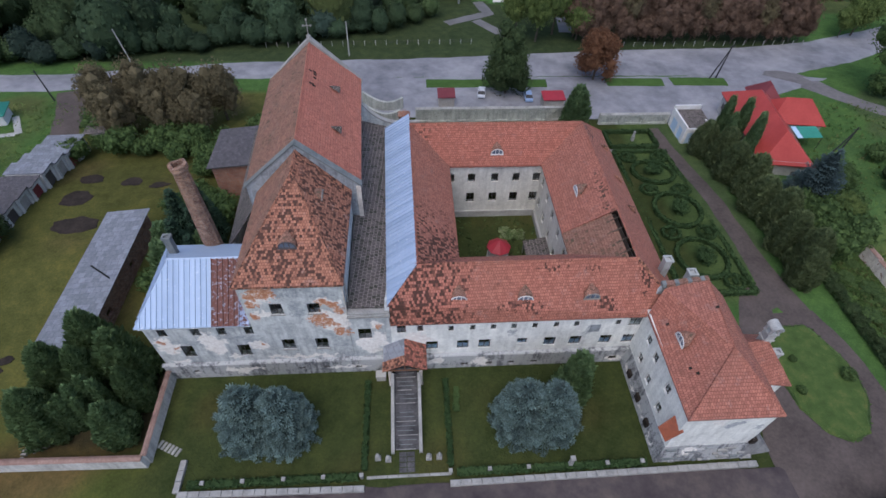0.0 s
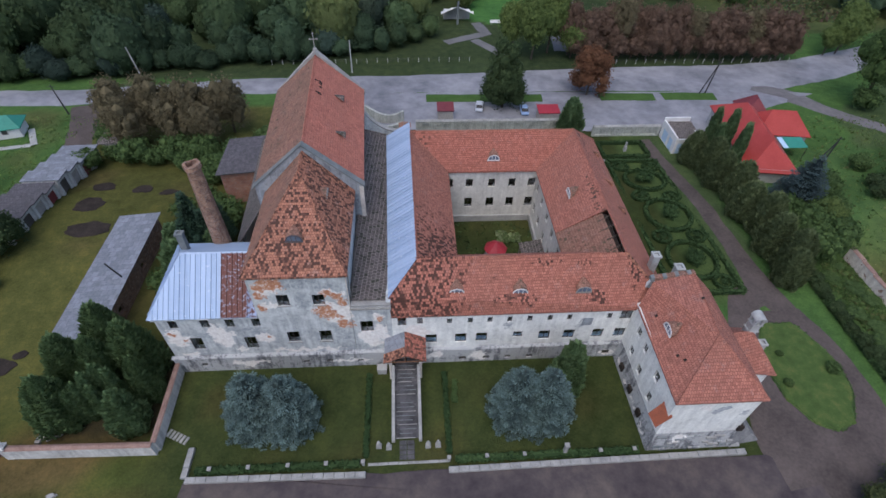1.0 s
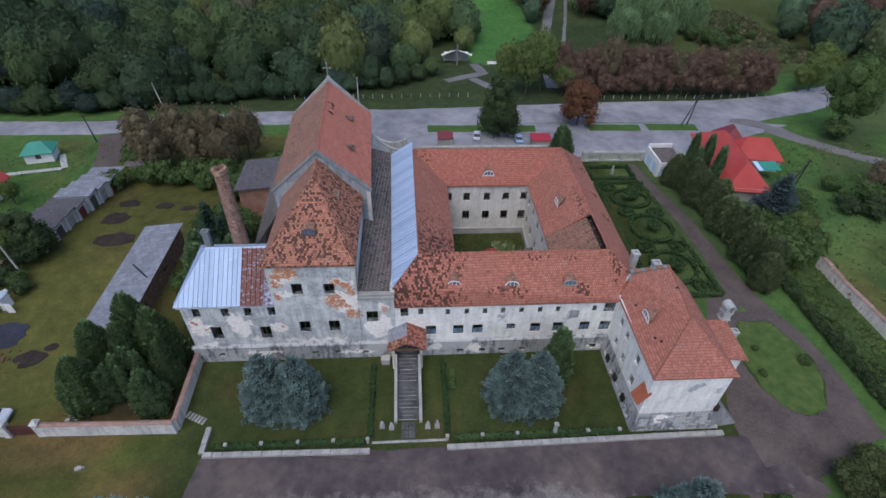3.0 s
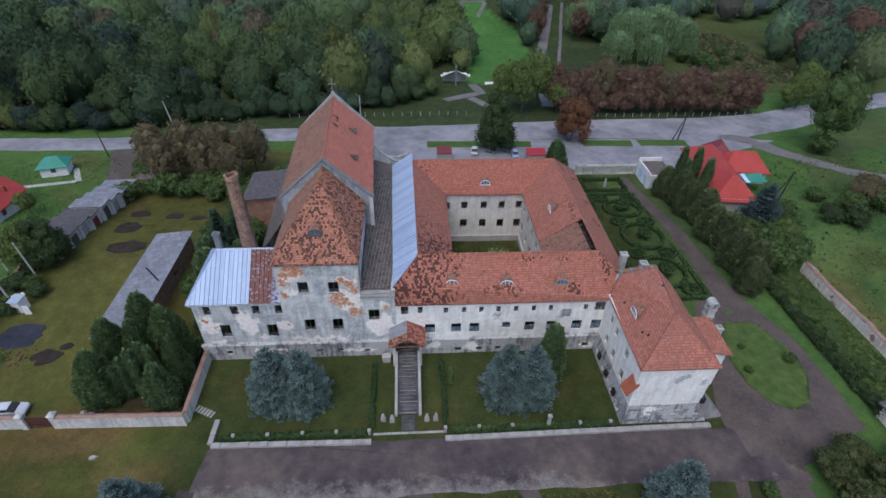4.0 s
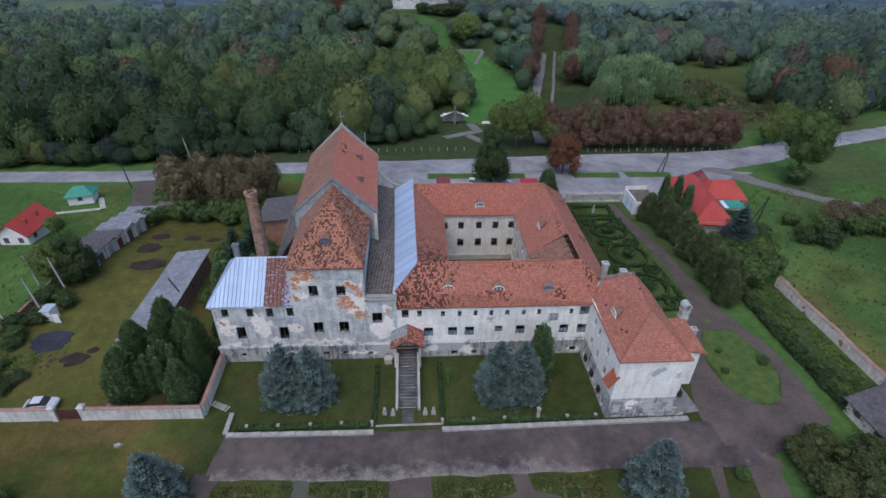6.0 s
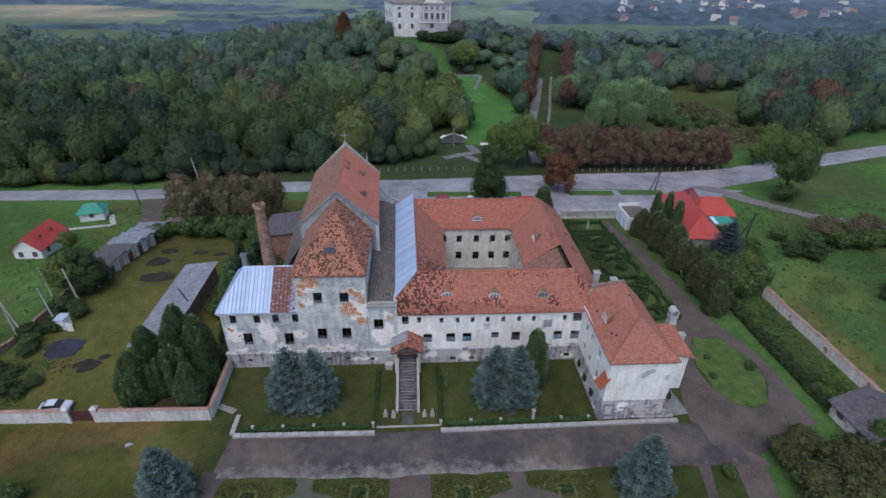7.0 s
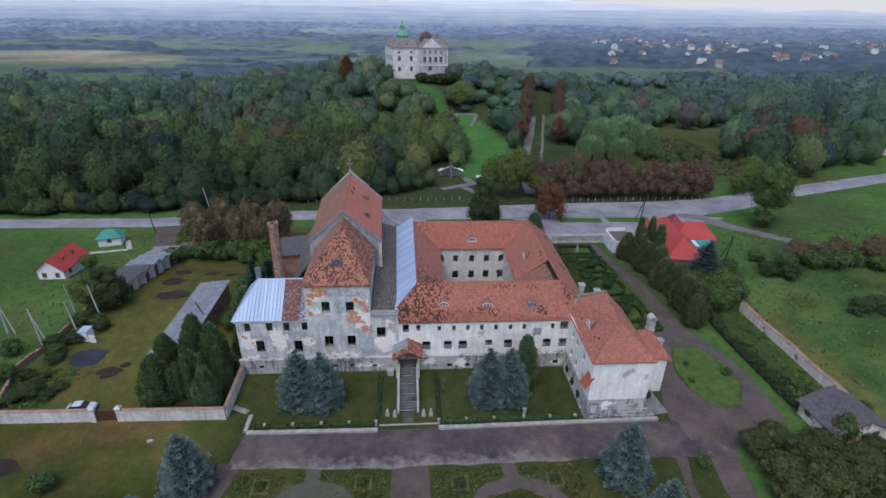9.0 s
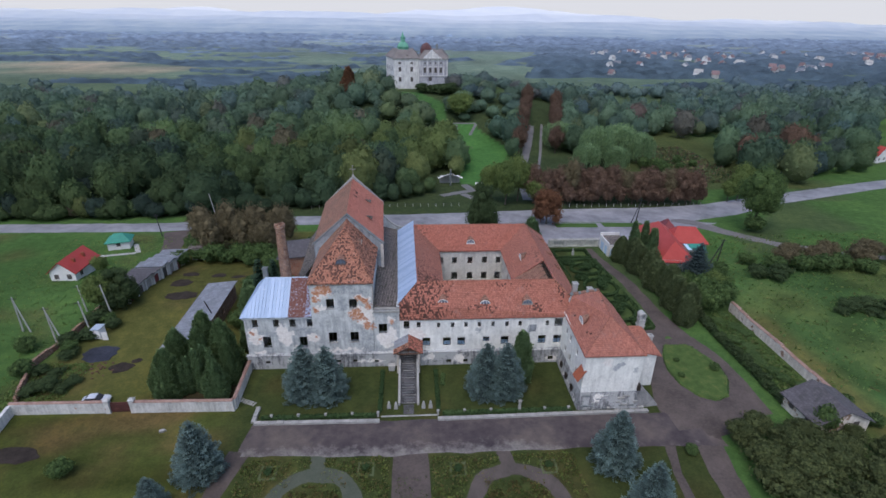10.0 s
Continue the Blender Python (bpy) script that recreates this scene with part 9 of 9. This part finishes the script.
def arched_wall(x0, x1, y, h, label):
    e = thing("park_wall", ((x0 + x1) / 2, y, level(x0, y)), label, "wall")
    z = level((x0 + x1) / 2, y)
    n = int((x1 - x0) / 3.7)
    w = (x1 - x0) / n
    b = Build().box(x0, y + 0.3, z - 0.6, x1, y + 0.6, z + h)
    part("core", b, PARK_PLASTER, e)
    b = Build()
    wall_of(b, (x0, y), (x1, y), z - 0.6, z + h, 0.297, [(i * w + 0.6, (i + 1) * w - 0.6, z + 0.3, z + h - 0.6) for i in range(n)])
    for i in range(n):
        u0, u1, zt, k = x0 + i * w + 0.6, x0 + (i + 1) * w - 0.6, z + h - 0.6, 0.5
        b.prism([(u0, y + 0.004), (u0 + k, y + 0.004), (u0 + k * 0.3, y + 0.29), (u0, y + 0.29)], zt - 0.4, zt)
        b.prism([(u1 - k, y + 0.004), (u1, y + 0.004), (u1, y + 0.29), (u1 - k * 0.3, y + 0.29)], zt - 0.4, zt)
    part("face", b, PARK_PLASTER, e, "blind arched niches")
    part("coping", Build().loft([[(x0, y - 0.1, z + h + 0.004), (x0, y + 0.7, z + h + 0.004), (x0, y + 0.3, z + h + 0.3)], [(x1, y - 0.1, z + h + 0.004), (x1, y + 0.7, z + h + 0.004), (x1, y + 0.3, z + h + 0.3)]]), STONE, e)


arched_wall(1.0, 31.0, 86.3, 2.9, "grey wall with a row of blind arches")
arched_wall(37.0, 51.0, 84.6, 2.2, "low grey ruined wall by the garden")
pier = thing("brick_pier", (-1.2, 79, level(-1, 79)), "tall red brick pier behind the cloister", "pier")
z = level(-1, 79)
part("shaft", Build().box(-2.1, 78.2, z - 0.3, -0.2, 79.6, z + 6.6), BRICK, pier)
part("cap", Build().loft([[(-2.25, 78.05, z + 6.604), (-0.05, 78.05, z + 6.604), (-0.05, 79.75, z + 6.604), (-2.25, 79.75, z + 6.604)], [(-1.5, 78.6, z + 7.1), (-0.8, 78.6, z + 7.1), (-0.8, 79.2, z + 7.1), (-1.5, 79.2, z + 7.1)]]), BRICK, pier)
part("side_panel", Build().box(-0.2, 78.6, z - 0.3, 1.6, 79.2, z + 5.2), CONCRETE, pier)


def curved_wall(pts, h0, h1, label):
    e = thing("curved_wall", (*pts[0], level(*pts[0])), label, "wall")
    rows = []
    for i, p in enumerate(pts):
        t = i / (len(pts) - 1)
        q = pts[min(i + 1, len(pts) - 1)]
        o = pts[max(i - 1, 0)]
        d = (Vector(q) - Vector(o)).normalized() * 0.25
        z = level(*p)
        h = h0 + (h1 - h0) * (0.5 - 0.5 * math.cos(math.pi * t)) - 0.8 * math.sin(math.pi * t)
        rows.append([(p[0] + d.y, p[1] - d.x, z - 0.4), (p[0] - d.y, p[1] + d.x, z - 0.4), (p[0] - d.y, p[1] + d.x, z + h), (p[0] + d.y, p[1] - d.x, z + h)])
    part("body", Build().loft(rows), PARK_PLASTER, e)


curved_wall([(-9.5 + 8 * t, 93.0 - 2.0 * math.sin(t * 2.6)) for t in np.linspace(0, 1, 12)], 3.2, 2.4, "white curved forecourt wall behind the church")
curved_wall([(-9.5 + 7.5 * t, 88.5 - 1.8 * math.sin(t * 2.6)) for t in np.linspace(0, 1, 12)], 3.4, 2.2, "white swept garden wall behind the church")


# ---- neighbouring houses ----
def house(name, x, y, w, d, eave, ridge, turn, wall, roof, label, hip=0.0, wins=True, group=""):
    """A plain house with a ridged roof along its long side (y)."""
    z = level(x, y)
    e = thing(name, (x, y, z), label, "house", group)
    T = Matrix.Translation((x, y, z)) @ Matrix.Rotation(radians(turn), 4, "Z")
    put = lambda pts: [tuple(T @ Vector(p)) for p in pts]
    b = Build()
    prof = [(-w / 2, -0.5), (w / 2, -0.5), (w / 2, eave), (0, ridge - 0.15), (-w / 2, eave)] if not hip else [(-w / 2, -0.5), (w / 2, -0.5), (w / 2, eave), (-w / 2, eave)]
    b.loft([put([(px, -d / 2, pz) for px, pz in prof]), put([(px, d / 2, pz) for px, pz in prof])])
    part("wall", b, wall, e)
    o = 0.5
    k = (ridge - eave) / (w / 2) * o
    b = Build()
    r0, r1 = put([(0, -d / 2 - o * (hip == 0) + hip, ridge), (0, d / 2 + o * (hip == 0) - hip, ridge)])
    a, c, f, g = put([(-w / 2 - o, -d / 2 - o, eave - k), (w / 2 + o, -d / 2 - o, eave - k), (w / 2 + o, d / 2 + o, eave - k), (-w / 2 - o, d / 2 + o, eave - k)])
    b.slab([c, f, r1, r0], 0.15)
    b.slab([g, a, r0, r1], 0.15)
    if hip:
        b.slab([a, c, r0], 0.15)
        b.slab([f, g, r1], 0.15)
    part("roof", b, roof, e)
    if wins:
        for s in (-1, 1):
            for j in range(max(1, int(d / 3.2))):
                yy = -d / 2 + (j + 0.5) * d / max(1, int(d / 3.2))
                part("window", Build().loft([put([(s * (w / 2 + 0.02), yy - 0.5, 1.0), (s * (w / 2 + 0.02), yy + 0.5, 1.0), (s * (w / 2 + 0.02), yy + 0.5, 2.2), (s * (w / 2 + 0.02), yy - 0.5, 2.2)]), put([(s * (w / 2 - 0.1), yy - 0.5, 1.0), (s * (w / 2 - 0.1), yy + 0.5, 1.0), (s * (w / 2 - 0.1), yy + 0.5, 2.2), (s * (w / 2 - 0.1), yy - 0.5, 2.2)])]), DARK_FRAME, e)
        for xx in (-w / 4, w / 4):
            part("window", Build().loft([put([(xx - 0.5, -d / 2 - 0.02, 1.0), (xx + 0.5, -d / 2 - 0.02, 1.0), (xx + 0.5, -d / 2 - 0.02, 2.2), (xx - 0.5, -d / 2 - 0.02, 2.2)]), put([(xx - 0.5, -d / 2 + 0.1, 1.0), (xx + 0.5, -d / 2 + 0.1, 1.0), (xx + 0.5, -d / 2 + 0.1, 2.2), (xx - 0.5, -d / 2 + 0.1, 2.2)])]), DARK_FRAME, e)
    return e


house("house", 66.0, 77.8, 8.2, 22.5, 4.1, 7.4, -8, CONCRETE, RED_SHEET, "long grey house with a bright red sheet-metal roof", 4.5)
house("house", 74.4, 83.2, 6.6, 9.6, 3.4, 6.4, 82, CONCRETE, RED_SHEET, "red-roofed side wing of the neighbouring house", 2.5)
house("house", 72.6, 90.0, 5.0, 5.5, 3.4, 6.0, -10, CONCRETE, MAROON, "small wing with a dark maroon roof", 2.0, False)
aw = thing("awning", (73.7, 76.6, level(73, 76)), "bright green and white awning on thin posts", "awning")
z = level(73, 76)
for i in range(5):
    x0, x1 = 71.4 + i * 0.98, 71.4 + (i + 1) * 0.98
    part("sheet", Build().slab([(x0, 75.0, z + 2.9), (x1, 75.0, z + 2.9), (x1, 78.1, z + 3.3), (x0, 78.1, z + 3.3)], 0.05), GREEN_SHEET if i else BLUE_PAINT, aw)
for x in (71.5, 76.2):
    part("post", Build().tube((x, 75.1, z - 0.2), (x, 75.1, z + 2.9), 0.05, 0.05, 6), IRON, aw)
house("barn", 62.7, 15.4, 8.6, 6.6, 2.5, 4.5, 3, EWALL, OLD_SLATE, "low white barn with a grey slate roof, half overgrown")
red_house = house("house", -80.4, 70.8, 5.6, 9.0, 3.0, 5.4, 0, WHITE_PAINT, RED_SHEET, "small white house with a red roof")
for dx, dy in ((1.3, -1.6), (1.5, 1.8)):
    zb = level(-80.4, 70.8)
    part("roof_box", Build().loft([[(-80.4 + dx - 0.3, 70.8 + dy - 0.3, zb + 3.6), (-80.4 + dx + 0.4, 70.8 + dy - 0.3, zb + 3.6), (-80.4 + dx + 0.4, 70.8 + dy + 0.3, zb + 3.6), (-80.4 + dx - 0.3, 70.8 + dy + 0.3, zb + 3.6)], [(-80.4 + dx - 0.25, 70.8 + dy - 0.25, zb + 4.9), (-80.4 + dx + 0.35, 70.8 + dy - 0.25, zb + 4.9), (-80.4 + dx + 0.35, 70.8 + dy + 0.25, zb + 4.9), (-80.4 + dx - 0.25, 70.8 + dy + 0.25, zb + 4.9)]]), RED_RUST, red_house)
house("house", -79.0, 88.4, 4.2, 5.2, 2.6, 4.0, -75, WHITE_PAINT, GREEN_SHEET, "small white house with a dark green roof", 1.6)
part_b = strip(Build(), [(-84, 81.5), (-73, 84.0)], [1.2, 1.2], 0.1, 1)
strip(part_b, [(-76, 90), (-72.5, 84)], [1.2, 1.2], 0.104, 1)
paved("concrete_path", part_b, CONCRETE, "pale concrete garden paths", "path")
house("house", 222, 190, 8, 10, 4.0, 7.5, 20, WHITE_PAINT, RED_SHEET, "far white house with a red roof")

# fence with white posts along the park
fence = thing("fence", (20, 121, level(20, 121)), "low fence with pale posts along the park", "fence")
pm = Build().box(-0.055, -0.055, -0.3, 0.055, 0.055, 1.2).obj("post", CONCRETE)
pdata = pm.data
bpy.data.objects.remove(pm)
for xa, xb, ya, yb in ((-34, 18, 120.5, 122.0), (48, 100, 120.0, 121.0)):
    x = xa
    rails = []
    while x <= xb:
        y = ya + (yb - ya) * (x - xa) / (xb - xa)
        o = new("post", pdata)
        o.parent = fence
        o.matrix_parent_inverse = Matrix.Translation(fence.location).inverted()
        o.location = (x, y, level(x, y))
        rails.append((x, y, level(x, y)))
        x += 2.6
    b = Build()
    for p, q in zip(rails, rails[1:]):
        for hgt in (0.55, 1.0):
            b.tube((p[0], p[1], p[2] + hgt), (q[0], q[1], q[2] + hgt), 0.02, 0.02, 4)
    tagged(part("wires", b, IRON, fence), kind="stuff")
mon = thing("monument", (14.5, 151, level(14.5, 151)), "white fan-shaped concrete shelter in the park", "monument")
z = level(14.5, 151)
b = Build()
for i in range(6):
    a0, a1 = math.pi * i / 6, math.pi * (i + 1) / 6
    P = lambda a, r, h: (14.5 - r * math.cos(a), 151 - 0.6 + r * 0.8 * math.sin(a), z + h)
    b.slab([P(a0, 0.6, 4.4), P(a0, 4.8, 2.6), P((a0 + a1) / 2, 5.0, 3.0), P(a1, 4.8, 2.6), P(a1, 0.6, 4.4)], 0.2)
part("roof", b, WHITE_PAINT, mon)
part("pillar", Build().box(14.2, 148.6, z - 0.3, 14.8, 149.2, z + 6.5), COPING, mon)
part("wall", Build().box(10.5, 153.6, z - 0.3, 18.5, 154.0, z + 2.7), CONCRETE, mon)
bn = thing("bench", (26.2, 149, level(26.2, 149)), "long white park bench on the lawn", "bench")
z = level(26.2, 149)
part("seat", Build().box(24.2, 148.7, z + 0.4, 28.2, 149.3, z + 0.55), WHITE_PAINT, bn)
part("back", Build().box(24.2, 149.3, z + 0.55, 28.2, 149.4, z + 1.1), WHITE_PAINT, bn)
for x in (24.6, 27.8):
    part("leg", Build().box(x - 0.1, 148.8, z - 0.2, x + 0.1, 149.2, z + 0.4), CONCRETE, bn)

# village in the distance
rngv = random.Random(5)
DULL_ROOF = mottled("dull_pink_roof", (0.15, 0.105, 0.11), (0.26, 0.185, 0.185), 0.6)
protos = []
for k, (wm, rm) in enumerate(((WHITE_PAINT, SLATE_GREY), (WHITE_PAINT, DULL_ROOF), (CONCRETE, DULL_ROOF), (WHITE_PAINT, CONCRETE))):
    h = house("house", 380 + k * 38, 690 + k * 19, rngv.uniform(8, 10), rngv.uniform(10, 14), 5.0, 9.0, rngv.uniform(0, 180), wm, rm, "far village house among trees", 0, False, "village houses")
    protos.append((h, (380 + k * 38, 690 + k * 19)))
for i in range(78):
    h, (hx, hy) = protos[i % 4]
    x, y = rngv.uniform(230, 900), rngv.uniform(560, 1000)
    if x < 0.33 * y + 20:
        x += 160
    m = Matrix.Translation((x, y, level(x, y))) @ Matrix.Rotation(radians(rngv.uniform(0, 180)), 4, "Z")
    copy_thing(h, m @ Matrix.Diagonal((0.68, 0.68, 1.0, 1)))
